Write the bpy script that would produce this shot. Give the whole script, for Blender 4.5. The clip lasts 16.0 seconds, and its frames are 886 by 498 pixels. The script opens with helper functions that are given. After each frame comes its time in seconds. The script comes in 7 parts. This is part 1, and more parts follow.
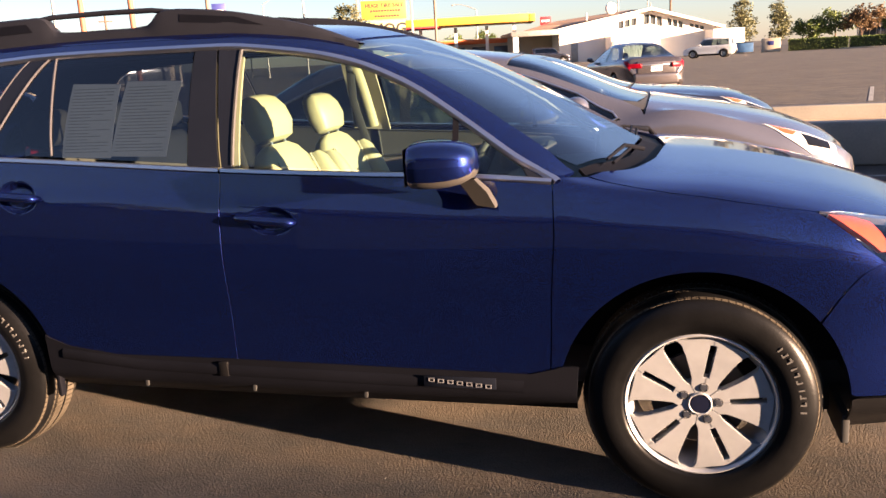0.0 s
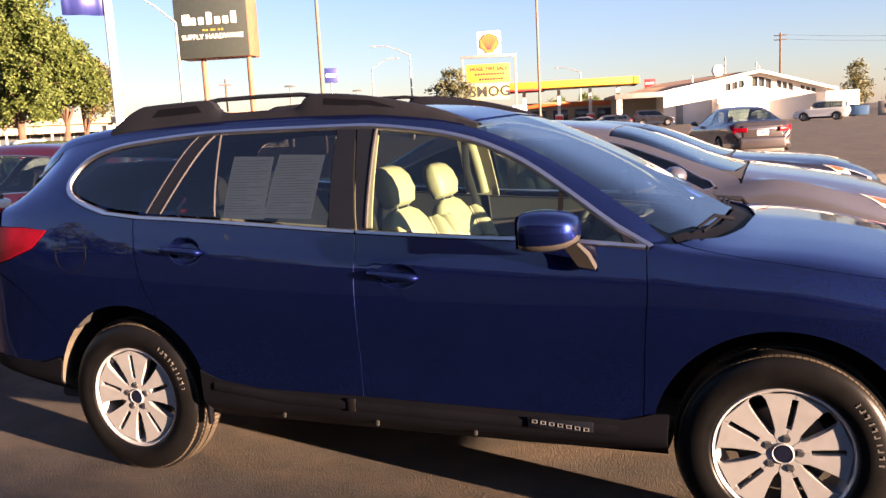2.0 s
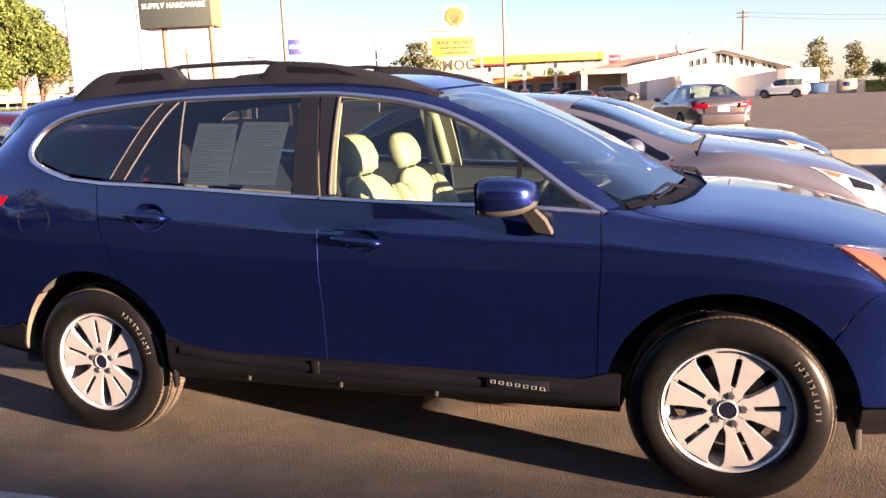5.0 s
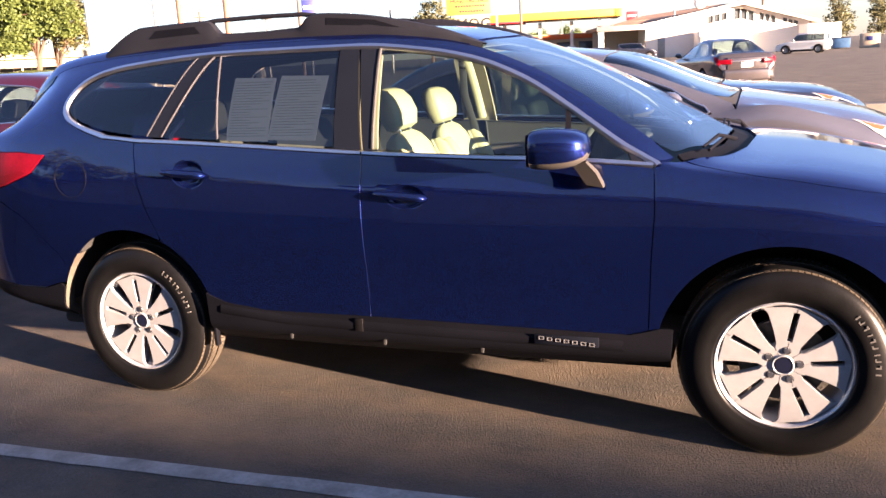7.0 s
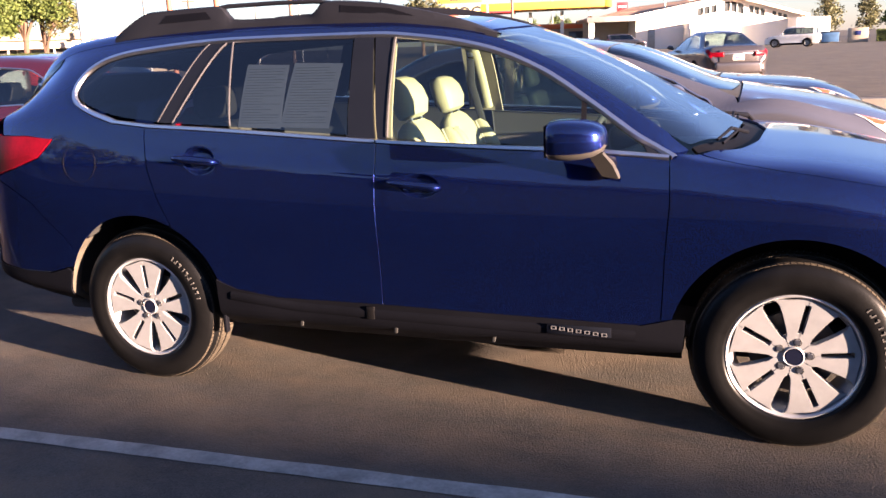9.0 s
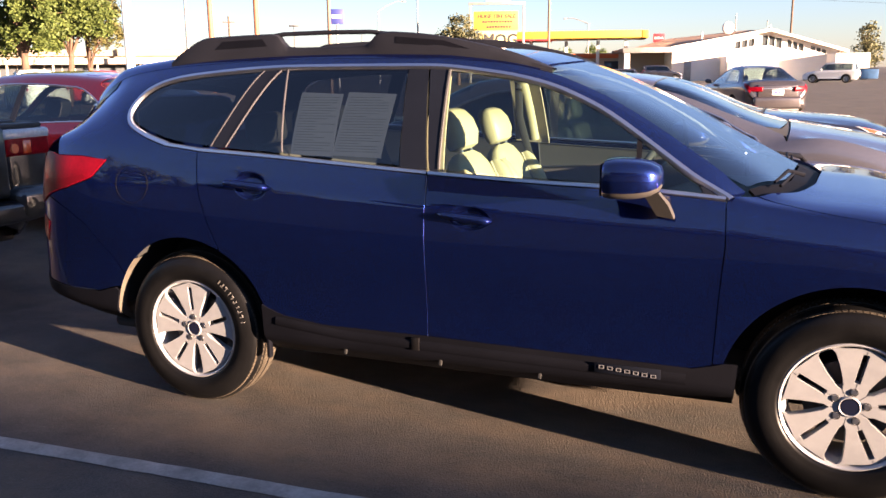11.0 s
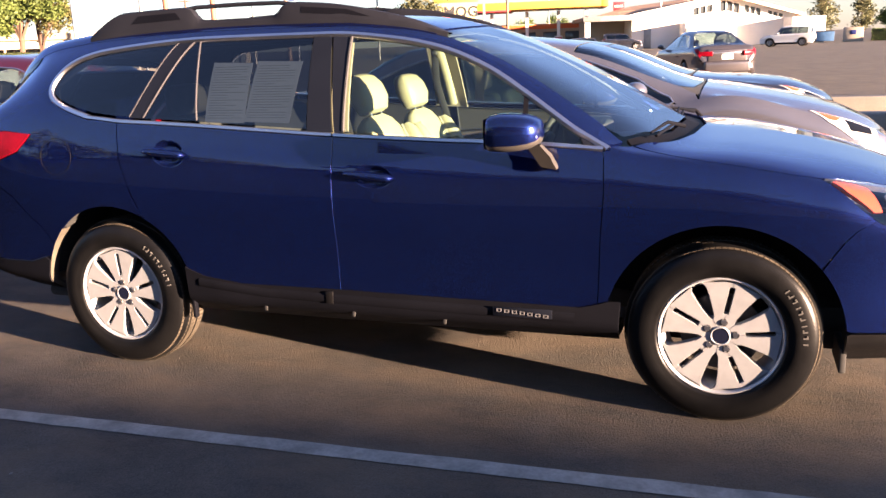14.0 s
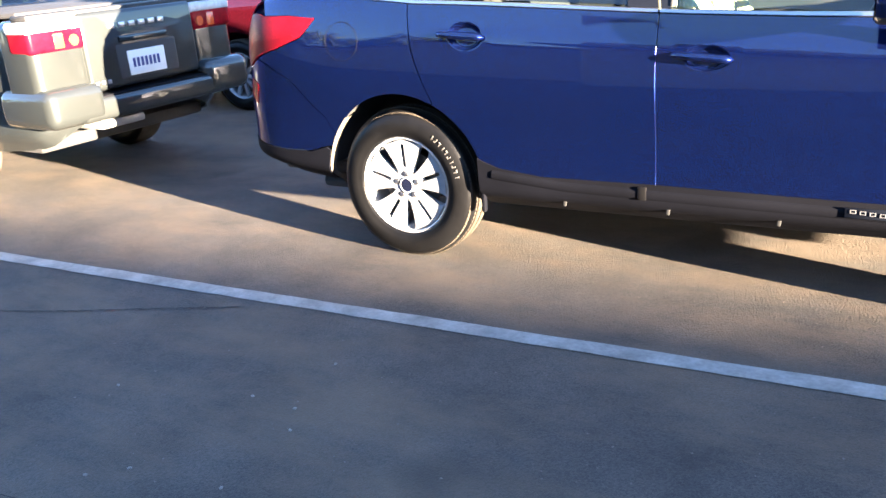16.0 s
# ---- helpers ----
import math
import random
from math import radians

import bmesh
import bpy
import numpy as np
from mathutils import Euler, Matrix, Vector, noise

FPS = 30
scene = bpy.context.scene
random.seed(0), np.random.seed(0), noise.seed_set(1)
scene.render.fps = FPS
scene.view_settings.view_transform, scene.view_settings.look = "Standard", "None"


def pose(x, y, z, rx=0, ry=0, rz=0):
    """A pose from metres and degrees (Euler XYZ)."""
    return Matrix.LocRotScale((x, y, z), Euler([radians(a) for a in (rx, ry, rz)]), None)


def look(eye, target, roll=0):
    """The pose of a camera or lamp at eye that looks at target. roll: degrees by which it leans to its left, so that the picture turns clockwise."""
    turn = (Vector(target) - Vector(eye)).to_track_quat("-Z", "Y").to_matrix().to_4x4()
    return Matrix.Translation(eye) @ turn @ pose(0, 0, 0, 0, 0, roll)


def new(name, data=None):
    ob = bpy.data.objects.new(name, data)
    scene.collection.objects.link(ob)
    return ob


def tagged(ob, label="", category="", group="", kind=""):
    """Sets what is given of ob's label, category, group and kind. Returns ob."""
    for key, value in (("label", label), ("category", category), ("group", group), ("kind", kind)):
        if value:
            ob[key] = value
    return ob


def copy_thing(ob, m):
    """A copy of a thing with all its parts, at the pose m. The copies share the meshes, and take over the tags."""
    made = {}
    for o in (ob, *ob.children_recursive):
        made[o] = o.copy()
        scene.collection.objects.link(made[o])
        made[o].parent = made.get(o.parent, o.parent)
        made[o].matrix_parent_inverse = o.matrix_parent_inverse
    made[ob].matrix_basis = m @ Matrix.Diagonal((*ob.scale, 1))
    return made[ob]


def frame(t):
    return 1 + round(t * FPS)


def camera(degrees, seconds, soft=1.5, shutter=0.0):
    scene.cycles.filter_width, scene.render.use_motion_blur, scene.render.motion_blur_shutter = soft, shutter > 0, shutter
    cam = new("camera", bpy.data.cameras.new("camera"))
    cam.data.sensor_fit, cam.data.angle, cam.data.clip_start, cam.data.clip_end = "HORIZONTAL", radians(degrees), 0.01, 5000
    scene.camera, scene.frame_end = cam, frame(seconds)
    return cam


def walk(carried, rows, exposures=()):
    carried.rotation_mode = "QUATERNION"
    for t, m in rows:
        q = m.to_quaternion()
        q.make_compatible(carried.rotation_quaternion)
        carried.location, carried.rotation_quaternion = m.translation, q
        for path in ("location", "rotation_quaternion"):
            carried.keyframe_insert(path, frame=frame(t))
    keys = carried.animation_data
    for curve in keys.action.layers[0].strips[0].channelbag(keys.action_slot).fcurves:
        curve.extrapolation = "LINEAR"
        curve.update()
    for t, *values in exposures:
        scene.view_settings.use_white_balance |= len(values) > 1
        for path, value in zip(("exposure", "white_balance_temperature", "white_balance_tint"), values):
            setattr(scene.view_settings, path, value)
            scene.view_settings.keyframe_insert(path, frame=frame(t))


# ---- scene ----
cam = camera(55.6, 16.0)
PATH = [
    (0, (2.635, -3.42, 1.446), (2.126, -1.538, 1.001), -3.2),
    (0.5, (2.804, -3.562, 1.432), (2.371, -1.664, 0.974), -2.9),
    (1, (2.95, -3.644, 1.444), (2.569, -1.737, 0.978), -2.8),
    (1.5, (2.828, -3.723, 1.477), (2.316, -1.832, 1.072), -4.3),
    (2, (2.713, -3.794, 1.516), (1.98, -1.957, 1.221), -3.0),
    (2.5, (2.679, -3.868, 1.506), (1.789, -2.104, 1.195), -1.9),
    (3, (2.692, -3.886, 1.494), (1.861, -2.102, 1.136), -1.2),
    (3.5, (2.707, -3.887, 1.5), (1.934, -2.076, 1.152), -1.4),
    (4, (2.738, -3.892, 1.502), (1.959, -2.084, 1.149), -2.5),
    (4.5, (2.736, -3.888, 1.487), (2.011, -2.059, 1.126), -3.0),
    (4.7, (2.756, -3.883, 1.497), (2.1, -2.027, 1.143), -2.5),
    (6.8, (2.682, -3.832, 1.46), (2.019, -1.997, 1.022), -2.3),
    (7, (2.625, -3.863, 1.465), (1.939, -2.038, 1.019), -3.1),
    (7.5, (2.539, -3.894, 1.463), (1.808, -2.092, 0.997), -4.4),
    (8, (2.506, -3.905, 1.481), (1.751, -2.109, 1.029), -3.2),
    (8.5, (2.528, -3.899, 1.48), (1.833, -2.084, 1.009), -2.3),
    (8.7, (2.533, -3.905, 1.473), (1.877, -2.077, 0.996), -2.3),
    (10.8, (2.473, -3.916, 1.5), (1.777, -2.088, 1.083), -0.7),
    (11, (2.45, -3.916, 1.505), (1.729, -2.098, 1.09), -0.7),
    (11.5, (2.409, -3.931, 1.513), (1.607, -2.143, 1.112), -1.1),
    (12, (2.413, -3.934, 1.506), (1.583, -2.154, 1.128), -1.5),
    (12.5, (2.448, -3.946, 1.517), (1.685, -2.132, 1.16), -1.8),
    (13, (2.533, -3.942, 1.506), (1.878, -2.091, 1.129), -1.9),
    (13.5, (2.716, -3.981, 1.472), (2.146, -2.117, 1.025), -1.7),
    (14, (2.777, -4.04, 1.464), (2.125, -2.21, 0.99), -2.3),
    (14.3, (2.749, -4.099, 1.489), (1.959, -2.319, 1.032), -2.8),
    (14.5, (2.717, -4.09, 1.467), (1.852, -2.356, 0.972), -3.5),
    (15, (2.6, -4.11, 1.418), (1.611, -2.496, 0.771), -4.8),
    (15.5, (2.385, -4.178, 1.423), (1.294, -2.668, 0.698), -5.1),
    (15.8, (2.25, -4.179, 1.404), (1.202, -2.598, 0.77), -1.5),
    (16, (2.078, -4.072, 1.406), (1.116, -2.457, 0.723), -4.3),
]
EXPOSURES = [(0.0, 3.68, 5200, 29), (1.0, 3.78, 5200, 28), (1.5, 3.78, 5200, 29), (2.0, 3.53, 5250, 33), (2.5, 3.38, 5200, 34), (3.5, 3.58, 5250, 34), (7.0, 4.05, 4950, 32), (8.5, 3.93, 4850, 33), (11.0, 3.73, 4980, 30), (13.0, 3.6, 5120, 30), (13.5, 3.62, 5080, 30), (14.0, 3.95, 5000, 30), (14.5, 3.78, 5200, 29), (15.0, 4.72, 4700, 23), (15.5, 5.26, 4600, 18), (16.0, 5.53, 4500, 15)]
walk(cam, [(t, look(eye, target, roll)) for t, eye, target, roll in PATH], EXPOSURES)

# ---------------------------------------------------------------- light: a low sun and a clear sky
SUN_AZ, SUN_EL = radians(104.5), radians(6.5)      # bearing from +y towards +x
SUN_DIR = Vector((math.sin(SUN_AZ) * math.cos(SUN_EL), math.cos(SUN_AZ) * math.cos(SUN_EL), math.sin(SUN_EL)))
world = bpy.data.worlds.new("sky")
scene.world = world
world.use_nodes = True
wn = world.node_tree
sky = wn.nodes.new("ShaderNodeTexSky")
sky.sky_type, sky.sun_disc = "NISHITA", False
sky.sun_elevation, sky.sun_rotation = SUN_EL, SUN_AZ
sky.air_density, sky.dust_density, sky.ozone_density = 1.0, 0.2, 1.5
wn.nodes["Background"].inputs["Strength"].default_value = 0.0172
veil = wn.nodes.new("ShaderNodeMix")          # thin high haze over the whole sky
veil.data_type, veil.blend_type = "RGBA", "ADD"
veil.inputs[0].default_value, veil.inputs[7].default_value = 1.0, (0.66, 0.66, 0.71, 1)
wn.links.new(sky.outputs["Color"], veil.inputs[6])
wn.links.new(veil.outputs[2], wn.nodes["Background"].inputs["Color"])
sun = new("sun", bpy.data.lights.new("sun", "SUN"))
sun.data.energy, sun.data.angle, sun.data.color = 5.0, radians(0.55), (1.0, 0.64, 0.28)
sun.matrix_world = look(SUN_DIR * 60, (0, 0, 0))


# ---------------------------------------------------------------- materials
def noise_node(nt, scale, detail=4.0, rough=0.55, coords="Object", stretch=None):
    tc = nt.nodes.new("ShaderNodeTexCoord")
    n = nt.nodes.new("ShaderNodeTexNoise")
    n.inputs["Scale"].default_value, n.inputs["Detail"].default_value, n.inputs["Roughness"].default_value = scale, detail, rough
    if stretch:
        m = nt.nodes.new("ShaderNodeMapping")
        m.inputs["Scale"].default_value = stretch
        nt.links.new(tc.outputs[coords], m.inputs["Vector"])
        nt.links.new(m.outputs["Vector"], n.inputs["Vector"])
    else:
        nt.links.new(tc.outputs[coords], n.inputs["Vector"])
    return n


def ramp(nt, source, low, high, c0, c1):
    r = nt.nodes.new("ShaderNodeValToRGB")
    r.color_ramp.elements[0].position, r.color_ramp.elements[1].position = low, high
    r.color_ramp.elements[0].color, r.color_ramp.elements[1].color = (*c0, 1), (*c1, 1)
    nt.links.new(source, r.inputs["Fac"])
    return r


def mixed(nt, fac, a, b, mode="MIX"):
    m = nt.nodes.new("ShaderNodeMix")
    m.data_type, m.blend_type = "RGBA", mode
    for sock, v in ((m.inputs[0], fac), (m.inputs[6], a), (m.inputs[7], b)):
        if isinstance(v, bpy.types.NodeSocket):
            nt.links.new(v, sock)
        else:
            sock.default_value = v if isinstance(v, float) else (*v, 1)
    return m.outputs[2]


def mat(name, color, rough=0.5, metal=0.0, vary=0.15, scale=3.0, fine=60.0, bump=0.0, coat=0.0, emit=0.0, coords="Object", rvary=0.1, spec=0.5):
    """A surface with two scales of variation in colour, gloss and relief."""
    m = bpy.data.materials.new(name)
    m.use_nodes = True
    nt = m.node_tree
    p = nt.nodes["Principled BSDF"]
    p.inputs["Metallic"].default_value, p.inputs["Coat Weight"].default_value = metal, coat
    p.inputs["Coat Roughness"].default_value = 0.03
    p.inputs["Specular IOR Level"].default_value = spec
    big, small = noise_node(nt, scale, coords=coords), noise_node(nt, fine, 3.0, coords=coords)
    dark, lite = [c * (1 - vary) for c in color], [min(c * (1 + vary), 1) for c in color]
    base = ramp(nt, big.outputs["Fac"], 0.3, 0.7, dark, lite).outputs["Color"]
    grain = ramp(nt, small.outputs["Fac"], 0.3, 0.7, (1 - vary * 0.6,) * 3, (1.0,) * 3).outputs["Color"]
    nt.links.new(mixed(nt, 1.0, base, grain, "MULTIPLY"), p.inputs["Base Color"])
    mr = nt.nodes.new("ShaderNodeMapRange")
    mr.inputs["To Min"].default_value, mr.inputs["To Max"].default_value = max(rough - rvary * 0.5, 0.02), min(rough + rvary * 0.5, 1)
    nt.links.new(big.outputs["Fac"], mr.inputs["Value"])
    nt.links.new(mr.outputs["Result"], p.inputs["Roughness"])
    if bump:
        b = nt.nodes.new("ShaderNodeBump")
        b.inputs["Strength"].default_value, b.inputs["Distance"].default_value = min(bump, 1.0), 0.004
        nt.links.new(small.outputs["Fac"], b.inputs["Height"])
        nt.links.new(b.outputs["Normal"], p.inputs["Normal"])
    if emit:
        p.inputs["Emission Strength"].default_value = emit
        nt.links.new(base, p.inputs["Emission Color"])
    return m


def paint(name, color, flake, metal=0.35, rough=0.35, dust=0.06):
    """Metallic car paint under a clear coat, with a film of dust."""
    m = bpy.data.materials.new(name)
    m.use_nodes = True
    nt = m.node_tree
    p = nt.nodes["Principled BSDF"]
    tc = nt.nodes.new("ShaderNodeTexCoord")
    v = nt.nodes.new("ShaderNodeTexVoronoi")
    v.inputs["Scale"].default_value = 900.0
    nt.links.new(tc.outputs["Object"], v.inputs["Vector"])
    fl = ramp(nt, v.outputs["Distance"], 0.05, 0.5, flake, color).outputs["Color"]
    d = noise_node(nt, 2.2, 6.0, 0.65)
    dr = ramp(nt, d.outputs["Fac"], 0.45, 0.8, (0, 0, 0), (dust,) * 3)
    nt.links.new(mixed(nt, dr.outputs["Color"], fl, (0.35, 0.30, 0.24)), p.inputs["Base Color"])
    p.inputs["Metallic"].default_value, p.inputs["Roughness"].default_value = metal, rough
    p.inputs["Specular Tint"].default_value = (*[0.25 + 0.75 * c / max(flake) for c in flake], 1)
    p.inputs["Specular IOR Level"].default_value = 0.1
    p.inputs["Coat Weight"].default_value, p.inputs["Coat IOR"].default_value = 1.0, 1.6
    cr = nt.nodes.new("ShaderNodeMapRange")
    cr.inputs["To Min"].default_value, cr.inputs["To Max"].default_value = 0.015, 0.05
    nt.links.new(d.outputs["Fac"], cr.inputs["Value"])
    nt.links.new(cr.outputs["Result"], p.inputs["Coat Roughness"])
    return m


def glass(name, tint, gloss=1.0, power=4.0, least=0.06):
    """A thin pane: what is behind it through a tint, and the mirror image that its Fresnel gives."""
    m = bpy.data.materials.new(name)
    m.use_nodes = True
    nt = m.node_tree
    nt.nodes.clear()
    out, mix = nt.nodes.new("ShaderNodeOutputMaterial"), nt.nodes.new("ShaderNodeMixShader")
    tr, gl, lw = nt.nodes.new("ShaderNodeBsdfTransparent"), nt.nodes.new("ShaderNodeBsdfGlossy"), nt.nodes.new("ShaderNodeLayerWeight")
    lw.inputs["Blend"].default_value = 0.5
    pw, ma = nt.nodes.new("ShaderNodeMath"), nt.nodes.new("ShaderNodeMath")
    pw.operation, pw.inputs[1].default_value = "POWER", power
    ma.operation, ma.inputs[1].default_value, ma.inputs[2].default_value = "MULTIPLY_ADD", 0.92, least
    tr.inputs["Color"].default_value = (*tint, 1)
    gl.inputs["Roughness"].default_value, gl.inputs["Color"].default_value = 0.01, (gloss, gloss, gloss, 1)
    for a, b in ((lw.outputs["Facing"], pw.inputs[0]), (pw.outputs[0], ma.inputs[0]), (ma.outputs[0], mix.inputs[0]), (tr.outputs[0], mix.inputs[1]), (gl.outputs[0], mix.inputs[2]), (mix.outputs[0], out.inputs[0])):
        nt.links.new(a, b)
    return m


def asphalt_mat():
    m = bpy.data.materials.new("asphalt")
    m.use_nodes = True
    nt = m.node_tree
    p = nt.nodes["Principled BSDF"]
    big, mid = noise_node(nt, 0.35, 5.0), noise_node(nt, 2.3, 6.0, 0.65)
    tc = nt.nodes.new("ShaderNodeTexCoord")
    v = nt.nodes.new("ShaderNodeTexVoronoi")
    v.inputs["Scale"].default_value = 190.0
    nt.links.new(tc.outputs["Object"], v.inputs["Vector"])
    c = ramp(nt, big.outputs["Fac"], 0.3, 0.7, (0.046, 0.043, 0.040), (0.071, 0.065, 0.057)).outputs["Color"]
    c = mixed(nt, 1.0, c, ramp(nt, mid.outputs["Fac"], 0.28, 0.72, (0.58, 0.58, 0.59), (1.28, 1.25, 1.2)).outputs["Color"], "MULTIPLY")
    c = mixed(nt, 1.0, c, ramp(nt, v.outputs["Color"], 0.1, 0.95, (0.72, 0.72, 0.73), (1.32, 1.30, 1.27)).outputs["Color"], "MULTIPLY")
    dirt = noise_node(nt, 0.8, 7.0, 0.7, stretch=(1.0, 2.2, 1.0))
    c = mixed(nt, ramp(nt, dirt.outputs["Fac"], 0.44, 0.62, (0, 0, 0), (0.55, 0.55, 0.55)).outputs["Color"], c, (0.125, 0.096, 0.062))
    oil = noise_node(nt, 1.1, 2.0)
    c = mixed(nt, ramp(nt, oil.outputs["Fac"], 0.62, 0.72, (0, 0, 0), (0.55, 0.55, 0.55)).outputs["Color"], c, (0.02, 0.019, 0.018))
    nt.links.new(c, p.inputs["Base Color"])
    p.inputs["Roughness"].default_value = 0.85
    p.inputs["Specular IOR Level"].default_value = 0.3
    b = nt.nodes.new("ShaderNodeBump")
    b.inputs["Strength"].default_value, b.inputs["Distance"].default_value = 0.9, 0.0055
    grit = noise_node(nt, 60.0, 4.0, 0.6)              # stones of uneven shape, bedded unevenly
    stir = nt.nodes.new("ShaderNodeVectorMath")
    stir.operation = "MULTIPLY_ADD"
    stir.inputs[1].default_value = (0.022, 0.022, 0.022)
    nt.links.new(grit.outputs["Color"], stir.inputs[0])
    nt.links.new(tc.outputs["Object"], stir.inputs[2])
    stones = nt.nodes.new("ShaderNodeTexVoronoi")
    stones.inputs["Scale"].default_value = 125.0
    nt.links.new(stir.outputs[0], stones.inputs["Vector"])
    nt.links.new(mixed(nt, 0.4, stones.outputs["Distance"], grit.outputs["Fac"]), b.inputs["Height"])
    b2 = nt.nodes.new("ShaderNodeBump")
    b2.inputs["Strength"].default_value, b2.inputs["Distance"].default_value = 0.35, 0.008
    nt.links.new(mid.outputs["Fac"], b2.inputs["Height"])
    nt.links.new(b.outputs["Normal"], b2.inputs["Normal"])
    nt.links.new(b2.outputs["Normal"], p.inputs["Normal"])
    return m


ASPHALT = asphalt_mat()
BLUE = paint("blue_paint", (0.0036, 0.0031, 0.0225), (0.009, 0.044, 0.27), 0.8, 0.36, 0.003)
GREY = paint("grey_brown_paint", (0.082, 0.083, 0.105), (0.165, 0.168, 0.205), 0.6, 0.35, 0.02)
SILVER = paint("silver_green_paint", (0.020, 0.0225, 0.0225), (0.035, 0.0385, 0.0385), 0.4, 0.42, 0.02)
DARK_GREY = paint("dark_grey_paint", (0.036, 0.032, 0.035), (0.085, 0.078, 0.082), 0.5, 0.35, 0.02)
RED = paint("dark_red_paint", (0.038, 0.0022, 0.006), (0.10, 0.006, 0.014), 0.5, 0.3, 0.01)
NAVY = paint("dark_navy_paint", (0.0096, 0.0112, 0.0192), (0.04, 0.04, 0.056), 0.4, 0.3)
WHITE = paint("white_paint", (0.54, 0.54, 0.525), (0.6, 0.6, 0.585), 0.0, 0.4, 0.03)
BRIGHT_RED = paint("bright_red_paint", (0.35, 0.014, 0.0105), (0.42, 0.035, 0.021), 0.1, 0.35)
RAIL = mat("rail_plastic", (0.0095, 0.0100, 0.0140), 0.55, spec=0.10, bump=0.15, vary=0.2, fine=300.0)
BLACK = mat("black_plastic", (0.0034, 0.0036, 0.0056), 0.6, spec=0.05, bump=0.15, vary=0.2, fine=300.0)
GLOSS = mat("gloss_black", (0.006, 0.007, 0.011), 0.16, vary=0.1, spec=0.15)
CLAD = mat("moulded_black_plastic", (0.0052, 0.005, 0.0055), 0.38, spec=0.14, bump=0.2, vary=0.2, fine=300.0)
RUBBER = mat("tyre_rubber", (0.0042, 0.0042, 0.0046), 0.34, spec=0.12, vary=0.3, scale=6.0, bump=0.08, fine=120.0, rvary=0.2)
TREAD = mat("tread_rubber", (0.050, 0.042, 0.031), 0.9, spec=0.05, vary=0.35, scale=9.0, bump=0.4, fine=150.0)
ALLOY = mat("painted_alloy", (0.31, 0.316, 0.33), 0.36, 0.45, vary=0.08, scale=12.0)
STEEL = mat("dark_steel", (0.09, 0.085, 0.08), 0.5, 0.7, vary=0.3, scale=10.0)
CHROME = mat("satin_chrome", (0.50, 0.51, 0.55), 0.30, 1.0, vary=0.05)
DIVIDER = mat("grey_divider", (0.035, 0.034, 0.04), 0.5, 0.0, vary=0.1, spec=0.2)
UNDER = mat("underbody", (0.015, 0.015, 0.015), 0.9, vary=0.3)
IVORY = mat("ivory_leather", (0.27, 0.25, 0.155), 0.5, vary=0.07, scale=5.0, bump=0.25, fine=220.0)
TRIM = mat("cream_trim", (0.252, 0.225, 0.168), 0.65, vary=0.06, bump=0.1, fine=200.0)
# trim cloth darkened to grey; the cabin's shadow is in this colour
HEADLINER = mat("shaded_headliner", (0.10, 0.10, 0.105), 0.9, vary=0.1, bump=0.2, fine=300.0)
CABIN = mat("black_trim", (0.018, 0.018, 0.0192), 0.7, vary=0.2, bump=0.2, fine=200.0)
GREY_TRIM = mat("grey_trim", (0.035, 0.034, 0.034), 0.7, vary=0.12, bump=0.2, fine=200.0)
WORN_BLACK = mat("weathered_black_plastic", (0.033, 0.03, 0.027), 0.55, vary=0.2, bump=0.2, fine=200.0)
CARPET = mat("carpet", (0.07, 0.063, 0.0525), 0.95, vary=0.25, bump=0.5, fine=400.0)
PAPER = mat("printed_paper", (0.62, 0.67, 0.66), 0.7, vary=0.03)
INK = mat("printed_ink", (0.46, 0.50, 0.49), 0.7, vary=0.12, scale=60.0)
CLEAR = glass("clear_glass", (0.78, 0.88, 0.76))
SHIELD = glass("windscreen_glass", (0.62, 0.76, 0.74), 0.92, 3.1, 0.09)
PRIVACY = glass("privacy_glass", (0.19, 0.215, 0.25))
DARK_GLASS = glass("car_glass", (0.22, 0.26, 0.26))
LENS = glass("lamp_lens", (0.95, 0.95, 0.95))
TAIL_RED = mat("red_lens", (0.15, 0.0015, 0.006), 0.30, vary=0.35, scale=9.0, spec=0.08)
TAIL_DARK = mat("dark_red_lens", (0.10, 0.002, 0.005), 0.3, vary=0.1, spec=0.06)
TAIL_WHITE = mat("clear_lamp", (0.42, 0.42, 0.42), 0.15, vary=0.15, scale=25.0, coat=1.0)
AMBER = mat("amber_lens", (0.42, 0.058, 0.008), 0.15, vary=0.1, scale=20.0, coat=1.0)
REFLECTOR = mat("lamp_chrome", (0.75, 0.75, 0.75), 0.12, 1.0, vary=0.05)
CONCRETE = mat("concrete", (0.26, 0.234, 0.1885), 0.85, vary=0.2, scale=1.2, bump=0.5, fine=40.0)
KERB_TOP = mat("tan_dirt", (0.273, 0.208, 0.13), 0.95, vary=0.25, scale=1.5, bump=0.6, fine=25.0)
LINE = mat("worn_road_paint", (0.25, 0.243, 0.22), 0.8, vary=0.4, scale=6.0, fine=60.0, bump=0.3)
STUCCO = mat("white_stucco", (0.663, 0.629, 0.561), 0.9, vary=0.06, scale=0.4, bump=0.2, fine=10.0)
BEIGE = mat("beige_stucco", (0.3575, 0.299, 0.221), 0.9, vary=0.1, scale=0.3, bump=0.2, fine=8.0)
ROOF_TAN = mat("tan_roof", (0.288, 0.176, 0.104), 0.9, vary=0.2, scale=0.5, bump=0.4, fine=6.0)
WOOD = mat("orange_brown_paint", (0.20, 0.075, 0.036), 0.7, vary=0.2, scale=2.0)
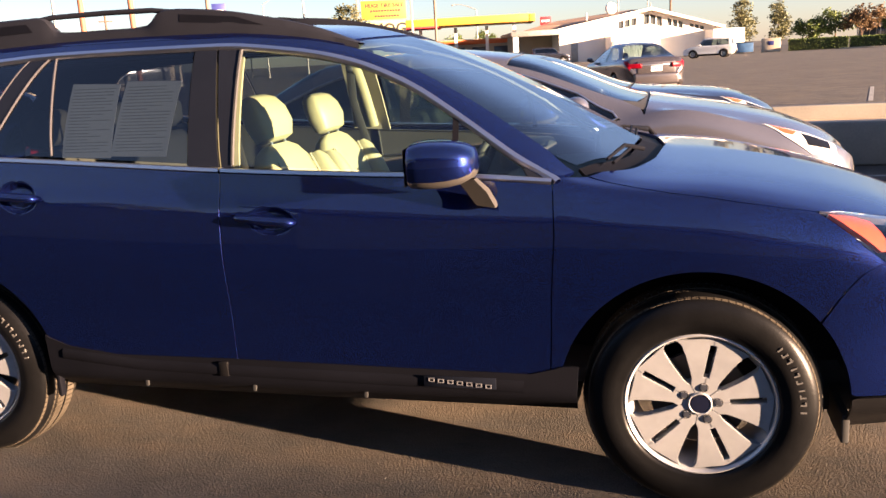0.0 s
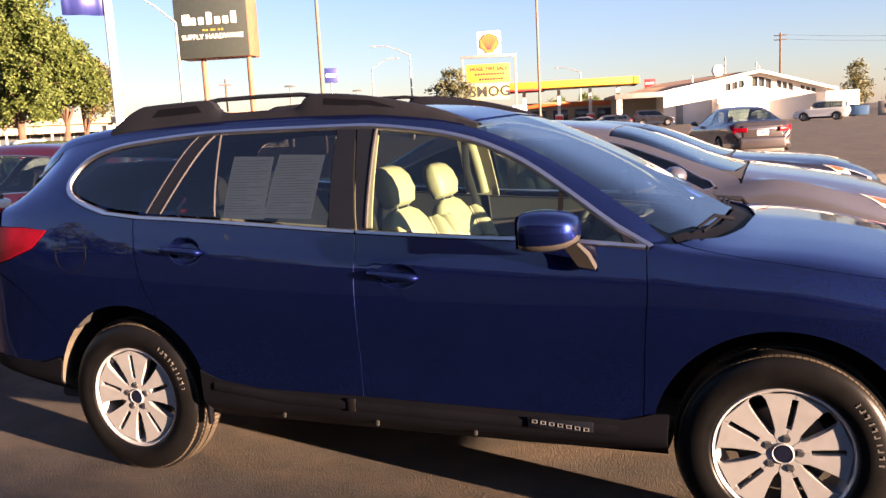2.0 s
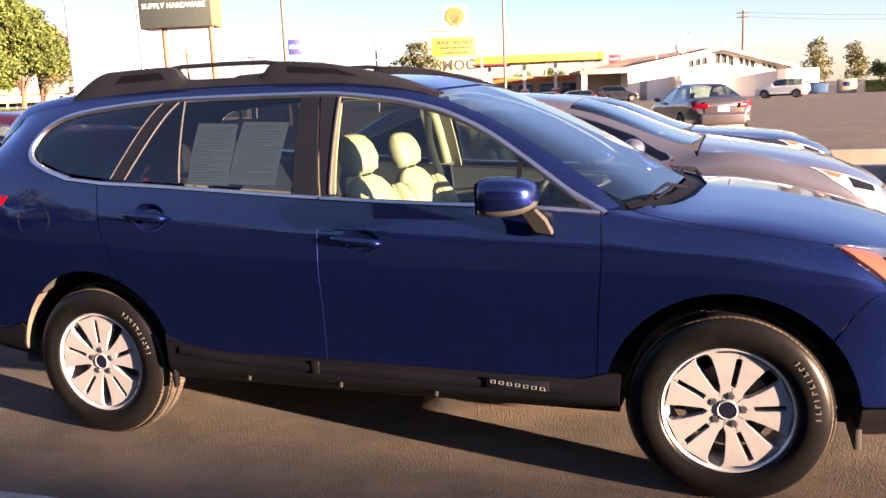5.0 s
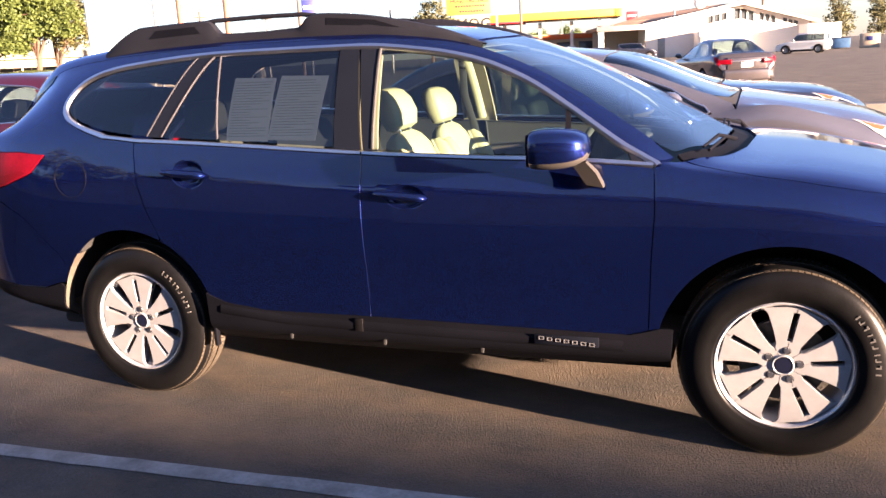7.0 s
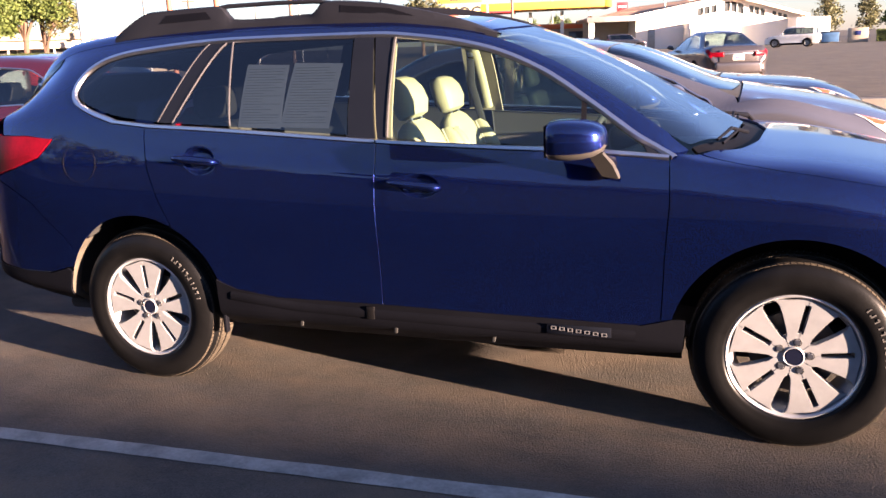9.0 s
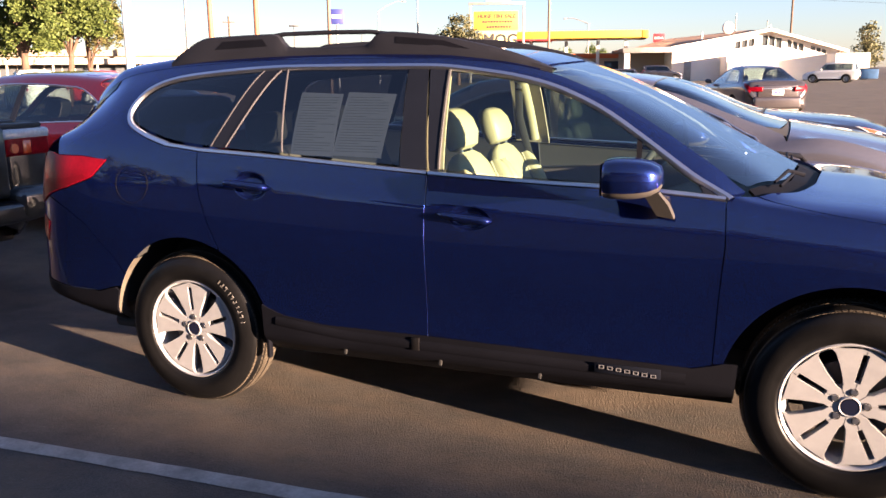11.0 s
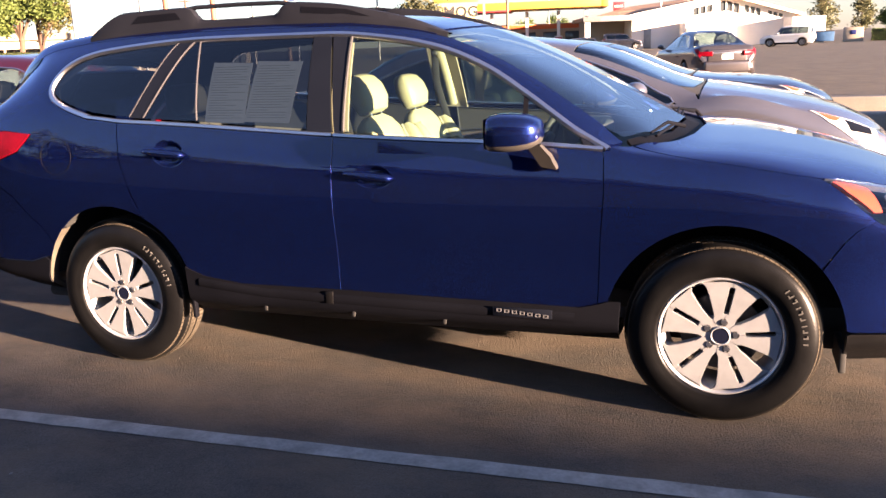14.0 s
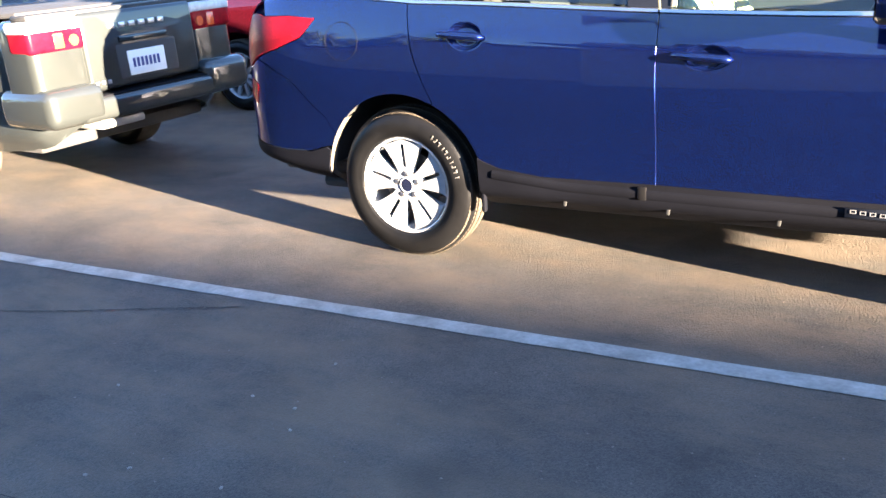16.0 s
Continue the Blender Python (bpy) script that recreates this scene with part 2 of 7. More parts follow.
SLATE = mat("dark_green_sign", (0.0245, 0.0315, 0.0294), 0.5, vary=0.1)
POLE = mat("galvanised_pole", (0.234, 0.2275, 0.2145), 0.5, 0.4, vary=0.15)
RUST = mat("brown_pole", (0.13, 0.0845, 0.0585), 0.7, vary=0.2)
YELLOW = mat("yellow_panel", (0.42, 0.235, 0.010), 0.5, vary=0.06)
ORANGE = mat("orange_red_panel", (0.5625, 0.12, 0.015), 0.5, vary=0.06)
# dust on the arch lip, its tan also standing for low sun
DUSTY_SUNLIT = mat("dusty_sunlit_lip", (0.055, 0.046, 0.032), 0.9, vary=0.3, scale=14.0)
SIGN_WHITE = mat("white_panel", (0.68, 0.6715, 0.646), 0.5, vary=0.03)
SIGN_BLUE = mat("blue_panel", (0.016, 0.022, 0.13), 0.5, vary=0.05)
SIGN_RED = mat("red_panel", (0.55, 0.03, 0.03), 0.5, vary=0.05)
BARK = mat("bark", (0.091, 0.056, 0.035), 0.95, vary=0.3, scale=4.0, bump=0.8, fine=20.0)
PANE = mat("dark_pane", (0.05, 0.055, 0.06), 0.08, vary=0.1)
HEDGE = mat("hedge_green", (0.02925, 0.04225, 0.013), 0.9, vary=0.4, scale=2.0, bump=1.0, fine=9.0)


def leaf_mat(name, dark, lite):
    m = bpy.data.materials.new(name)
    m.use_nodes = True
    nt = m.node_tree
    p = nt.nodes["Principled BSDF"]
    g = nt.nodes.new("ShaderNodeNewGeometry")
    r = ramp(nt, g.outputs["Random Per Island"], 0.0, 1.0, dark, lite)
    nt.links.new(r.outputs["Color"], p.inputs["Base Color"])
    p.inputs["Roughness"].default_value = 0.6
    p.inputs["Specular IOR Level"].default_value = 0.2
    tr, mx = nt.nodes.new("ShaderNodeBsdfTranslucent"), nt.nodes.new("ShaderNodeMixShader")     # light through thin leaves
    mx.inputs[0].default_value = 0.22
    nt.links.new(r.outputs["Color"], tr.inputs["Color"])
    nt.links.new(p.outputs[0], mx.inputs[1])
    nt.links.new(tr.outputs[0], mx.inputs[2])
    nt.links.new(mx.outputs[0], nt.nodes["Material Output"].inputs["Surface"])
    return m


LEAF = leaf_mat("leaves", (0.036, 0.056, 0.011), (0.100, 0.128, 0.026))
LEAF_OLIVE = leaf_mat("olive_leaves", (0.055, 0.052, 0.016), (0.11, 0.11, 0.032))
LEAF_DRY = leaf_mat("dry_leaves", (0.062, 0.0372, 0.0186), (0.1364, 0.0868, 0.0372))
LEAF_GREY = leaf_mat("grey_green_leaves", (0.062, 0.0651, 0.0279), (0.1116, 0.1116, 0.0527))

# ---------------------------------------------------------------- mesh tools
def finish(name, data_mesh, material, parent=None, label="", smooth=40.0):
    mats = material if isinstance(material, (list, tuple)) else [material]
    for m in mats:
        data_mesh.materials.append(m)
    if smooth:
        data_mesh.polygons.foreach_set("use_smooth", [True] * len(data_mesh.polygons))
        data_mesh.set_sharp_from_angle(angle=radians(smooth))
    ob = new(name, data_mesh)
    if parent:
        ob.parent = parent
    if label:
        ob["label"] = label
    return ob


def part(name, bm, material, parent=None, label="", smooth=40.0):
    """Links a bmesh as one mesh object under a thing or a part."""
    me = bpy.data.meshes.new(name)
    bm.normal_update()
    bm.to_mesh(me)
    bm.free()
    return finish(name, me, material, parent, label, smooth)


def soup(name, verts, faces, material, parent=None, label="", smooth=40.0):
    me = bpy.data.meshes.new(name)
    me.from_pydata([tuple(map(float, v)) for v in verts], [], [tuple(map(int, f)) for f in faces])
    me.update()
    return finish(name, me, material, parent, label, smooth)


def thing(name, label, category, m=None, group="", kind=""):
    ob = tagged(new(name), label, category, group, kind)
    if m is not None:
        ob.matrix_basis = m
    return ob


def box_bm(lo, hi, bevel=0.0, segs=2, bm=None, m=None):
    b = bmesh.new()
    bmesh.ops.create_cube(b, size=1.0)
    for v in b.verts:
        v.co = Vector([lo[i] + (v.co[i] + 0.5) * (hi[i] - lo[i]) for i in range(3)])
    if bevel:
        bmesh.ops.bevel(b, geom=b.edges[:], offset=bevel, segments=segs, affect="EDGES", profile=0.5)
    return joined(bm, b, m)


def joined(bm, b, m=None):
    if m is not None:
        bmesh.ops.transform(b, matrix=m, verts=b.verts[:])
    if bm is None:
        return b
    me = bpy.data.meshes.new("tmp")
    b.to_mesh(me)
    b.free()
    bm.from_mesh(me)
    bpy.data.meshes.remove(me)
    return bm


def cyl_bm(r0, r1, z0, z1, n=24, bm=None, m=None, bevel=0.0):
    b = bmesh.new()
    bmesh.ops.create_cone(b, cap_ends=True, segments=n, radius1=r0, radius2=r1, depth=z1 - z0)
    bmesh.ops.translate(b, vec=(0, 0, (z0 + z1) / 2), verts=b.verts[:])
    if bevel:
        rim = [e for e in b.edges if abs(e.verts[0].co.z - e.verts[1].co.z) < 1e-6]
        bmesh.ops.bevel(b, geom=rim, offset=bevel, segments=2, affect="EDGES")
    return joined(bm, b, m)


def ball_bm(size, n=12, bm=None, m=None):
    b = bmesh.new()
    bmesh.ops.create_uvsphere(b, u_segments=n * 2, v_segments=n, radius=0.5)
    bmesh.ops.scale(b, vec=size, verts=b.verts[:])
    return joined(bm, b, m)


def lathe(profile, n=64, axis="y"):
    """Verts and faces of (radius, offset) turned about an axis."""
    k = len(profile)
    verts, faces = [], []
    for i in range(n):
        a = 2 * math.pi * i / n
        for r, o in profile:
            verts.append((r * math.cos(a), o, r * math.sin(a)) if axis == "y" else (r * math.cos(a), r * math.sin(a), o))
    for i in range(n):
        j = (i + 1) % n
        for q in range(k - 1):
            f = (i * k + q, i * k + q + 1, j * k + q + 1, j * k + q)
            faces.append(f if axis == "y" else f[::-1])
    return verts, faces


def sweep(points, radii, n=8, flat=1.0, closed=False):
    """A tube along points; radii a number or one for each point; flat squashes it along its second axis."""
    pts = [Vector(p) for p in points]
    rr = radii if isinstance(radii, (list, tuple)) else [radii] * len(pts)
    verts, faces = [], []
    prev = None
    for i, p in enumerate(pts):
        d = (pts[min(i + 1, len(pts) - 1)] - pts[max(i - 1, 0)]).normalized()
        up = Vector((0, 0, 1)) if abs(d.z) < 0.95 else Vector((0, 1, 0))
        a = d.cross(up).normalized() if prev is None else (prev - d * prev.dot(d)).normalized()
        prev = a
        b = d.cross(a)
        for k in range(n):
            t = 2 * math.pi * k / n
            verts.append(p + (a * math.cos(t) + b * math.sin(t) * flat) * rr[i])
    for i in range(len(pts) - 1):
        for k in range(n):
            q = (k + 1) % n
            faces.append((i * n + k, i * n + q, (i + 1) * n + q, (i + 1) * n + k))
    if not closed:
        faces.append(tuple(range(n))[::-1])
        faces.append(tuple((len(pts) - 1) * n + k for k in range(n)))
    return verts, faces


def ribbon(rows):
    """Faces over a grid of points, row after row."""
    h, w = len(rows), len(rows[0])
    verts = [p for r in rows for p in r]
    faces = [(i * w + j, i * w + j + 1, (i + 1) * w + j + 1, (i + 1) * w + j) for i in range(h - 1) for j in range(w - 1)]
    return verts, faces


def bar_bm(width, height, depth, bm=None, at=(0, 0, 0)):
    x, y, z = at
    return box_bm((x - width / 2, y - depth, z - height / 2), (x + width / 2, y, z + height / 2), 0, bm=bm)


def words(text, size, material, m, parent=None, depth=0.002, bold=0.0):
    """Raised writing in the built-in font, as a mesh."""
    cu = bpy.data.curves.new("lettering", "FONT")
    cu.offset = bold
    cu.body, cu.size, cu.extrude, cu.align_x, cu.align_y, cu.resolution_u = text, size, depth, "CENTER", "CENTER", 2
    tmp = new("tmp", cu)
    me = bpy.data.meshes.new_from_object(tmp.evaluated_get(bpy.context.evaluated_depsgraph_get()))
    bpy.data.objects.remove(tmp)
    bpy.data.curves.remove(cu)
    me.materials.clear()
    ob = finish("lettering", me, material, parent, smooth=0)
    ob.matrix_basis = m
    return ob


def resampled(loop, step, scale=(1.0, 1.0)):
    out = []
    for (x0, y0), (x1, y1) in zip(loop, loop[1:] + loop[:1]):
        n = max(1, int(math.ceil(math.hypot((x1 - x0) * scale[0], (y1 - y0) * scale[1]) / step)))
        out += [(x0 + (x1 - x0) * k / n, y0 + (y1 - y0) * k / n) for k in range(n)]
    return out


def inside(loop, pts):
    lx, ly = np.array(loop).T
    px, py = pts[:, 0][:, None], pts[:, 1][:, None]
    qx, qy = np.roll(lx, -1), np.roll(ly, -1)
    cross = ((ly > py) != (qy > py)) & (px < (qx - lx) * (py - ly) / np.where(qy == ly, 1e-9, qy - ly) + lx)
    return cross.sum(1) % 2 == 1


S_SCALE = 0.19     # metres for one step of s, roughly


def skin(shell, loop, step=0.035, out=0.0, depth=0.012, left=False, dents=(), chamfer=0.0):
    """Verts and faces of a panel of the shell inside a loop of (x, s), with edges turned in by depth."""
    from mathutils.geometry import delaunay_2d_cdt
    edge = resampled([tuple(map(float, p)) for p in loop], step, (1.0, S_SCALE))
    lo, hi = np.min(edge, 0), np.max(edge, 0)
    gx, gs = np.meshgrid(np.arange(lo[0] + step / 2, hi[0], step), np.arange(lo[1] + step / S_SCALE / 2, hi[1], step / S_SCALE), indexing="ij")
    grid = np.stack([gx.ravel(), gs.ravel()], 1)
    if len(grid):
        grid = grid[inside(edge, grid)]
    if len(grid):
        e = np.array(edge)
        d = np.min(np.hypot(grid[:, None, 0] - e[None, :, 0], (grid[:, None, 1] - e[None, :, 1]) * S_SCALE), 1)
        grid = grid[d > step * 0.45]
    for cx, cs, rx, rs, _ in dents:          # finer mesh where the panel is dished
        g = np.stack(np.meshgrid(np.linspace(cx - rx * 1.3, cx + rx * 1.3, 46), np.linspace(cs - rs * 1.3, cs + rs * 1.3, 34), indexing="ij"), -1).reshape(-1, 2)
        if len(grid):
            grid = grid[(abs(grid[:, 0] - cx) > rx * 1.3 + 0.012) | (abs(grid[:, 1] - cs) > rs * 1.3 + 0.03)]
        grid = np.concatenate([grid, g[inside(edge, g)]])
    flat = [Vector((x, s * S_SCALE)) for x, s in edge] + [Vector((x, s * S_SCALE)) for x, s in grid]
    n = len(edge)
    vs, es, fs, ov, oe, of = delaunay_2d_cdt(flat, [(i, (i + 1) % n) for i in range(n)], [], 1, 1e-6)
    xs, ss = np.array([v[0] for v in vs]), np.array([v[1] / S_SCALE for v in vs])
    nor = shell.normal(xs, ss)
    p = shell.at(xs, ss) + nor * out
    for cx, cs, rx, rs, deep in dents:
        q = np.clip(1 - ((xs - cx) / rx) ** 2 - ((ss - cs) / rs) ** 2, 0, 1)
        q = np.minimum(q * 1.8, 1.0)
        p = p - nor * (deep * q * q * (3 - 2 * q))[:, None]
    tri = [tuple(f) for f in fs]
    # turn every face outwards
    tri = [f if np.dot(np.cross(p[f[1]] - p[f[0]], p[f[2]] - p[f[0]]), nor[f[0]]) > 0 else f[::-1] for f in tri]
    seen = {}
    for f in tri:
        for a, b in zip(f, f[1:] + f[:1]):
            seen[(a, b)] = True
    rim = [(a, b) for a, b in seen if (b, a) not in seen]
    ids = sorted({a for e in rim for a in e})
    low = {a: len(p) + k for k, a in enumerate(ids)}
    away = {a: np.zeros(3) for a in ids}
    for a, b in rim:
        e = np.cross(p[b] - p[a], nor[a])
        e = e / max(np.linalg.norm(e), 1e-9)
        away[a] = away[a] + e
        away[b] = away[b] + e
    away = {a: e / max(np.linalg.norm(e), 1e-9) * chamfer for a, e in away.items()}
    verts = list(p) + [p[a] + away[a] - nor[a] * depth for a in ids]
    if chamfer:                              # a narrow slanted edge that catches the light
        mid = {a: len(verts) + k for k, a in enumerate(ids)}
        verts += [p[a] + away[a] - nor[a] * chamfer for a in ids]
        faces = tri + [(b, a, mid[a], mid[b]) for a, b in rim] + [(mid[b], mid[a], low[a], low[b]) for a, b in rim]
    else:
        faces = tri + [(b, a, low[a], low[b]) for a, b in rim]
    if left:
        verts, faces = [(v[0], -v[1], v[2]) for v in verts], [f[::-1] for f in faces]
    return verts, faces


def along(shell, line, n, out=0.0, left=False):
    """n points on the shell along a line of (x, s)."""
    d = np.r_[0, np.cumsum([math.hypot(b[0] - a[0], (b[1] - a[1]) * S_SCALE) for a, b in zip(line, line[1:])])]
    t = np.linspace(0, d[-1], n)
    xs, ss = np.interp(t, d, [p[0] for p in line]), np.interp(t, d, [p[1] for p in line])
    p = shell.at(xs, ss) + shell.normal(xs, ss) * out
    return [Vector((a[0], -a[1] if left else a[1], a[2])) for a in p]


def moulding(shell, line, width, out=0.004, thick=0.006, n=60, left=False):
    """A strip of rounded section that lies on the shell along a line of (x, s)."""
    pts, rows = along(shell, line, n, 0, left), []
    d = np.r_[0, np.cumsum([math.hypot(b[0] - a[0], (b[1] - a[1]) * S_SCALE) for a, b in zip(line, line[1:])])]
    t = np.linspace(0, d[-1], n)
    nor = shell.normal(np.interp(t, d, [p[0] for p in line]), np.interp(t, d, [p[1] for p in line]))
    for i, p in enumerate(pts):
        q = Vector((nor[i][0], -nor[i][1] if left else nor[i][1], nor[i][2]))
        along_ = (pts[min(i + 1, n - 1)] - pts[max(i - 1, 0)]).normalized()
        side = q.cross(along_).normalized() * (width / 2)
        rows.append([p + side - q * 0.004, p + side * 0.95 + q * out, p + side * 0.55 + q * (out + thick), p - side * 0.55 + q * (out + thick), p - side * 0.95 + q * out, p - side - q * 0.004])
    verts, faces = ribbon(rows)
    if not left:
        faces = [f[::-1] for f in faces]
    return verts, faces


def arc(cx, cz, r, a0, a1, n=28):
    return [(cx + r * math.cos(radians(a0 + (a1 - a0) * k / n)), cz + r * math.sin(radians(a0 + (a1 - a0) * k / n))) for k in range(n + 1)]



def eased(line, times=2):
    """An open line with its corners rounded off."""
    for _ in range(times):
        out = [line[0]]
        for a, b in zip(line, line[1:]):
            out += [(a[0] * 0.75 + b[0] * 0.25, a[1] * 0.75 + b[1] * 0.25), (a[0] * 0.25 + b[0] * 0.75, a[1] * 0.25 + b[1] * 0.75)]
        line = out + [line[-1]]
    return line


# ---------------------------------------------------------------- loft maths for car bodies
def pchip(xs, ys, x):
    """Shape-keeping cubic through the points (xs, ys rows) at x."""
    xs, ys, x = np.asarray(xs, float), np.asarray(ys, float), np.clip(np.asarray(x, float), xs[0], xs[-1])
    h = np.diff(xs)
    d = np.diff(ys) / h
    m = np.zeros(len(xs))
    same = d[:-1] * d[1:] > 0
    a, b = d[:-1][same], d[1:][same]
    w1, w2 = (2 * h[1:] + h[:-1])[same], (h[1:] + 2 * h[:-1])[same]
    m[1:-1][same] = (w1 + w2) / (w1 / a + w2 / b)
    m[0], m[-1] = d[0], d[-1]
    i = np.clip(np.searchsorted(xs, x, side="right") - 1, 0, len(h) - 1)
    t = (x - xs[i]) / h[i]
    return ((1 + 2 * t) * (1 - t) ** 2 * ys[i] + t * (1 - t) ** 2 * h[i] * m[i]
            + t * t * (3 - 2 * t) * ys[i + 1] + t * t * (t - 1) * h[i] * m[i + 1])


def row_pchip(p, s):
    """The same over unit knots, a row of knots for each s."""
    d = np.diff(p, axis=1)
    a, b = d[:, :-1], d[:, 1:]
    m = np.zeros_like(p)
    ok = a * b > 0
    m[:, 1:-1] = np.where(ok, 2 * a * b / np.where(ok, a + b, 1), 0)
    m[:, 0], m[:, -1] = d[:, 0], d[:, -1]
    s = np.clip(s, 0, p.shape[1] - 1)
    i = np.minimum(s.astype(int), p.shape[1] - 2)
    t, r = s - i, np.arange(len(s))
    return ((1 + 2 * t) * (1 - t) ** 2 * p[r, i] + t * (1 - t) ** 2 * m[r, i]
            + t * t * (3 - 2 * t) * p[r, i + 1] + t * t * (t - 1) * m[r, i + 1])


class Shell:
    """The skin of a car, right half: x along the car, s from the sill (0) over belt (4) and roof edge (5) to the middle of the roof (7)."""

    def __init__(self, wide, high):
        self.wide, self.high, self.crease = wide, high, None

    def knots(self, x):
        x = np.atleast_1d(np.asarray(x, float))
        return (np.stack([pchip(*zip(*k), x) for k in self.wide], 1), np.stack([pchip(*zip(*k), x) for k in self.high], 1))

    def at(self, x, s):
        x, s = np.broadcast_arrays(np.atleast_1d(np.asarray(x, float)), np.atleast_1d(np.asarray(s, float)))
        w, z = self.knots(x)
        w, z = row_pchip(w, s), row_pchip(z, s)
        if self.crease:                      # a pressed line along the side: x from and to, height at each, depth
            x0, x1, z0, z1, deep = self.crease
            t = np.clip((x - x0) / (x1 - x0), 0, 1)
            d = z - (z0 + (z1 - z0) * t)
            fade = np.clip((x - x0 + 0.15) / 0.3, 0, 1) * np.clip((x1 + 0.15 - x) / 0.3, 0, 1)
            w = w + deep * fade * np.where(d > 0, np.exp(-((d / 0.016) ** 2)), np.exp(-((d / 0.07) ** 2)))
        return np.stack([x, -w, z], -1)

    def normal(self, x, s):
        e = 0.004
        a = self.at(np.add(x, e), s) - self.at(np.subtract(x, e), s)
        b = self.at(x, np.minimum(np.add(s, 0.02), 7)) - self.at(x, np.maximum(np.subtract(s, 0.02), 0))
        n = np.cross(a, b)
        return n / np.maximum(np.linalg.norm(n, axis=-1, keepdims=True), 1e-9)

    def s_at_z(self, x, z, low=0.0, top=5.6):
        """The s at which the side has the height z."""
        ss = np.linspace(low, top, 90)
        return [float(np.interp(zz, np.maximum.accumulate(self.at(np.full(90, xx), ss)[:, 2]), ss)) for xx, zz in zip(np.atleast_1d(x), np.atleast_1d(z))]

    def s_at_w(self, x, w, low=4.0):
        """The s at which the top is w from the middle."""
        ss = np.linspace(7, low, 70)
        return [float(np.interp(ww, np.maximum.accumulate(-self.at(np.full(70, xx), ss)[:, 1]), ss)) for xx, ww in zip(np.atleast_1d(x), np.atleast_1d(w))]

    def side(self, pts):
        """(x, z) points as (x, s)."""
        return [(x, s) for (x, _), s in zip(pts, self.s_at_z(*zip(*pts)))]

    def top(self, pts):
        """(x, w) points as (x, s)."""
        return [(x, s) for (x, _), s in zip(pts, self.s_at_w(*zip(*pts)))]


# the wagon's half widths and heights, knot by knot from the sill to the middle of the roof
PLAN = [(-1.10, 0.34), (-1.07, 0.58), (-1.00, 0.73), (-0.86, 0.825), (-0.60, 0.875), (-0.30, 0.898), (0.3, 0.915), (1.2, 0.922), (2.3, 0.915),
        (2.8, 0.912), (3.1, 0.890), (3.3, 0.846), (3.45, 0.785), (3.58, 0.695), (3.67, 0.56), (3.73, 0.36), (3.76, 0.14)]


def narrowed(by, bends=()):
    out = [(x, max(w - by, 0.04)) for x, w in PLAN]
    return [(x, max(w - sum(b * max(0.0, 1 - abs(x - c) / r) for c, r, b in bends), 0.03)) for x, w in out]


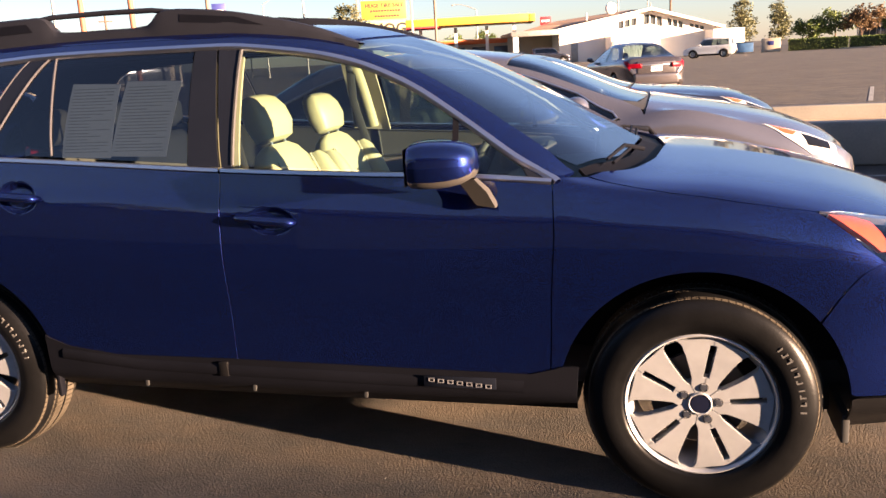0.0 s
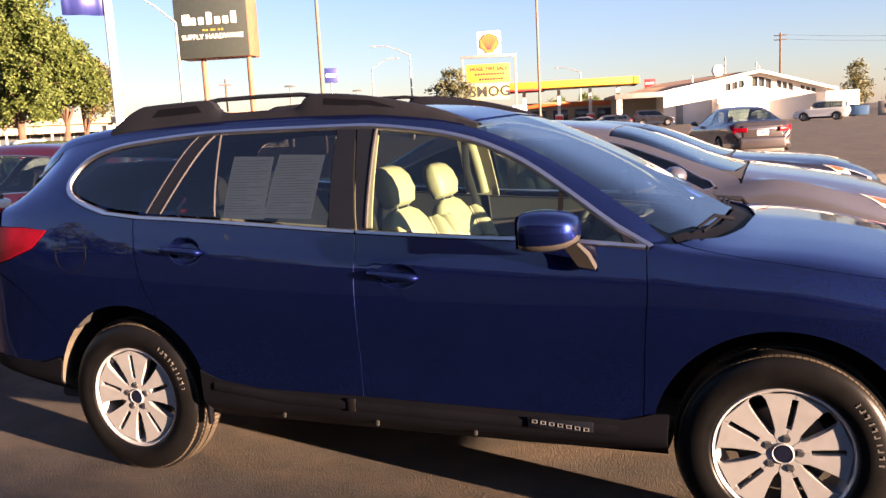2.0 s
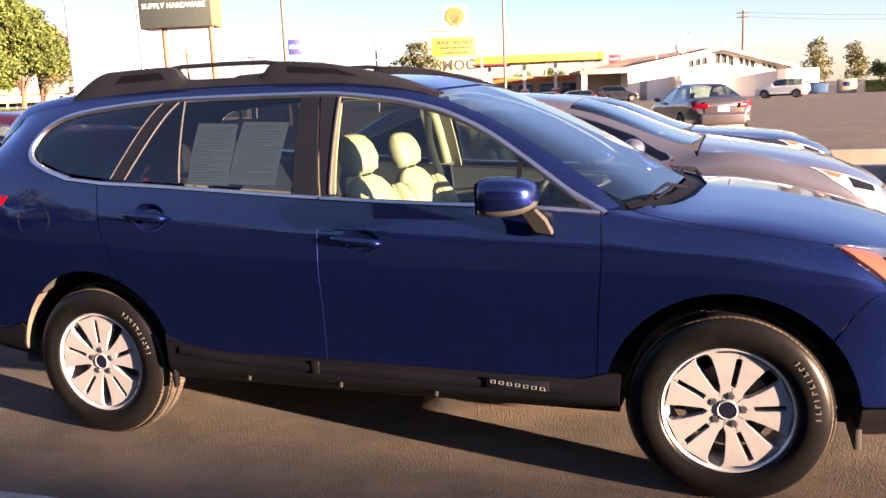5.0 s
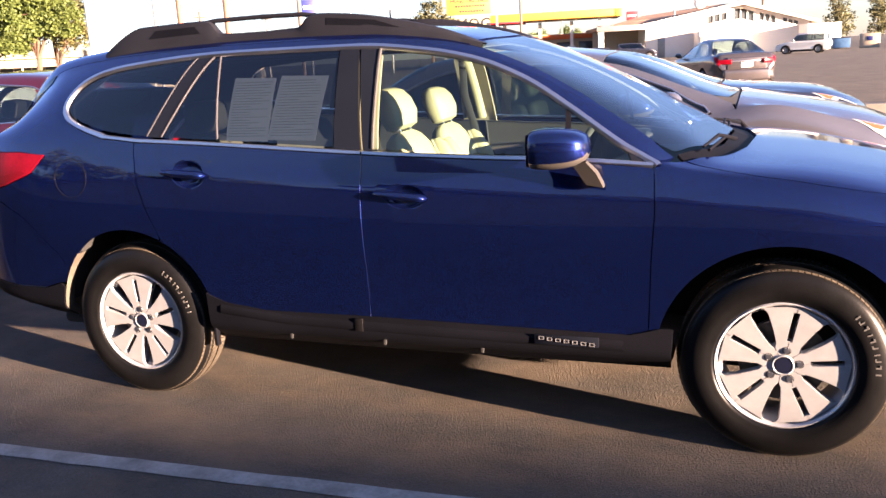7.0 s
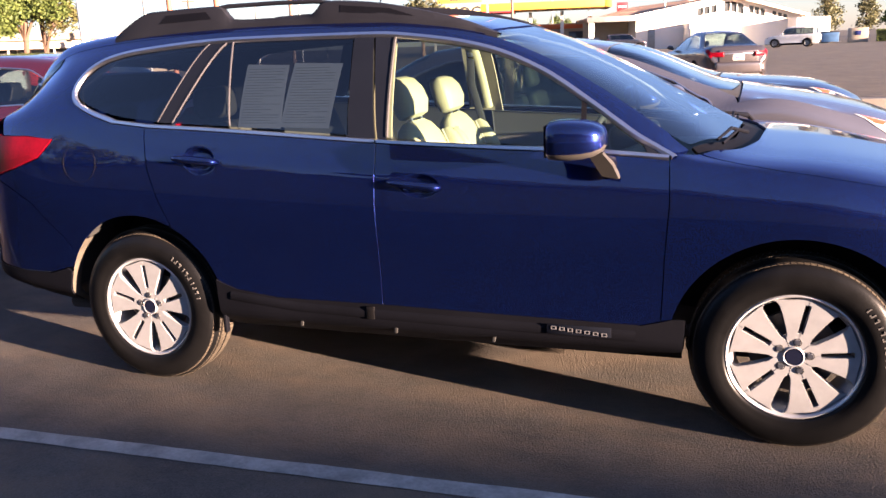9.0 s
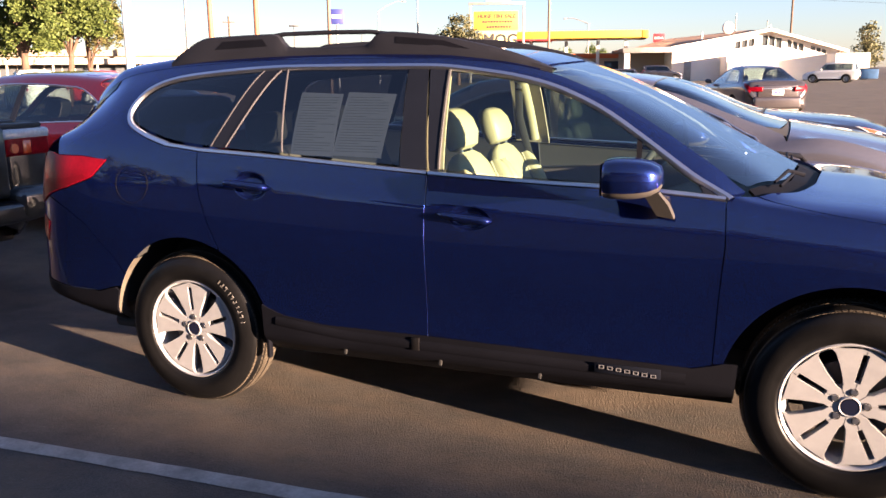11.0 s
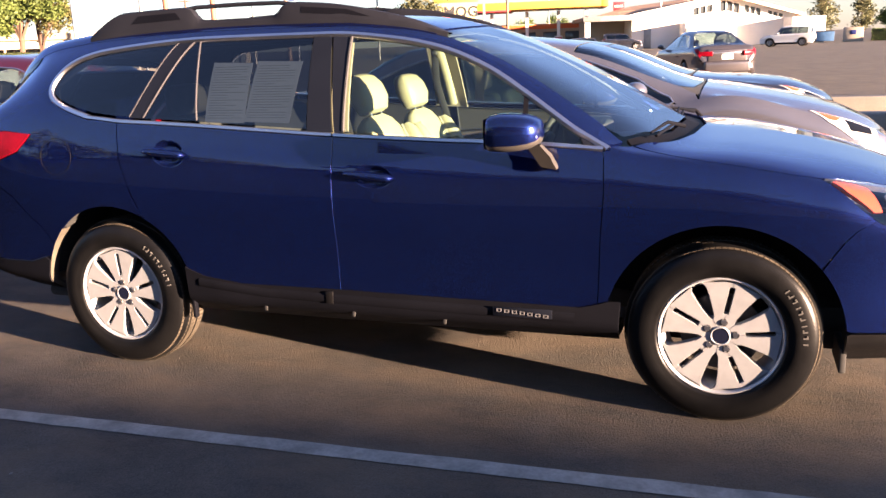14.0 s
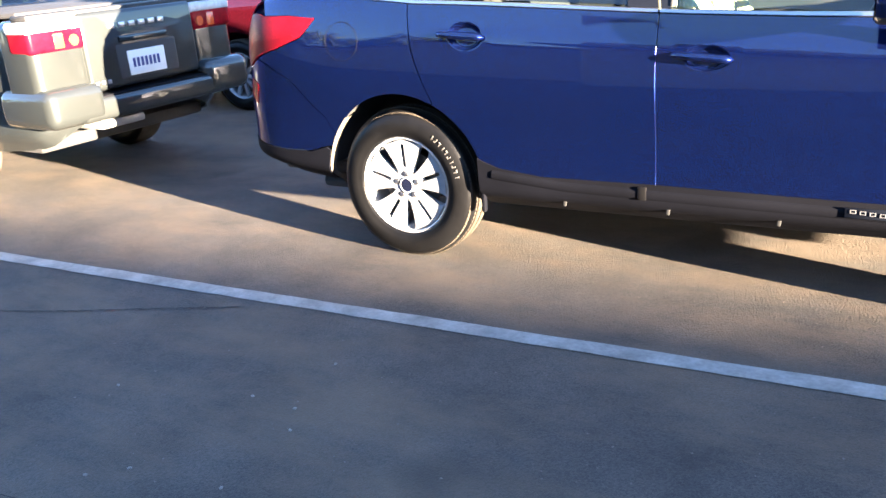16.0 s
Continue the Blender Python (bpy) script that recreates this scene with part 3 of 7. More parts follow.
WAGON = Shell(
    [narrowed(0.115), narrowed(0.014, [(-1.0, 0.25, -0.02)]), narrowed(0.012, [(-1.0, 0.25, -0.015)]), narrowed(-0.002, [(-1.0, 0.25, 0.02)]), narrowed(0.05, [(-1.0, 0.25, 0.03)]),
     [(-1.10, 0.22), (-1.05, 0.42), (-0.95, 0.54), (-0.7, 0.60), (-0.3, 0.645), (0.2, 0.662), (1.1, 0.668), (1.5, 0.66), (1.75, 0.672), (2.0, 0.712),
      (2.25, 0.765), (2.42, 0.79), (2.6, 0.775), (2.9, 0.765), (3.1, 0.74), (3.3, 0.68), (3.45, 0.6), (3.58, 0.5), (3.67, 0.37), (3.72, 0.22), (3.76, 0.09)],
     [(-1.10, 0.14), (-1.05, 0.3), (-0.95, 0.42), (-0.7, 0.50), (0.2, 0.54), (1.1, 0.545), (1.6, 0.52), (2.0, 0.53), (2.42, 0.57), (2.6, 0.55),
      (3.1, 0.5), (3.45, 0.4), (3.58, 0.32), (3.67, 0.24), (3.72, 0.14), (3.76, 0.06)],
     [(-1.10, 0.0), (3.76, 0.0)]],
    [[(-1.10, 0.50), (-1.05, 0.44), (-0.9, 0.385), (-0.5, 0.325), (0.0, 0.30), (0.4, 0.29), (2.35, 0.29), (2.7, 0.27), (3.1, 0.26), (3.45, 0.27), (3.6, 0.29), (3.69, 0.36), (3.76, 0.50)],
     [(-1.10, 0.53), (-1.05, 0.49), (-0.9, 0.45), (-0.5, 0.42), (0.4, 0.385), (2.35, 0.385), (3.1, 0.38), (3.45, 0.38), (3.6, 0.40), (3.69, 0.44), (3.76, 0.53)],
     [(-1.10, 0.58), (-1.05, 0.60), (-0.9, 0.62), (0.4, 0.57), (2.35, 0.57), (3.1, 0.57), (3.45, 0.56), (3.6, 0.55), (3.69, 0.55), (3.76, 0.56)],
     [(-1.10, 0.64), (-1.06, 0.78), (-0.98, 0.90), (-0.8, 0.93), (-0.3, 0.86), (0.4, 0.83), (1.2, 0.815), (2.3, 0.81), (2.8, 0.82), (3.1, 0.81), (3.3, 0.76), (3.45, 0.71), (3.58, 0.67),
      (3.67, 0.63), (3.72, 0.60), (3.76, 0.58)],
     [(-1.10, 0.68), (-1.05, 0.98), (-0.95, 1.12), (-0.8, 1.19), (-0.3, 1.19), (0.2, 1.172), (1.2, 1.112), (2.3, 1.052), (2.5, 1.02), (2.8, 0.985), (3.1, 0.925), (3.3, 0.865), (3.45, 0.805), (3.58, 0.75),
      (3.67, 0.69), (3.72, 0.63), (3.76, 0.59)],
     [(-1.10, 0.71), (-1.05, 1.02), (-0.95, 1.165), (-0.75, 1.315), (-0.6, 1.415), (-0.45, 1.470), (0.0, 1.515), (0.5, 1.535), (1.1, 1.53), (1.4, 1.505), (1.6, 1.468), (1.8, 1.397), (2.0, 1.288),
      (2.2, 1.162), (2.38, 1.062), (2.52, 1.04), (2.8, 1.015), (3.1, 0.955), (3.3, 0.895), (3.45, 0.835), (3.58, 0.775), (3.67, 0.705), (3.72, 0.64), (3.76, 0.595)],
     [(-1.10, 0.73), (-1.05, 1.05), (-0.95, 1.22), (-0.8, 1.375), (-0.68, 1.48), (-0.55, 1.540), (0.0, 1.588), (0.6, 1.598), (1.1, 1.588), (1.4, 1.562), (1.6, 1.517), (1.8, 1.44), (2.0, 1.345),
      (2.2, 1.235), (2.4, 1.12), (2.52, 1.062), (2.62, 1.047), (2.8, 1.033), (3.1, 0.98), (3.3, 0.925), (3.45, 0.865), (3.58, 0.80), (3.67, 0.72), (3.72, 0.645), (3.76, 0.598)],
     [(-1.10, 0.74), (-1.06, 1.07), (-0.95, 1.26), (-0.82, 1.41), (-0.70, 1.53), (-0.55, 1.575), (0.0, 1.612), (0.6, 1.622), (1.1, 1.613), (1.4, 1.59), (1.62, 1.54), (1.8, 1.47), (2.0, 1.38),
      (2.4, 1.178), (2.58, 1.085), (2.66, 1.062), (2.8, 1.05), (3.1, 1.0), (3.4, 0.915), (3.55, 0.845), (3.65, 0.76), (3.71, 0.665), (3.76, 0.60)]])

WAGON.crease = (-0.10, 2.75, 1.062, 0.925, 0.0045)

# ---------------------------------------------------------------- the blue wagon
def mirrored_union(parts):
    """One list of verts and faces from several."""
    verts, faces = [], []
    for v, f in parts:
        n = len(verts)
        verts += list(v)
        faces += [tuple(i + n for i in q) for q in f]
    return verts, faces


def both(shell, loop, **kw):
    return mirrored_union([skin(shell, loop, **kw), skin(shell, loop, left=True, **kw)])


RA = 0.435                                    # wheel arch
HUB_R, HUB_F, HUB_Z = 0.0, 2.745, 0.352
SKIRT = [(0.42, 0.50), (0.50, 0.472), (0.70, 0.448), (1.19, 0.450), (1.66, 0.443), (2.22, 0.436), (2.285, 0.452)]

L = {}
side = WAGON.side
arch_r = arc(HUB_R, HUB_Z, RA, 64, 20, 14)
L["rear_door"] = side([(0.198, 0.748)] + arch_r + SKIRT[1:3] + [(1.1865, 0.450), (1.1855, 0.65), (1.1785, 0.95)]) + [(1.1785, 4.0), (0.8, 4.0), (0.4, 4.0), (0.083, 4.0)] + side([(0.083, 1.12), (0.103, 0.98), (0.152, 0.85)])
L["front_door"] = side([(1.1905, 0.450)] + SKIRT[4:] + [(2.2945, 0.70), (2.3075, 0.90)]) + [(2.3000, 4.0), (1.9, 4.0), (1.5, 4.0), (1.1825, 4.0)] + side([(1.1825, 0.95), (1.1895, 0.65)])
hood_gap = [(2.40, 5.0), (2.47, 4.76), (2.55, 4.47), (2.66, 4.22), (2.85, 4.10), (2.97, 4.16)]
lamp = [(3.061, 4.32), (3.15, 4.70), (3.284, 5.10), (3.40, 5.48), (3.517, 5.85), (3.585, 5.75), (3.60, 4.9), (3.585, 4.14), (3.50, 3.55), (3.42, 3.20), (3.294, 3.13), (3.245, 3.22), (3.187, 3.44), (3.12, 3.85)]
L["fender"] = [p for p in side([(2.2895, 0.456)])] + side([(2.2985, 0.70), (2.3115, 0.90), (2.3045, 1.04)]) + [(2.318, 4.25), (2.36, 4.7)] + hood_gap + [lamp[0], lamp[-1], lamp[-2], lamp[-3]] + side(arc(HUB_F, HUB_Z, RA, 40, 165, 30))
L["front_bumper"] = [lamp[-3], lamp[-4], lamp[-5], lamp[-6], lamp[-7], (3.603, 4.9), (3.59, 5.78), (3.62, 6.3), (3.63, 7.0), (3.752, 7.0), (3.752, 1.7)] + side([(3.69, 0.507), (3.55, 0.532), (3.45, 0.538), (3.42, 0.523), (3.38, 0.438), (3.35, 0.394), (3.19, 0.396)]) + side(arc(HUB_F, HUB_Z, RA, 6.5, 39, 8))
L["front_cladding"] = side([(3.178, 0.262)]) + [(3.30, 0.0), (3.45, 0.0), (3.6, 0.0), (3.70, 0.05), (3.752, 0.3), (3.752, 1.66)] + side([(3.69, 0.500), (3.55, 0.525), (3.453, 0.531), (3.425, 0.517), (3.385, 0.431), (3.354, 0.387), (3.19, 0.389), (3.178, 0.385)])
L["hood"] = [(2.408, 5.06), (2.478, 4.80), (2.557, 4.51), (2.665, 4.26), (2.85, 4.14), (2.97, 4.20), (3.052, 4.36), (3.146, 4.76), (3.28, 5.15), (3.40, 5.53), (3.515, 5.9), (3.59, 5.83), (3.61, 6.3), (3.62, 7.0), (2.640, 7.0), (2.605, 6.4), (2.535, 5.85), (2.448, 5.4)]
L["cowl"] = [(2.412, 5.10), (2.443, 5.42), (2.530, 5.88), (2.600, 6.42), (2.635, 7.0), (2.555, 7.0), (2.52, 6.4), (2.44, 5.85), (2.375, 5.38)]
L["windscreen"] = [(1.575, 5.42), (1.80, 5.36), (2.05, 5.32), (2.28, 5.30), (2.365, 5.38), (2.43, 5.87), (2.51, 6.4), (2.545, 7.0), (1.62, 7.0), (1.60, 6.3), (1.58, 5.8)]
L["roof"] = [(-0.72, 5.30), (-0.3, 5.30), (0.4, 5.30), (1.2, 5.30), (1.56, 5.42), (1.565, 5.8), (1.585, 6.3), (1.605, 7.0), (-0.80, 7.0), (-0.78, 6.0)]
dlo_top = [(2.28, 4.30), (2.15, 4.60), (2.0, 4.74), (1.85, 4.82), (1.59, 4.90), (1.19, 4.95), (0.45, 4.94), (0.1, 4.92), (-0.15, 4.87), (-0.29, 4.72), (-0.355, 4.46), (-0.33, 4.27), (-0.22, 4.13), (-0.08, 4.03)]
dlo_front, dlo_rear = eased(dlo_top[:6]), eased(dlo_top[5:])
L["quarter"] = side([(0.19, 0.755)] + arc(HUB_R, HUB_Z, RA, 65, 148, 18) + [(-0.42, 0.66), (-0.60, 0.82), (-0.80, 0.915), (-0.842, 0.93)]) + side([(-0.70, 0.975), (-0.528, 1.032), (-0.436, 1.118), (-0.60, 1.135), (-0.77, 1.135)]) + [(-0.80, 4.2), (-0.79, 4.6), (-0.74, 5.0), (-0.70, 5.28), (-0.3, 5.28), (0.4, 5.28), (1.2, 5.28), (1.57, 5.40), (1.80, 5.34), (2.05, 5.30), (2.28, 5.28), (2.36, 5.1), (2.33, 4.6), (2.305, 4.3)] + dlo_front + dlo_rear[1:] + [(0.078, 4.0)] + side([(0.078, 1.12), (0.096, 0.98), (0.145, 0.85)])
L["tail_lamp"] = side([(-0.853, 0.935), (-0.70, 0.98), (-0.53, 1.038), (-0.44, 1.12), (-0.60, 1.131), (-0.78, 1.131)]) + [(-0.88, 3.8), (-0.95, 3.6), (-0.97, 3.1), (-0.93, 2.9)]
L["rear_bumper"] = side(arc(HUB_R, HUB_Z, RA, 149, 157, 3) + [(-0.44, 0.52), (-0.54, 0.490), (-0.73, 0.486), (-0.90, 0.50), (-1.04, 0.53)]) + [(-1.09, 1.5), (-1.09, 3.0), (-1.0, 2.9), (-0.93, 2.86)] + side([(-0.85, 0.925), (-0.80, 0.908), (-0.60, 0.813), (-0.42, 0.653)])
L["rear_cladding"] = side([(-0.435, 0.42)]) + [(-0.445, 0.2), (-0.7, 0.0), (-0.95, 0.0), (-1.07, 0.2), (-1.09, 1.4)] + side([(-1.04, 0.523), (-0.90, 0.494), (-0.73, 0.480), (-0.54, 0.484), (-0.44, 0.513), (-0.415, 0.50)])
L["tailgate"] = [(-0.80, 4.22), (-0.90, 3.9), (-0.97, 3.65), (-0.985, 3.1), (-1.095, 3.1), (-1.095, 7.0), (-0.84, 7.0), (-0.80, 6.0), (-0.745, 5.3), (-0.745, 5.0), (-0.795, 4.6)]
L["sill"] = [(0.41, 0.0), (1.0, 0.0), (1.7, 0.0), (2.36, 0.0)] + side([(2.372, 0.43), (2.375, 0.47), (2.33, 0.47), (2.285, 0.456), (2.22, 0.440), (1.66, 0.447), (1.19, 0.454), (0.70, 0.452), (0.50, 0.476), (0.42, 0.504), (0.40, 0.515)])
L["quarter_glass"] = [*eased([(0.148, 4.06), (-0.06, 4.09), (-0.2, 4.18), (-0.30, 4.29), (-0.337, 4.40), (-0.325, 4.52), (-0.27, 4.69), (-0.14, 4.81), (0.1, 4.87), (0.33, 4.885)])]
L["rear_pillar"] = [(0.155, 4.05), (0.338, 4.89), (0.418, 4.89), (0.222, 4.05)]
L["fixed_glass"] = [(0.229, 4.05), (0.425, 4.89), (0.447, 4.89), (0.506, 4.05)]
L["rear_glass"] = [(0.518, 4.05), (0.458, 4.89), (0.75, 4.9), (1.025, 4.9), (1.055, 4.05)]
L["b_pillar_rear"] = [(1.060, 4.03), (1.030, 4.92), (1.113, 4.93), (1.176, 4.03)]
L["b_pillar_front"] = [(1.186, 4.03), (1.122, 4.93), (1.205, 4.93), (1.222, 4.03)]
L["front_glass"] = [(1.228, 4.05), (1.211, 4.90), (1.45, 4.885), (1.62, 4.84), (1.85, 4.76), (1.975, 4.69), (1.990, 4.05)]
L["corner_glass"] = [(2.008, 4.05), (1.993, 4.68), (2.12, 4.55), (2.20, 4.36), (2.225, 4.05)]
L["window_post"] = [(1.989, 4.03), (1.974, 4.70), (1.994, 4.69), (2.009, 4.03)]
L["sail_panel"] = [(2.230, 4.05), (2.208, 4.34), (2.255, 4.24), (2.29, 4.05)]

wagon = thing("car", "dark blue station wagon parked on asphalt, clean, with black cladding", "car", kind="thing")


def panel(name, key, material, label="", shell=WAGON, parent=None, left=None, **kw):
    """A panel on the right, or on both sides as two parts."""
    for lf in ((False, True) if left is None else (left,)):
        soup(name, *skin(shell, L[key], left=lf, **{"step": 0.02, **kw}), material, parent or wagon, label)


def whole(name, key, material, label="", parent=None, **kw):
    v, f = both(WAGON, L[key], **{"step": 0.025, **kw})
    bm = bmesh.new()
    bv = [bm.verts.new(p) for p in v]
    for q in f:
        bm.faces.new([bv[i] for i in q])
    bmesh.ops.remove_doubles(bm, verts=bm.verts[:], dist=0.0006)
    mid = [q for q in bm.faces if all(abs(u.co.y) < 0.0008 for u in q.verts)]
    bmesh.ops.delete(bm, geom=mid, context="FACES")
    return part(name, bm, material, parent or wagon, label)


panel("front_door", "front_door", BLUE, step=0.016, dents=[(1.368, WAGON.s_at_z(1.368, 0.945)[0], 0.084, 0.165, 0.020)])
panel("rear_door", "rear_door", BLUE, step=0.016, chamfer=0.0009, dents=[(0.368, WAGON.s_at_z(0.368, 1.032)[0], 0.084, 0.165, 0.020)])
panel("front_fender", "fender", BLUE)
panel("rear_quarter", "quarter", BLUE, step=0.03)
whole("front_bumper", "front_bumper", BLUE, step=0.03)
whole("hood", "hood", BLUE)
whole("roof", "roof", BLUE)
whole("tailgate", "tailgate", BLUE)
panel("rear_bumper", "rear_bumper", BLUE, step=0.03)
whole("front_lower_cladding", "front_cladding", CLAD, "matt black plastic lower bumper", step=0.03, out=0.004)
panel("rear_lower_cladding", "rear_cladding", BLACK, "matt black plastic lower bumper", step=0.03, out=0.004)
panel("sill_cladding", "sill", BLACK, "matt black plastic sill cladding", out=0.006, step=0.03)
whole("cowl_panel", "cowl", BLACK, "black plastic cowl", out=-0.012, step=0.025)
whole("windscreen", "windscreen", SHIELD, "clear windscreen", out=-0.004, depth=0.005)
panel("quarter_window", "quarter_glass", PRIVACY, "dark tinted glass", out=-0.004, depth=0.005)
panel("fixed_rear_window", "fixed_glass", PRIVACY, "dark tinted glass", out=-0.004, depth=0.005)
panel("rear_door_window", "rear_glass", PRIVACY, "dark tinted glass", out=-0.004, depth=0.005)
panel("front_door_window", "front_glass", CLEAR, "clear glass", out=-0.004, depth=0.005)
panel("corner_window", "corner_glass", CLEAR, "small clear corner pane", out=-0.004, depth=0.005)
panel("window_post", "window_post", BLACK, "black post between the front panes", out=-0.001, step=0.03)
panel("rear_pillar_trim", "rear_pillar", GLOSS, "gloss black pillar trim", step=0.03)
panel("pillar_trim", "b_pillar_rear", GLOSS, "gloss black pillar trim", step=0.03)
panel("pillar_trim", "b_pillar_front", GLOSS, "gloss black pillar trim", step=0.03)
panel("mirror_corner_trim", "sail_panel", GLOSS, "gloss black corner trim", step=0.03)
panel("tail_lamp", "tail_lamp", TAIL_RED, "red lens", out=0.004, step=0.025)
L["tail_lower"] = side([(-0.845, 0.940), (-0.70, 0.985), (-0.56, 1.034), (-0.58, 1.048), (-0.72, 1.020), (-0.86, 1.010)]) + [(-0.93, 3.15), (-0.915, 2.97)]
panel("tail_lamp_lower_lens", "tail_lower", TAIL_DARK, "darker red lower lens", out=0.0055, depth=0.004, step=0.025)

# bright mouldings round the side windows
for lf in (False, True):
    low = [(-0.08, 4.03), (0.1, 4.0), (0.5, 4.0), (1.178, 4.0)]
    soup("window_moulding", *moulding(WAGON, low, 0.020, n=50, left=lf), CHROME, wagon, "satin chrome moulding")
    soup("window_moulding", *moulding(WAGON, [(1.185, 4.0), (1.7, 4.0), (2.30, 4.03)], 0.020, n=40, left=lf), CHROME, wagon, "satin chrome moulding")
    soup("window_moulding", *moulding(WAGON, eased([(2.318, 4.05), (2.305, 4.20), (2.255, 4.38)]) + dlo_front[4:], 0.027, n=110, left=lf), CHROME, wagon, "satin chrome moulding")
    soup("window_moulding", *moulding(WAGON, dlo_rear, 0.027, n=160, left=lf), CHROME, wagon, "satin chrome moulding")
    for a, b in (((0.150, 4.06), (0.334, 4.89)), ((0.226, 4.06), (0.421, 4.89)), ((0.512, 4.06), (0.453, 4.89))):
        soup("window_divider", *moulding(WAGON, [a, b], 0.0068, out=0.001, thick=0.0015, n=12, left=lf), DIVIDER, wagon, "thin grey divider")
    soup("window_seal", *moulding(WAGON, [(1.226, 4.05), (1.209, 4.90)], 0.012, out=0.001, thick=0.003, n=14, left=lf), CABIN, wagon)


def head_lamp(left):
    s = -1 if left else 1
    v, f = skin(WAGON, lamp, step=0.025, out=0.003, depth=0.006, left=left)
    head = soup("head_lamp", v, f, LENS, wagon, "clear headlamp lens with an amber corner")
    small = [(x * 0.985 + 3.40 * 0.015, q * 0.97 + 4.3 * 0.03) for x, q in lamp]
    soup("lamp_bowl", *skin(WAGON, small, step=0.03, out=-0.055, depth=-0.05, left=left), GLOSS, head, "black lamp housing")
    amber = [(3.098, 4.30), (3.17, 4.50), (3.215, 4.45), (3.262, 3.50), (3.235, 3.42), (3.15, 3.85)]
    soup("turn_signal", *skin(WAGON, amber, step=0.02, out=0.0015, depth=0.02, left=left), AMBER, head, "amber reflector")
    horn = [(3.295, 4.85), (3.36, 5.0), (3.45, 5.1), (3.55, 5.0), (3.545, 4.86), (3.45, 4.90), (3.37, 4.74), (3.342, 4.4), (3.338, 3.75), (3.355, 3.56), (3.45, 3.66), (3.555, 4.05), (3.562, 3.95), (3.48, 3.48), (3.40, 3.32), (3.325, 3.32), (3.30, 3.9)]
    soup("lamp_brow", *skin(WAGON, [(3.075, 4.42), (3.16, 4.72), (3.285, 5.08), (3.42, 5.45), (3.50, 5.55), (3.42, 5.28), (3.30, 4.96), (3.18, 4.60)], step=0.02, out=0.0012, depth=0.02, left=left), CHROME, head, "bright strip along the lamp")
    soup("running_light", *skin(WAGON, horn, step=0.02, out=0.0012, depth=0.03, left=left), TAIL_WHITE, head, "white C-shaped running light")
    soup("lamp_reflector", *skin(WAGON, [(3.36, 3.85), (3.37, 4.55), (3.45, 4.78), (3.535, 4.72), (3.545, 4.35), (3.46, 4.22), (3.44, 3.80)], step=0.02, out=-0.012, depth=0.012, left=left), REFLECTOR, head, "silver reflector")
    b = ball_bm((0.07, 0.07, 0.07), 8)
    ob = part("projector", b, REFLECTOR, head)
    q = WAGON.at(3.45, 4.1)[0] - WAGON.normal(np.array([3.45]), np.array([4.1]))[0] * 0.04
    ob.location = (q[0], q[1] * s, q[2])


head_lamp(False)
head_lamp(True)


def fog_lamp(left):
    s = -1 if left else 1
    c = Vector(WAGON.at(3.56, WAGON.s_at_z(3.56, 0.405)[0])[0])
    n = Vector(WAGON.normal(np.array([3.56]), np.array(WAGON.s_at_z(3.56, 0.405)))[0])
    m = Matrix.Translation(c) @ n.to_track_quat("Z", "Y").to_matrix().to_4x4()
    if left:
        m = Matrix.Diagonal((1, -1, 1, 1)) @ m
    v, f = lathe([(0.085, -0.02), (0.088, 0.010), (0.078, 0.014), (0.066, 0.004), (0.060, -0.03)], 32, "z")
    bez = soup("fog_lamp_bezel", v, f, WORN_BLACK, wagon, "black bezel")
    bez.matrix_basis = m @ Matrix.Diagonal((1.0, 1.15, 1.0, 1.0))
    v, f = lathe([(0.062, -0.02), (0.058, 0.006), (0.050, 0.006), (0.046, -0.01)], 32, "z")
    soup("lamp_ring", v, f, WORN_BLACK, bez)
    part("fog_lens", ball_bm((0.09, 0.09, 0.03), 8, m=Matrix.Translation((0, 0, -0.026))), GLOSS, bez)


fog_lamp(False)
fog_lamp(True)

# grille and badge shape on the nose
for lf in (False, True):
    soup("grille", *skin(WAGON, [(3.685, 5.9), (3.752, 5.9), (3.752, 3.2), (3.70, 3.2), (3.68, 4.2)], step=0.02, out=0.006, left=lf), GLOSS, wagon, "black grille")

CLIP = mat("grey_clip", (0.016, 0.016, 0.016), 0.6, vary=0.15)
MARKS = mat("dull_silver_marks", (0.14, 0.14, 0.15), 0.4, 0.3, vary=0.1)
# sill: a raised strip, four pale jacking marks and a raised name plate
for lf in (False, True):
    sg = 1 if lf else -1
    soup("sill_strip", *moulding(WAGON, side([(0.47, 0.446), (0.8, 0.417), (1.19, 0.410), (1.7, 0.403), (2.2, 0.396)]), 0.046, out=0.005, thick=0.007, n=50, left=lf), BLACK, wagon, "black raised sill strip")
    for x, z in ((0.80, 0.348), (1.237, 0.351), (1.650, 0.343)):
        o = part("sill_clip", box_bm((-0.007, -0.004, -0.021), (0.007, 0.004, 0.021), 0.002, m=Matrix.Rotation(radians(8), 4, "Y")), CLIP, wagon, "small grey clip")
        y = float(WAGON.at(x, WAGON.s_at_z(x, z)[0])[0][1])
        o.location = (x, -sg * (y - 0.006), z)
for x, z, w in ((1.135, 0.418, 0.036),):    # jacking cover on the sill strip
    y = float(WAGON.at(x, WAGON.s_at_z(x, z)[0])[0][1])
    part("jacking_cover", box_bm((x - w / 2, y - 0.0150, z - 0.028), (x + w / 2, y - 0.002, z + 0.026), 0.003), CLAD, wagon, "small black jacking point cover")
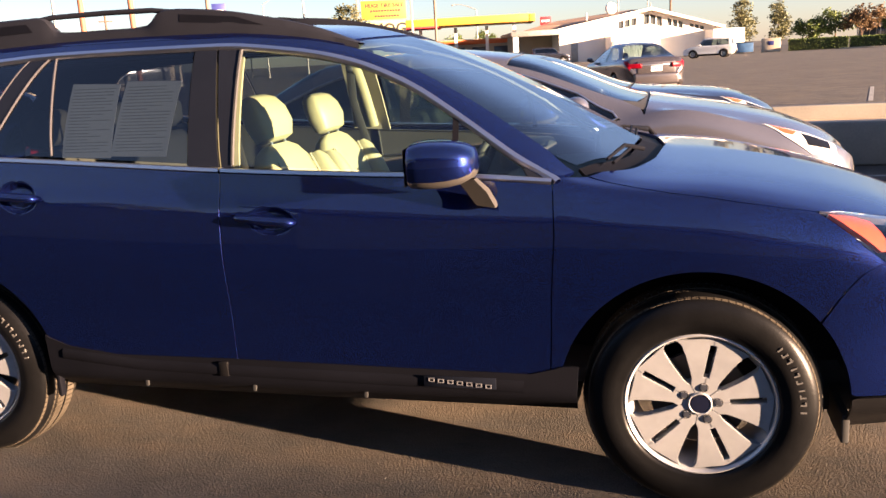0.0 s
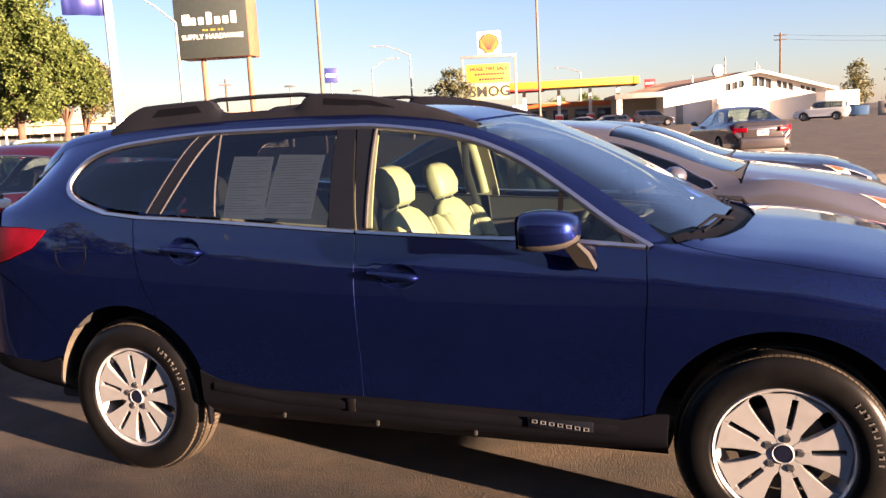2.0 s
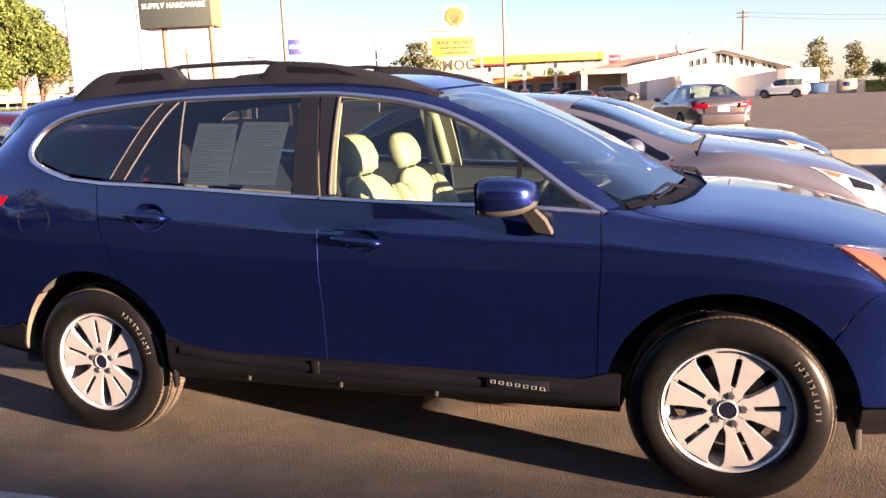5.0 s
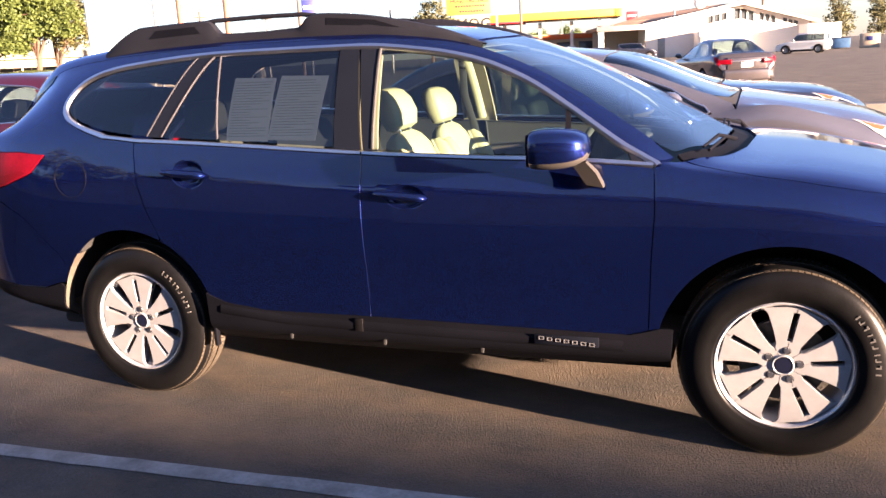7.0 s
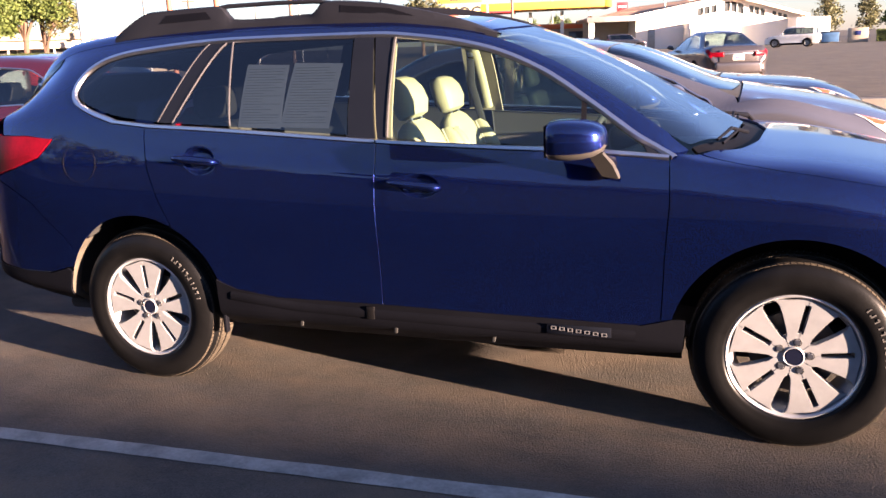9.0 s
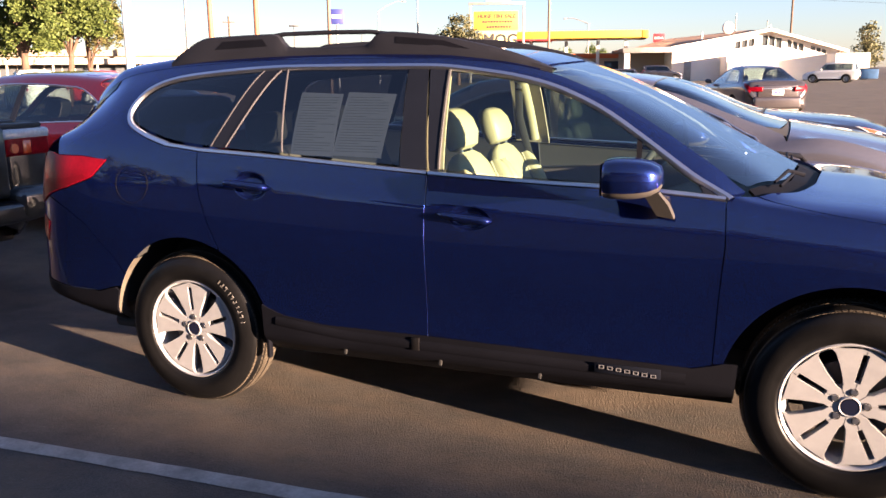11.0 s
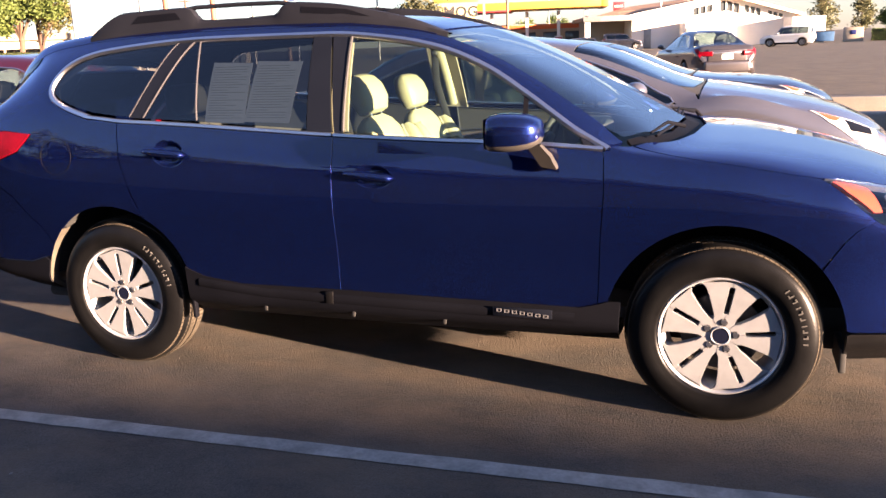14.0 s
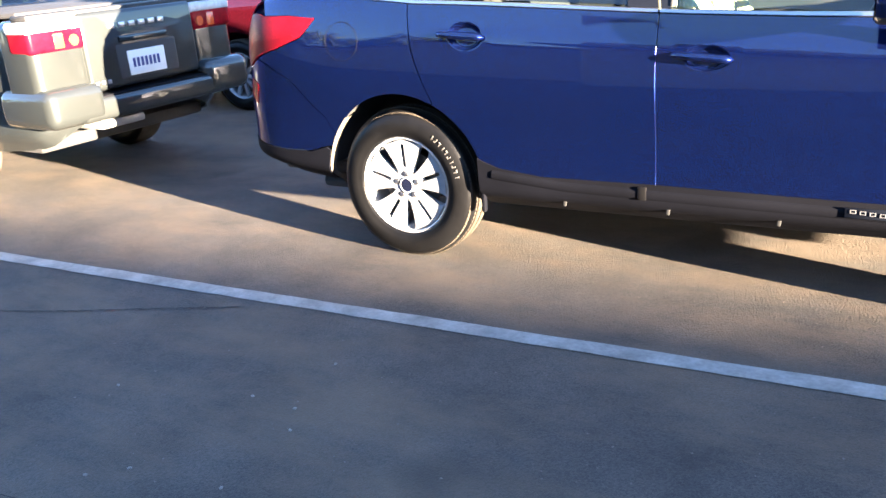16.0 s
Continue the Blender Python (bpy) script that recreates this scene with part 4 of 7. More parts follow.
name = part("name_plate", box_bm((1.868, -0.9235, 0.388), (2.112, -0.918, 0.427), 0.002), GLOSS, wagon, "black plate with raised silver marks")
bm = bmesh.new()
for k in range(7):
    x = 1.886 + k * 0.0318
    z = 0.4185 - 0.078 * (x - 1.88)
    for a, b, c, d in ((0, 0.020, 0.009, 0.011), (0, 0.020, -0.002, 0), (0.0, 0.0035, 0, 0.009), (0.0165, 0.020, 0, 0.009)):
        box_bm((x + a, -0.9262, z + c - 0.009), (x + b, -0.922, z + d - 0.009), 0, bm=bm)
part("raised_marks", bm, MARKS, name, "pale silver raised marks")


# ---- wheels
def tyre_profile(r=0.362, rim=0.228, w=0.1125):
    half = [(rim, w - 0.022), (rim + 0.006, w - 0.010), (rim + 0.014, w - 0.004), (rim + 0.022, w - 0.0035), (rim + 0.030, w + 0.001), (rim + 0.055, w + 0.003), (rim + 0.080, w - 0.003), (r - 0.036, w - 0.010), (r - 0.030, w - 0.0145),
            (r - 0.022, w - 0.022), (r - 0.013, w - 0.036), (r - 0.006, w - 0.054), (r - 0.002, 0.047), (r - 0.009, 0.045), (r - 0.009, 0.038), (r - 0.001, 0.036), (r, 0.006), (r - 0.008, 0.004)]
    return half + [(a, -o) for a, o in half[::-1]]


def prism(bm, outline, y0, y1, bevel=0.004):
    """An outline of (x, z) as a bar from y0 (front) to y1, with its front edges rounded."""
    b = bmesh.new()
    front = [b.verts.new((x, y0, z)) for x, z in outline]
    f = b.faces.new(front)
    g = bmesh.ops.extrude_face_region(b, geom=[f])
    bmesh.ops.translate(b, vec=(0, y1 - y0, 0), verts=[v for v in g["geom"] if isinstance(v, bmesh.types.BMVert)])
    bmesh.ops.recalc_face_normals(b, faces=b.faces[:])
    if bevel:
        rim = [e for e in b.edges if all(abs(v.co.y - y0) < 1e-6 for v in e.verts)]
        bmesh.ops.bevel(b, geom=rim, offset=bevel, segments=2, affect="EDGES")
    return joined(bm, b)


def wheel(parent, name="wheel", spokes="pairs", r=0.362, rim=0.228, blocks=True):
    """A wheel about the origin, outer face towards -y."""
    w = new(name)
    w.parent = parent
    v, f = lathe([(a, -o) for a, o in tyre_profile(r, rim)], 96)
    tyre = soup("tyre", v, [q[::-1] for q in f], RUBBER, w, "black tyre with white raised marks")
    if blocks:
        for a, b in ((-0.090, -0.052), (-0.044, -0.006), (0.006, 0.044), (0.052, 0.090)):
            bm = bmesh.new()
            for i in range(100):
                bq = box_bm((-0.0090, a, r - 0.030), (0.0090, b, r - (0.0035 if abs(a) > 0.046 or abs(b) > 0.046 else -0.0015)))
                for v2 in bq.verts:      # the shoulder falls away towards the sidewall
                    if abs(v2.co.y) > 0.07 and v2.co.z > r - 0.02:
                        v2.co.z -= 0.0165
                    v2.co.x += (abs(v2.co.y) - 0.07) * 0.12
                joined(bm, bq, Matrix.Rotation(radians(i * 3.6 + (2 if a > 0 else 0)), 4, "Y"))
            part("tread_block_ring", bm, TREAD, w, "dusty tread blocks")
        bm = bmesh.new()
        for i in range(10):
            a = radians(52 - i * 4.6)
            m = Matrix.Rotation(-a, 4, "Y") @ Matrix.Translation((rim + 0.068, -0.1145, 0))
            box_bm((-0.009, -0.0012, -0.0025), (0.009, 0.004, 0.0025), 0, bm=bm, m=m)
            if i % 3:
                box_bm((-0.009 if i % 2 else 0.004, -0.0012, 0.002), (-0.004 if i % 2 else 0.009, 0.004, 0.010), 0, bm=bm, m=m)
        part("sidewall_marks", bm, mat_marks, w, "pale raised marks")
    else:
        v, f = lathe([(r - 0.010, -0.098), (r + 0.0006, -0.068), (r + 0.0012, 0.0), (r + 0.0006, 0.068), (r - 0.010, 0.098)], 72)
        soup("tread_band", v, [q[::-1] for q in f], TREAD, w, "dusty tread")
    # rim barrel with a flange
    v, f = lathe([(rim + 0.004, -0.088), (rim + 0.004, -0.098), (rim - 0.001, -0.101), (rim - 0.006, -0.098), (rim - 0.011, -0.084), (rim - 0.024, -0.060), (rim - 0.030, 0.02), (rim - 0.02, 0.09), (rim, 0.1)], 96)
    soup("rim", v, f, ALLOY, w, "silver alloy rim")
    bm = bmesh.new()
    if spokes == "pairs":
        # five pairs of flat blades: a narrow slot within each pair, a wide window between pairs
        blade = ((0.036, 0.0, 36.0), (0.066, 0.0, 36.0), (0.074, 0.0, 33.0), (0.082, 0.0, 29.5), (0.0895, 0.0, 28.5), (0.090, 5.4, 28.4), (0.125, 4.3, 27.2), (0.160, 3.4, 27.0), (0.196, 2.8, 27.6), (0.1965, 0.0, 27.7), (0.203, 0.0, 28.4), (0.213, 0.0, 30.0), (rim - 0.007, 0.0, 33.0))
        for k in range(5):
            for sg in (-1, 1):
                pts = [(rad * math.cos(radians(72 * k + 90 + sg * a0)), rad * math.sin(radians(72 * k + 90 + sg * a0))) for rad, a0, a1 in blade]
                pts += [(rad * math.cos(radians(72 * k + 90 + sg * a1)), rad * math.sin(radians(72 * k + 90 + sg * a1))) for rad, a0, a1 in blade[::-1]]
                bq = bmesh.new()
                prism(bq, pts, -0.094, -0.060, 0.0016)
                for v2 in bq.verts:      # crowned between hub and rim, dipping at both
                    q = math.hypot(v2.co.x, v2.co.z) / rim
                    v2.co.y += 0.012 * (1 - q) ** 1.3 + 0.05 * max(0.0, q - 0.86) ** 1.2
                joined(bm, bq)
    else:
        n = 10 if spokes == "ten" else 5
        for k in range(n):
            h = 0.045 if n == 5 else 0.02
            joined(bm, prism(None, [(0.04, -h * 0.8), (rim - 0.014, -h), (rim - 0.014, h), (0.04, h * 0.8)], -0.088, -0.06, 0.004), Matrix.Rotation(2 * math.pi * k / n, 4, "Y"))
    part("spoke_face", bm, ALLOY, w, "silver split-spoke alloy face")
    hub = bmesh.new()
    cyl_bm(0.078, 0.070, 0.050, 0.0805, 40, bm=hub, m=Matrix.Rotation(radians(90), 4, "X"), bevel=0.004)
    hub_ob = part("hub", hub, ALLOY, w)
    v, f = lathe([(0.030, -0.080), (0.031, -0.0895), (0.0335, -0.091), (0.036, -0.0895), (0.039, -0.080)], 36)
    soup("hub_ring", v, [q[::-1] for q in f], ALLOY, hub_ob)
    cap = bmesh.new()
    cyl_bm(0.0305, 0.029, 0.073, 0.0895, 32, bm=cap, m=Matrix.Rotation(radians(90), 4, "X"), bevel=0.002)
    part("centre_cap", cap, cap_mat, w, "dark blue centre cap")
    for k in range(5):
        a = radians(72 * k + 90)
        at = Matrix.Translation((0.055 * math.cos(a), 0, 0.055 * math.sin(a)))
        v, f = lathe([(0.0115, -0.0845), (0.0125, -0.0878), (0.0140, -0.0880), (0.0160, -0.083)], 20)
        soup("lug_seat", [at @ Vector(q) for q in v], [q[::-1] for q in f], STEEL, w)
        bn = cyl_bm(0.0105, 0.0095, 0.070, 0.0905, 6, m=at @ Matrix.Rotation(radians(90), 4, "X"))
        part("lug_nut", bn, CHROME, w)
    bd = cyl_bm(0.150, 0.150, 0.01, 0.030, 48, m=Matrix.Rotation(radians(90), 4, "X"))
    part("brake_disc", bd, STEEL, w, "grey brake disc")
    return w


mat_marks = mat("tyre_marks", (0.06, 0.057, 0.054), 0.7, vary=0.2)
cap_mat = mat("cap_blue", (0.005, 0.006, 0.016), 0.25, vary=0.1, coat=0.6)
TRACK = 0.785
w0 = wheel(wagon)
w0.matrix_basis = pose(HUB_R, -TRACK, HUB_Z, 0, -2, 0)
copy_thing(w0, pose(HUB_F, -TRACK, HUB_Z, 0, 11, 0))
copy_thing(w0, pose(HUB_R, TRACK, HUB_Z, 0, 30, 180))
copy_thing(w0, pose(HUB_F, TRACK, HUB_Z, 0, 20, 180))


def wheel_wells(parent, hubs, r=0.455, w0=0.86, w1=0.52, hz=0.352):
    for hx in hubs:
        for sg in (-1, 1):
            rows = [[(hx + r * math.cos(radians(a)), sg * w, hz + r * math.sin(radians(a))) for w in (w0, w1)] for a in range(4, 177, 6)]
            v, f = ribbon(rows)
            n = len(v)
            v += [(hx, sg * w1, hz)]
            f = f + [(n, 2 * i + 1, 2 * i + 3) for i in range(len(rows) - 1)]
            soup("wheel_well_liner", v, f, UNDER, parent, "black wheel well liner")


wheel_wells(wagon, (HUB_R, HUB_F))
b = box_bm((-0.60, -0.74, 0.26), (2.36, 0.74, 0.33), 0.03)
# two low boxes added under the nose to keep sun off the ground behind
box_bm((2.36, -0.60, 0.225), (3.58, 0.60, 0.33), 0.03, bm=b)
box_bm((3.30, -0.58, 0.20), (3.46, 0.58, 0.30), 0.02, bm=b)
part("underbody", b, UNDER, wagon, "black underbody with low boxes added to block the sun")
for sg in (-1, 1):                           # small deflectors ahead of the front wheels
    y0, y1 = sorted((sg * 0.56, sg * 0.80))
    part("air_deflector", box_bm((3.165, y0, 0.212), (3.190, y1, 0.31), 0.006), UNDER, wagon, "black rubber air deflector")
# pale lip only on the rear arc where the sun strikes, its glow coloured in
for hx, a0, a1, deep in ((HUB_R, 134, 186, 0.060),):
    for lf in (False, True):
        rows = []
        for x, z in arc(hx, HUB_Z, RA - 0.001, a0, a1, 40):
            y = abs(float(WAGON.at(x, WAGON.s_at_z(x, z)[0])[0][1])) * (1 if lf else -1)
            rows.append([Vector((x, y - math.copysign(0.001, y), z)), Vector((x + (hx - x) * 0.02, y - math.copysign(deep * 0.5, y), z)), Vector((x - (hx - x) * 0.01, y - math.copysign(deep, y), z))])
        v, f = ribbon(rows)
        soup("arch_lip", v, f, DUSTY_SUNLIT, wagon, "dusty inner lip of the wheel arch, paler for the sun on it")
for lf in (False, True):
    sg = 1 if lf else -1
    y0, y1 = sorted((sg * 0.862, sg * 0.892))
    part("mud_flap", box_bm((0.400, y0, 0.262), (0.418, y1, 0.50), 0.006), BLACK, wagon, "black flap ahead of the rear wheel")
soup("exhaust_pipe", *sweep([(-0.9, 0.45, 0.27), (-0.2, 0.42, 0.25), (1.0, 0.1, 0.25), (2.4, 0.0, 0.27)], 0.032, 10), STEEL, wagon, "dull steel exhaust")


# ---- door handles, mirrors, fuel flap, roof rails, wipers
def on_shell(x, z, out=0.0, left=False, shell=WAGON):
    s = shell.s_at_z(x, z)
    p = shell.at(x, s)[0] + shell.normal(np.array([x]), np.array(s))[0] * out
    return Vector((p[0], -p[1] if left else p[1], p[2]))


def door_handle(x0, z0, x1, z1, left):
    pts, rad = [], []
    for k in range(29):
        t = k / 28
        lift = 0.030 * min(1.0, min(t * 5, (1 - t) * 9) + 0.25)
        body = 0.0155 if t < 0.24 else 0.0155 + 0.0065 * min((t - 0.24) * 9, 1.0)
        pts.append(on_shell(x0 + (x1 - x0) * t, z0 + (z1 - z0) * t, lift - 0.012, left))
        rad.append(body * min(1.0, 0.35 + 9 * t, 0.35 + (1 - t) * 12))
    h = soup("door_handle", *sweep(pts, rad, 14, 0.75), BLUE, wagon, "blue pull handle")
    soup("key_cover_gap", *sweep([on_shell(x0 + (x1 - x0) * 0.235, z0 + (z1 - z0) * 0.235 + q, 0.0205 + 0.009 * (1 - (q / 0.012) ** 2), left) for q in np.linspace(-0.012, 0.012, 7)], 0.0012, 6), BLACK, h)


for lf in (False, True):
    door_handle(1.235, 0.958, 1.455, 0.940, lf)
    door_handle(0.232, 1.043, 0.455, 1.028, lf)
    ring = [tuple(on_shell(-0.280 + 0.093 * math.cos(a), 1.016 + 0.085 * math.sin(a), 0.0002, lf)) for a in np.linspace(0, 2 * math.pi, 49)]
    if not lf:
        soup("fuel_flap_gap", *sweep(ring, 0.0014, 6), BLACK, wagon, "dark round gap of the fuel flap")


def door_mirror(left):
    s = 1 if left else -1
    v, f = [], []
    # housing: superellipse sections from the glass side forward
    secs = [(1.912, 0.90), (1.920, 0.98), (1.95, 1.02), (1.99, 1.01), (2.03, 0.95), (2.065, 0.83), (2.092, 0.62), (2.104, 0.30)]
    rows = []
    for x, k in secs:
        row = []
        for i in range(29):
            a = 2 * math.pi * i / 28
            c, q = math.cos(a), math.sin(a)
            y = math.copysign(abs(c) ** 0.55, c) * 0.108 * k
            z = math.copysign(abs(q) ** 0.6, q) * 0.068 * k
            row.append(Vector((x, s * (1.02 + y), 1.138 + z + 0.006 * (x - 1.9))))
        rows.append(row)
    v, f = ribbon(rows)
    n = len(v)
    f += [tuple(range(n - 29, n - 1))]
    m = new("door_mirror")
    m.parent = wagon
    m["label"] = "blue door mirror with black lower half"
    ring_of = lambda q: sum(math.sin(2 * math.pi * (i % 29) / 28) for i in q) / len(q)  # noqa: E731
    top = [q for q in f if len(q) > 4 or ring_of(q) >= -0.52]
    low = [q for q in f if len(q) == 4 and ring_of(q) < -0.52]
    soup("mirror_cap", v, top if left else [q[::-1] for q in top], BLUE, m)
    soup("mirror_base_shell", v, low if left else [q[::-1] for q in low], WORN_BLACK, m, "black lower shell")
    soup("mirror_glass", [(1.908, s * (1.02 + a), 1.138 + b) for a, b in ((-0.10, -0.055), (0.10, -0.055), (0.10, 0.055), (-0.10, 0.055))], [(0, 1, 2, 3)], REFLECTOR, m, "mirror glass", 0)
    soup("turn_lamp", *sweep([(2.03, s * 1.112, 1.121), (2.07, s * 1.090, 1.122), (2.094, s * 1.05, 1.123)], 0.006, 8, 0.7), TAIL_WHITE, m, "clear side indicator")
    stalk = [[Vector(p) for p in row] for row in (
        [(2.030, s * 0.99, 1.085), (2.085, s * 0.99, 1.085), (2.085, s * 0.95, 1.085), (2.030, s * 0.95, 1.085), (2.030, s * 0.99, 1.085)],
        [(2.050, s * 0.955, 1.045), (2.115, s * 0.955, 1.040), (2.115, s * 0.915, 1.045), (2.050, s * 0.915, 1.05), (2.050, s * 0.955, 1.045)],
        [(2.075, s * 0.925, 0.995), (2.135, s * 0.925, 0.985), (2.135, s * 0.88, 0.990), (2.07, s * 0.88, 1.00), (2.075, s * 0.925, 0.995)])]
    sv, sf = ribbon(stalk)
    sf += [(10, 11, 12, 13)]
    soup("mirror_stalk", sv, sf if left else [q[::-1] for q in sf], WORN_BLACK, m, "black mirror foot", 30)


door_mirror(False)
door_mirror(True)


def roof_rail(left):
    s = 1 if left else -1
    rail = new("roof_rail")
    rail.parent = wagon
    rail["label"] = "black roof rail with raised feet"
    prof = [(-0.23, 0.004), (-0.17, 0.045), (-0.07, 0.098), (-0.03, 0.106), (0.31, 0.104), (0.345, 0.096), (0.39, 0.034), (0.50, 0.026), (0.70, 0.026), (0.79, 0.036), (0.845, 0.092), (0.90, 0.098), (1.00, 0.093), (1.25, 0.062), (1.45, 0.032), (1.61, 0.004)]
    rows = []
    for x in np.linspace(-0.23, 1.61, 93):
        h = float(pchip(*zip(*prof), x))
        w = 0.572 if x < 1.2 else 0.572 - 0.02 * (x - 1.2)
        h *= 0.84
        zr = float(WAGON.at(x, WAGON.s_at_w(x, w)[0])[0][2])
        zo = float(WAGON.at(x, WAGON.s_at_w(x, w + 0.03)[0])[0][2])
        rows.append([Vector((x, s * (w + 0.034), zo - 0.012)), Vector((x, s * (w + 0.032), zo + 0.012 + 0.2 * h)), Vector((x, s * (w + 0.018), zr + h * 0.93)), Vector((x, s * (w + 0.006), zr + h)),
                     Vector((x, s * (w - 0.018), zr + h * 0.99)), Vector((x, s * (w - 0.03), zr + h * 0.8)), Vector((x, s * (w - 0.035), zr - 0.005))])
    v, f = ribbon(rows)
    soup("rail_body", v, f if left else [q[::-1] for q in f], RAIL, rail, smooth=50)
    bar = [(0.28, s * 0.565, 1.662), (0.37, s * 0.565, 1.673), (0.60, s * 0.565, 1.675), (0.80, s * 0.565, 1.672), (0.89, s * 0.565, 1.660)]
    soup("rail_bar", *sweep(bar, 0.010, 10), RAIL, rail)
    for pts in ([(0.02, 0.40), (0.30, 0.40), (0.27, 0.80), (0.06, 0.80)], [(0.93, 0.42), (1.26, 0.42), (1.15, 0.78), (0.93, 0.80)]):
        q = []
        for x, u in pts:
            h = 0.84 * float(pchip(*zip(*prof), x))
            zo = float(WAGON.at(x, WAGON.s_at_w(x, 0.602)[0])[0][2])
            zr = float(WAGON.at(x, WAGON.s_at_w(x, 0.572)[0])[0][2])
            lo, hi = Vector((x, s * 0.604, zo + 0.012 + 0.2 * h)), Vector((x, s * 0.590, zr + h * 0.93))
            q.append(lo.lerp(hi, (u - 0.2) / 0.8) + Vector((0, s * 0.0015, 0)))
        soup("rail_inset", q + [p - Vector((0, s * 0.006, 0)) for p in q], [(0, 1, 2, 3), (0, 4, 5, 1), (1, 5, 6, 2), (2, 6, 7, 3), (3, 7, 4, 0)], BLACK, rail, "dark inset", 0)


roof_rail(False)
roof_rail(True)
for y0, y1 in ((-0.30, -0.66), (0.42, 0.02)):
    pts = [Vector((2.56, y0, 1.085)), Vector((2.50, y0 * 0.6 + y1 * 0.4, 1.115)), Vector((2.455 if y1 < -0.3 else 2.50, y1, 1.095))]
    arm = soup("wiper", *sweep(pts, [0.009, 0.007, 0.005], 8), BLACK, wagon, "black wiper")
    soup("wiper_blade", *sweep([p + Vector((0.02, 0, -0.012)) for p in pts[1:]], 0.006, 6), BLACK, arm)
soup("wiper_pivot_cover", *sweep([(2.60, 0.62, 1.03), (2.56, 0.60, 1.075), (2.50, 0.56, 1.085), (2.44, 0.50, 1.10)], [0.016, 0.015, 0.011, 0.006], 8, 0.7), BLACK, wagon)
for lf in (False, True):
    soup("rear_pillar_cover", *skin(WAGON, [(-0.795, 4.55), (-0.70, 4.75), (-0.56, 5.02), (-0.55, 5.26), (-0.70, 5.27), (-0.745, 5.0), (-0.79, 4.65)], step=0.03, out=0.003, depth=0.006, left=lf), GLOSS, wagon, "gloss black cover beside the rear window")
# red marker low on the rear bumper
soup("rear_reflector", *skin(WAGON, WAGON.side([(-0.90, 0.70), (-0.87, 0.80), (-0.93, 0.83), (-0.96, 0.74)]), step=0.02, out=0.004), TAIL_RED, wagon, "red reflector")
part("tailgate_inner", box_bm((-0.985, -0.55, 0.42), (-0.90, 0.55, 1.0), 0.04, 3), BLUE, wagon)
part("rear_bumper_middle", box_bm((-1.112, -0.33, 0.50), (-0.98, 0.33, 0.74), 0.05, 3), BLUE, wagon)
# rear glass of the tailgate
soup("rear_window", *both(WAGON, [(-0.97, 7.0), (-0.855, 7.0), (-0.82, 6.0), (-0.775, 5.5), (-0.85, 5.2), (-0.94, 5.4), (-0.965, 6.2)], step=0.03, out=0.006), PRIVACY, wagon, "dark tinted glass")


# ---- the cabin
def cushion(lo, hi, r, m=None, bm=None):
    b = box_bm(lo, hi, r, 3)
    return joined(bm, b, m)


def pad(rows, n=28, e=0.55):
    """A stuffed form: rows of (z, half width, front x, back x), rounded in plan and closed at both ends."""
    verts, faces = [], []
    for z, w, xf, xb in rows:
        for i in range(n):
            a = 2 * math.pi * i / n
            c, q = math.cos(a), math.sin(a)
            verts.append(Vector(((xf + xb) / 2 + math.copysign(abs(c) ** e, c) * (xf - xb) / 2, math.copysign(abs(q) ** e, q) * w, z)))
    for k in range(len(rows) - 1):
        faces += [(k * n + i, k * n + (i + 1) % n, (k + 1) * n + (i + 1) % n, (k + 1) * n + i) for i in range(n)]
    faces += [tuple(range(n))[::-1], tuple((len(rows) - 1) * n + i for i in range(n))]
    return verts, faces


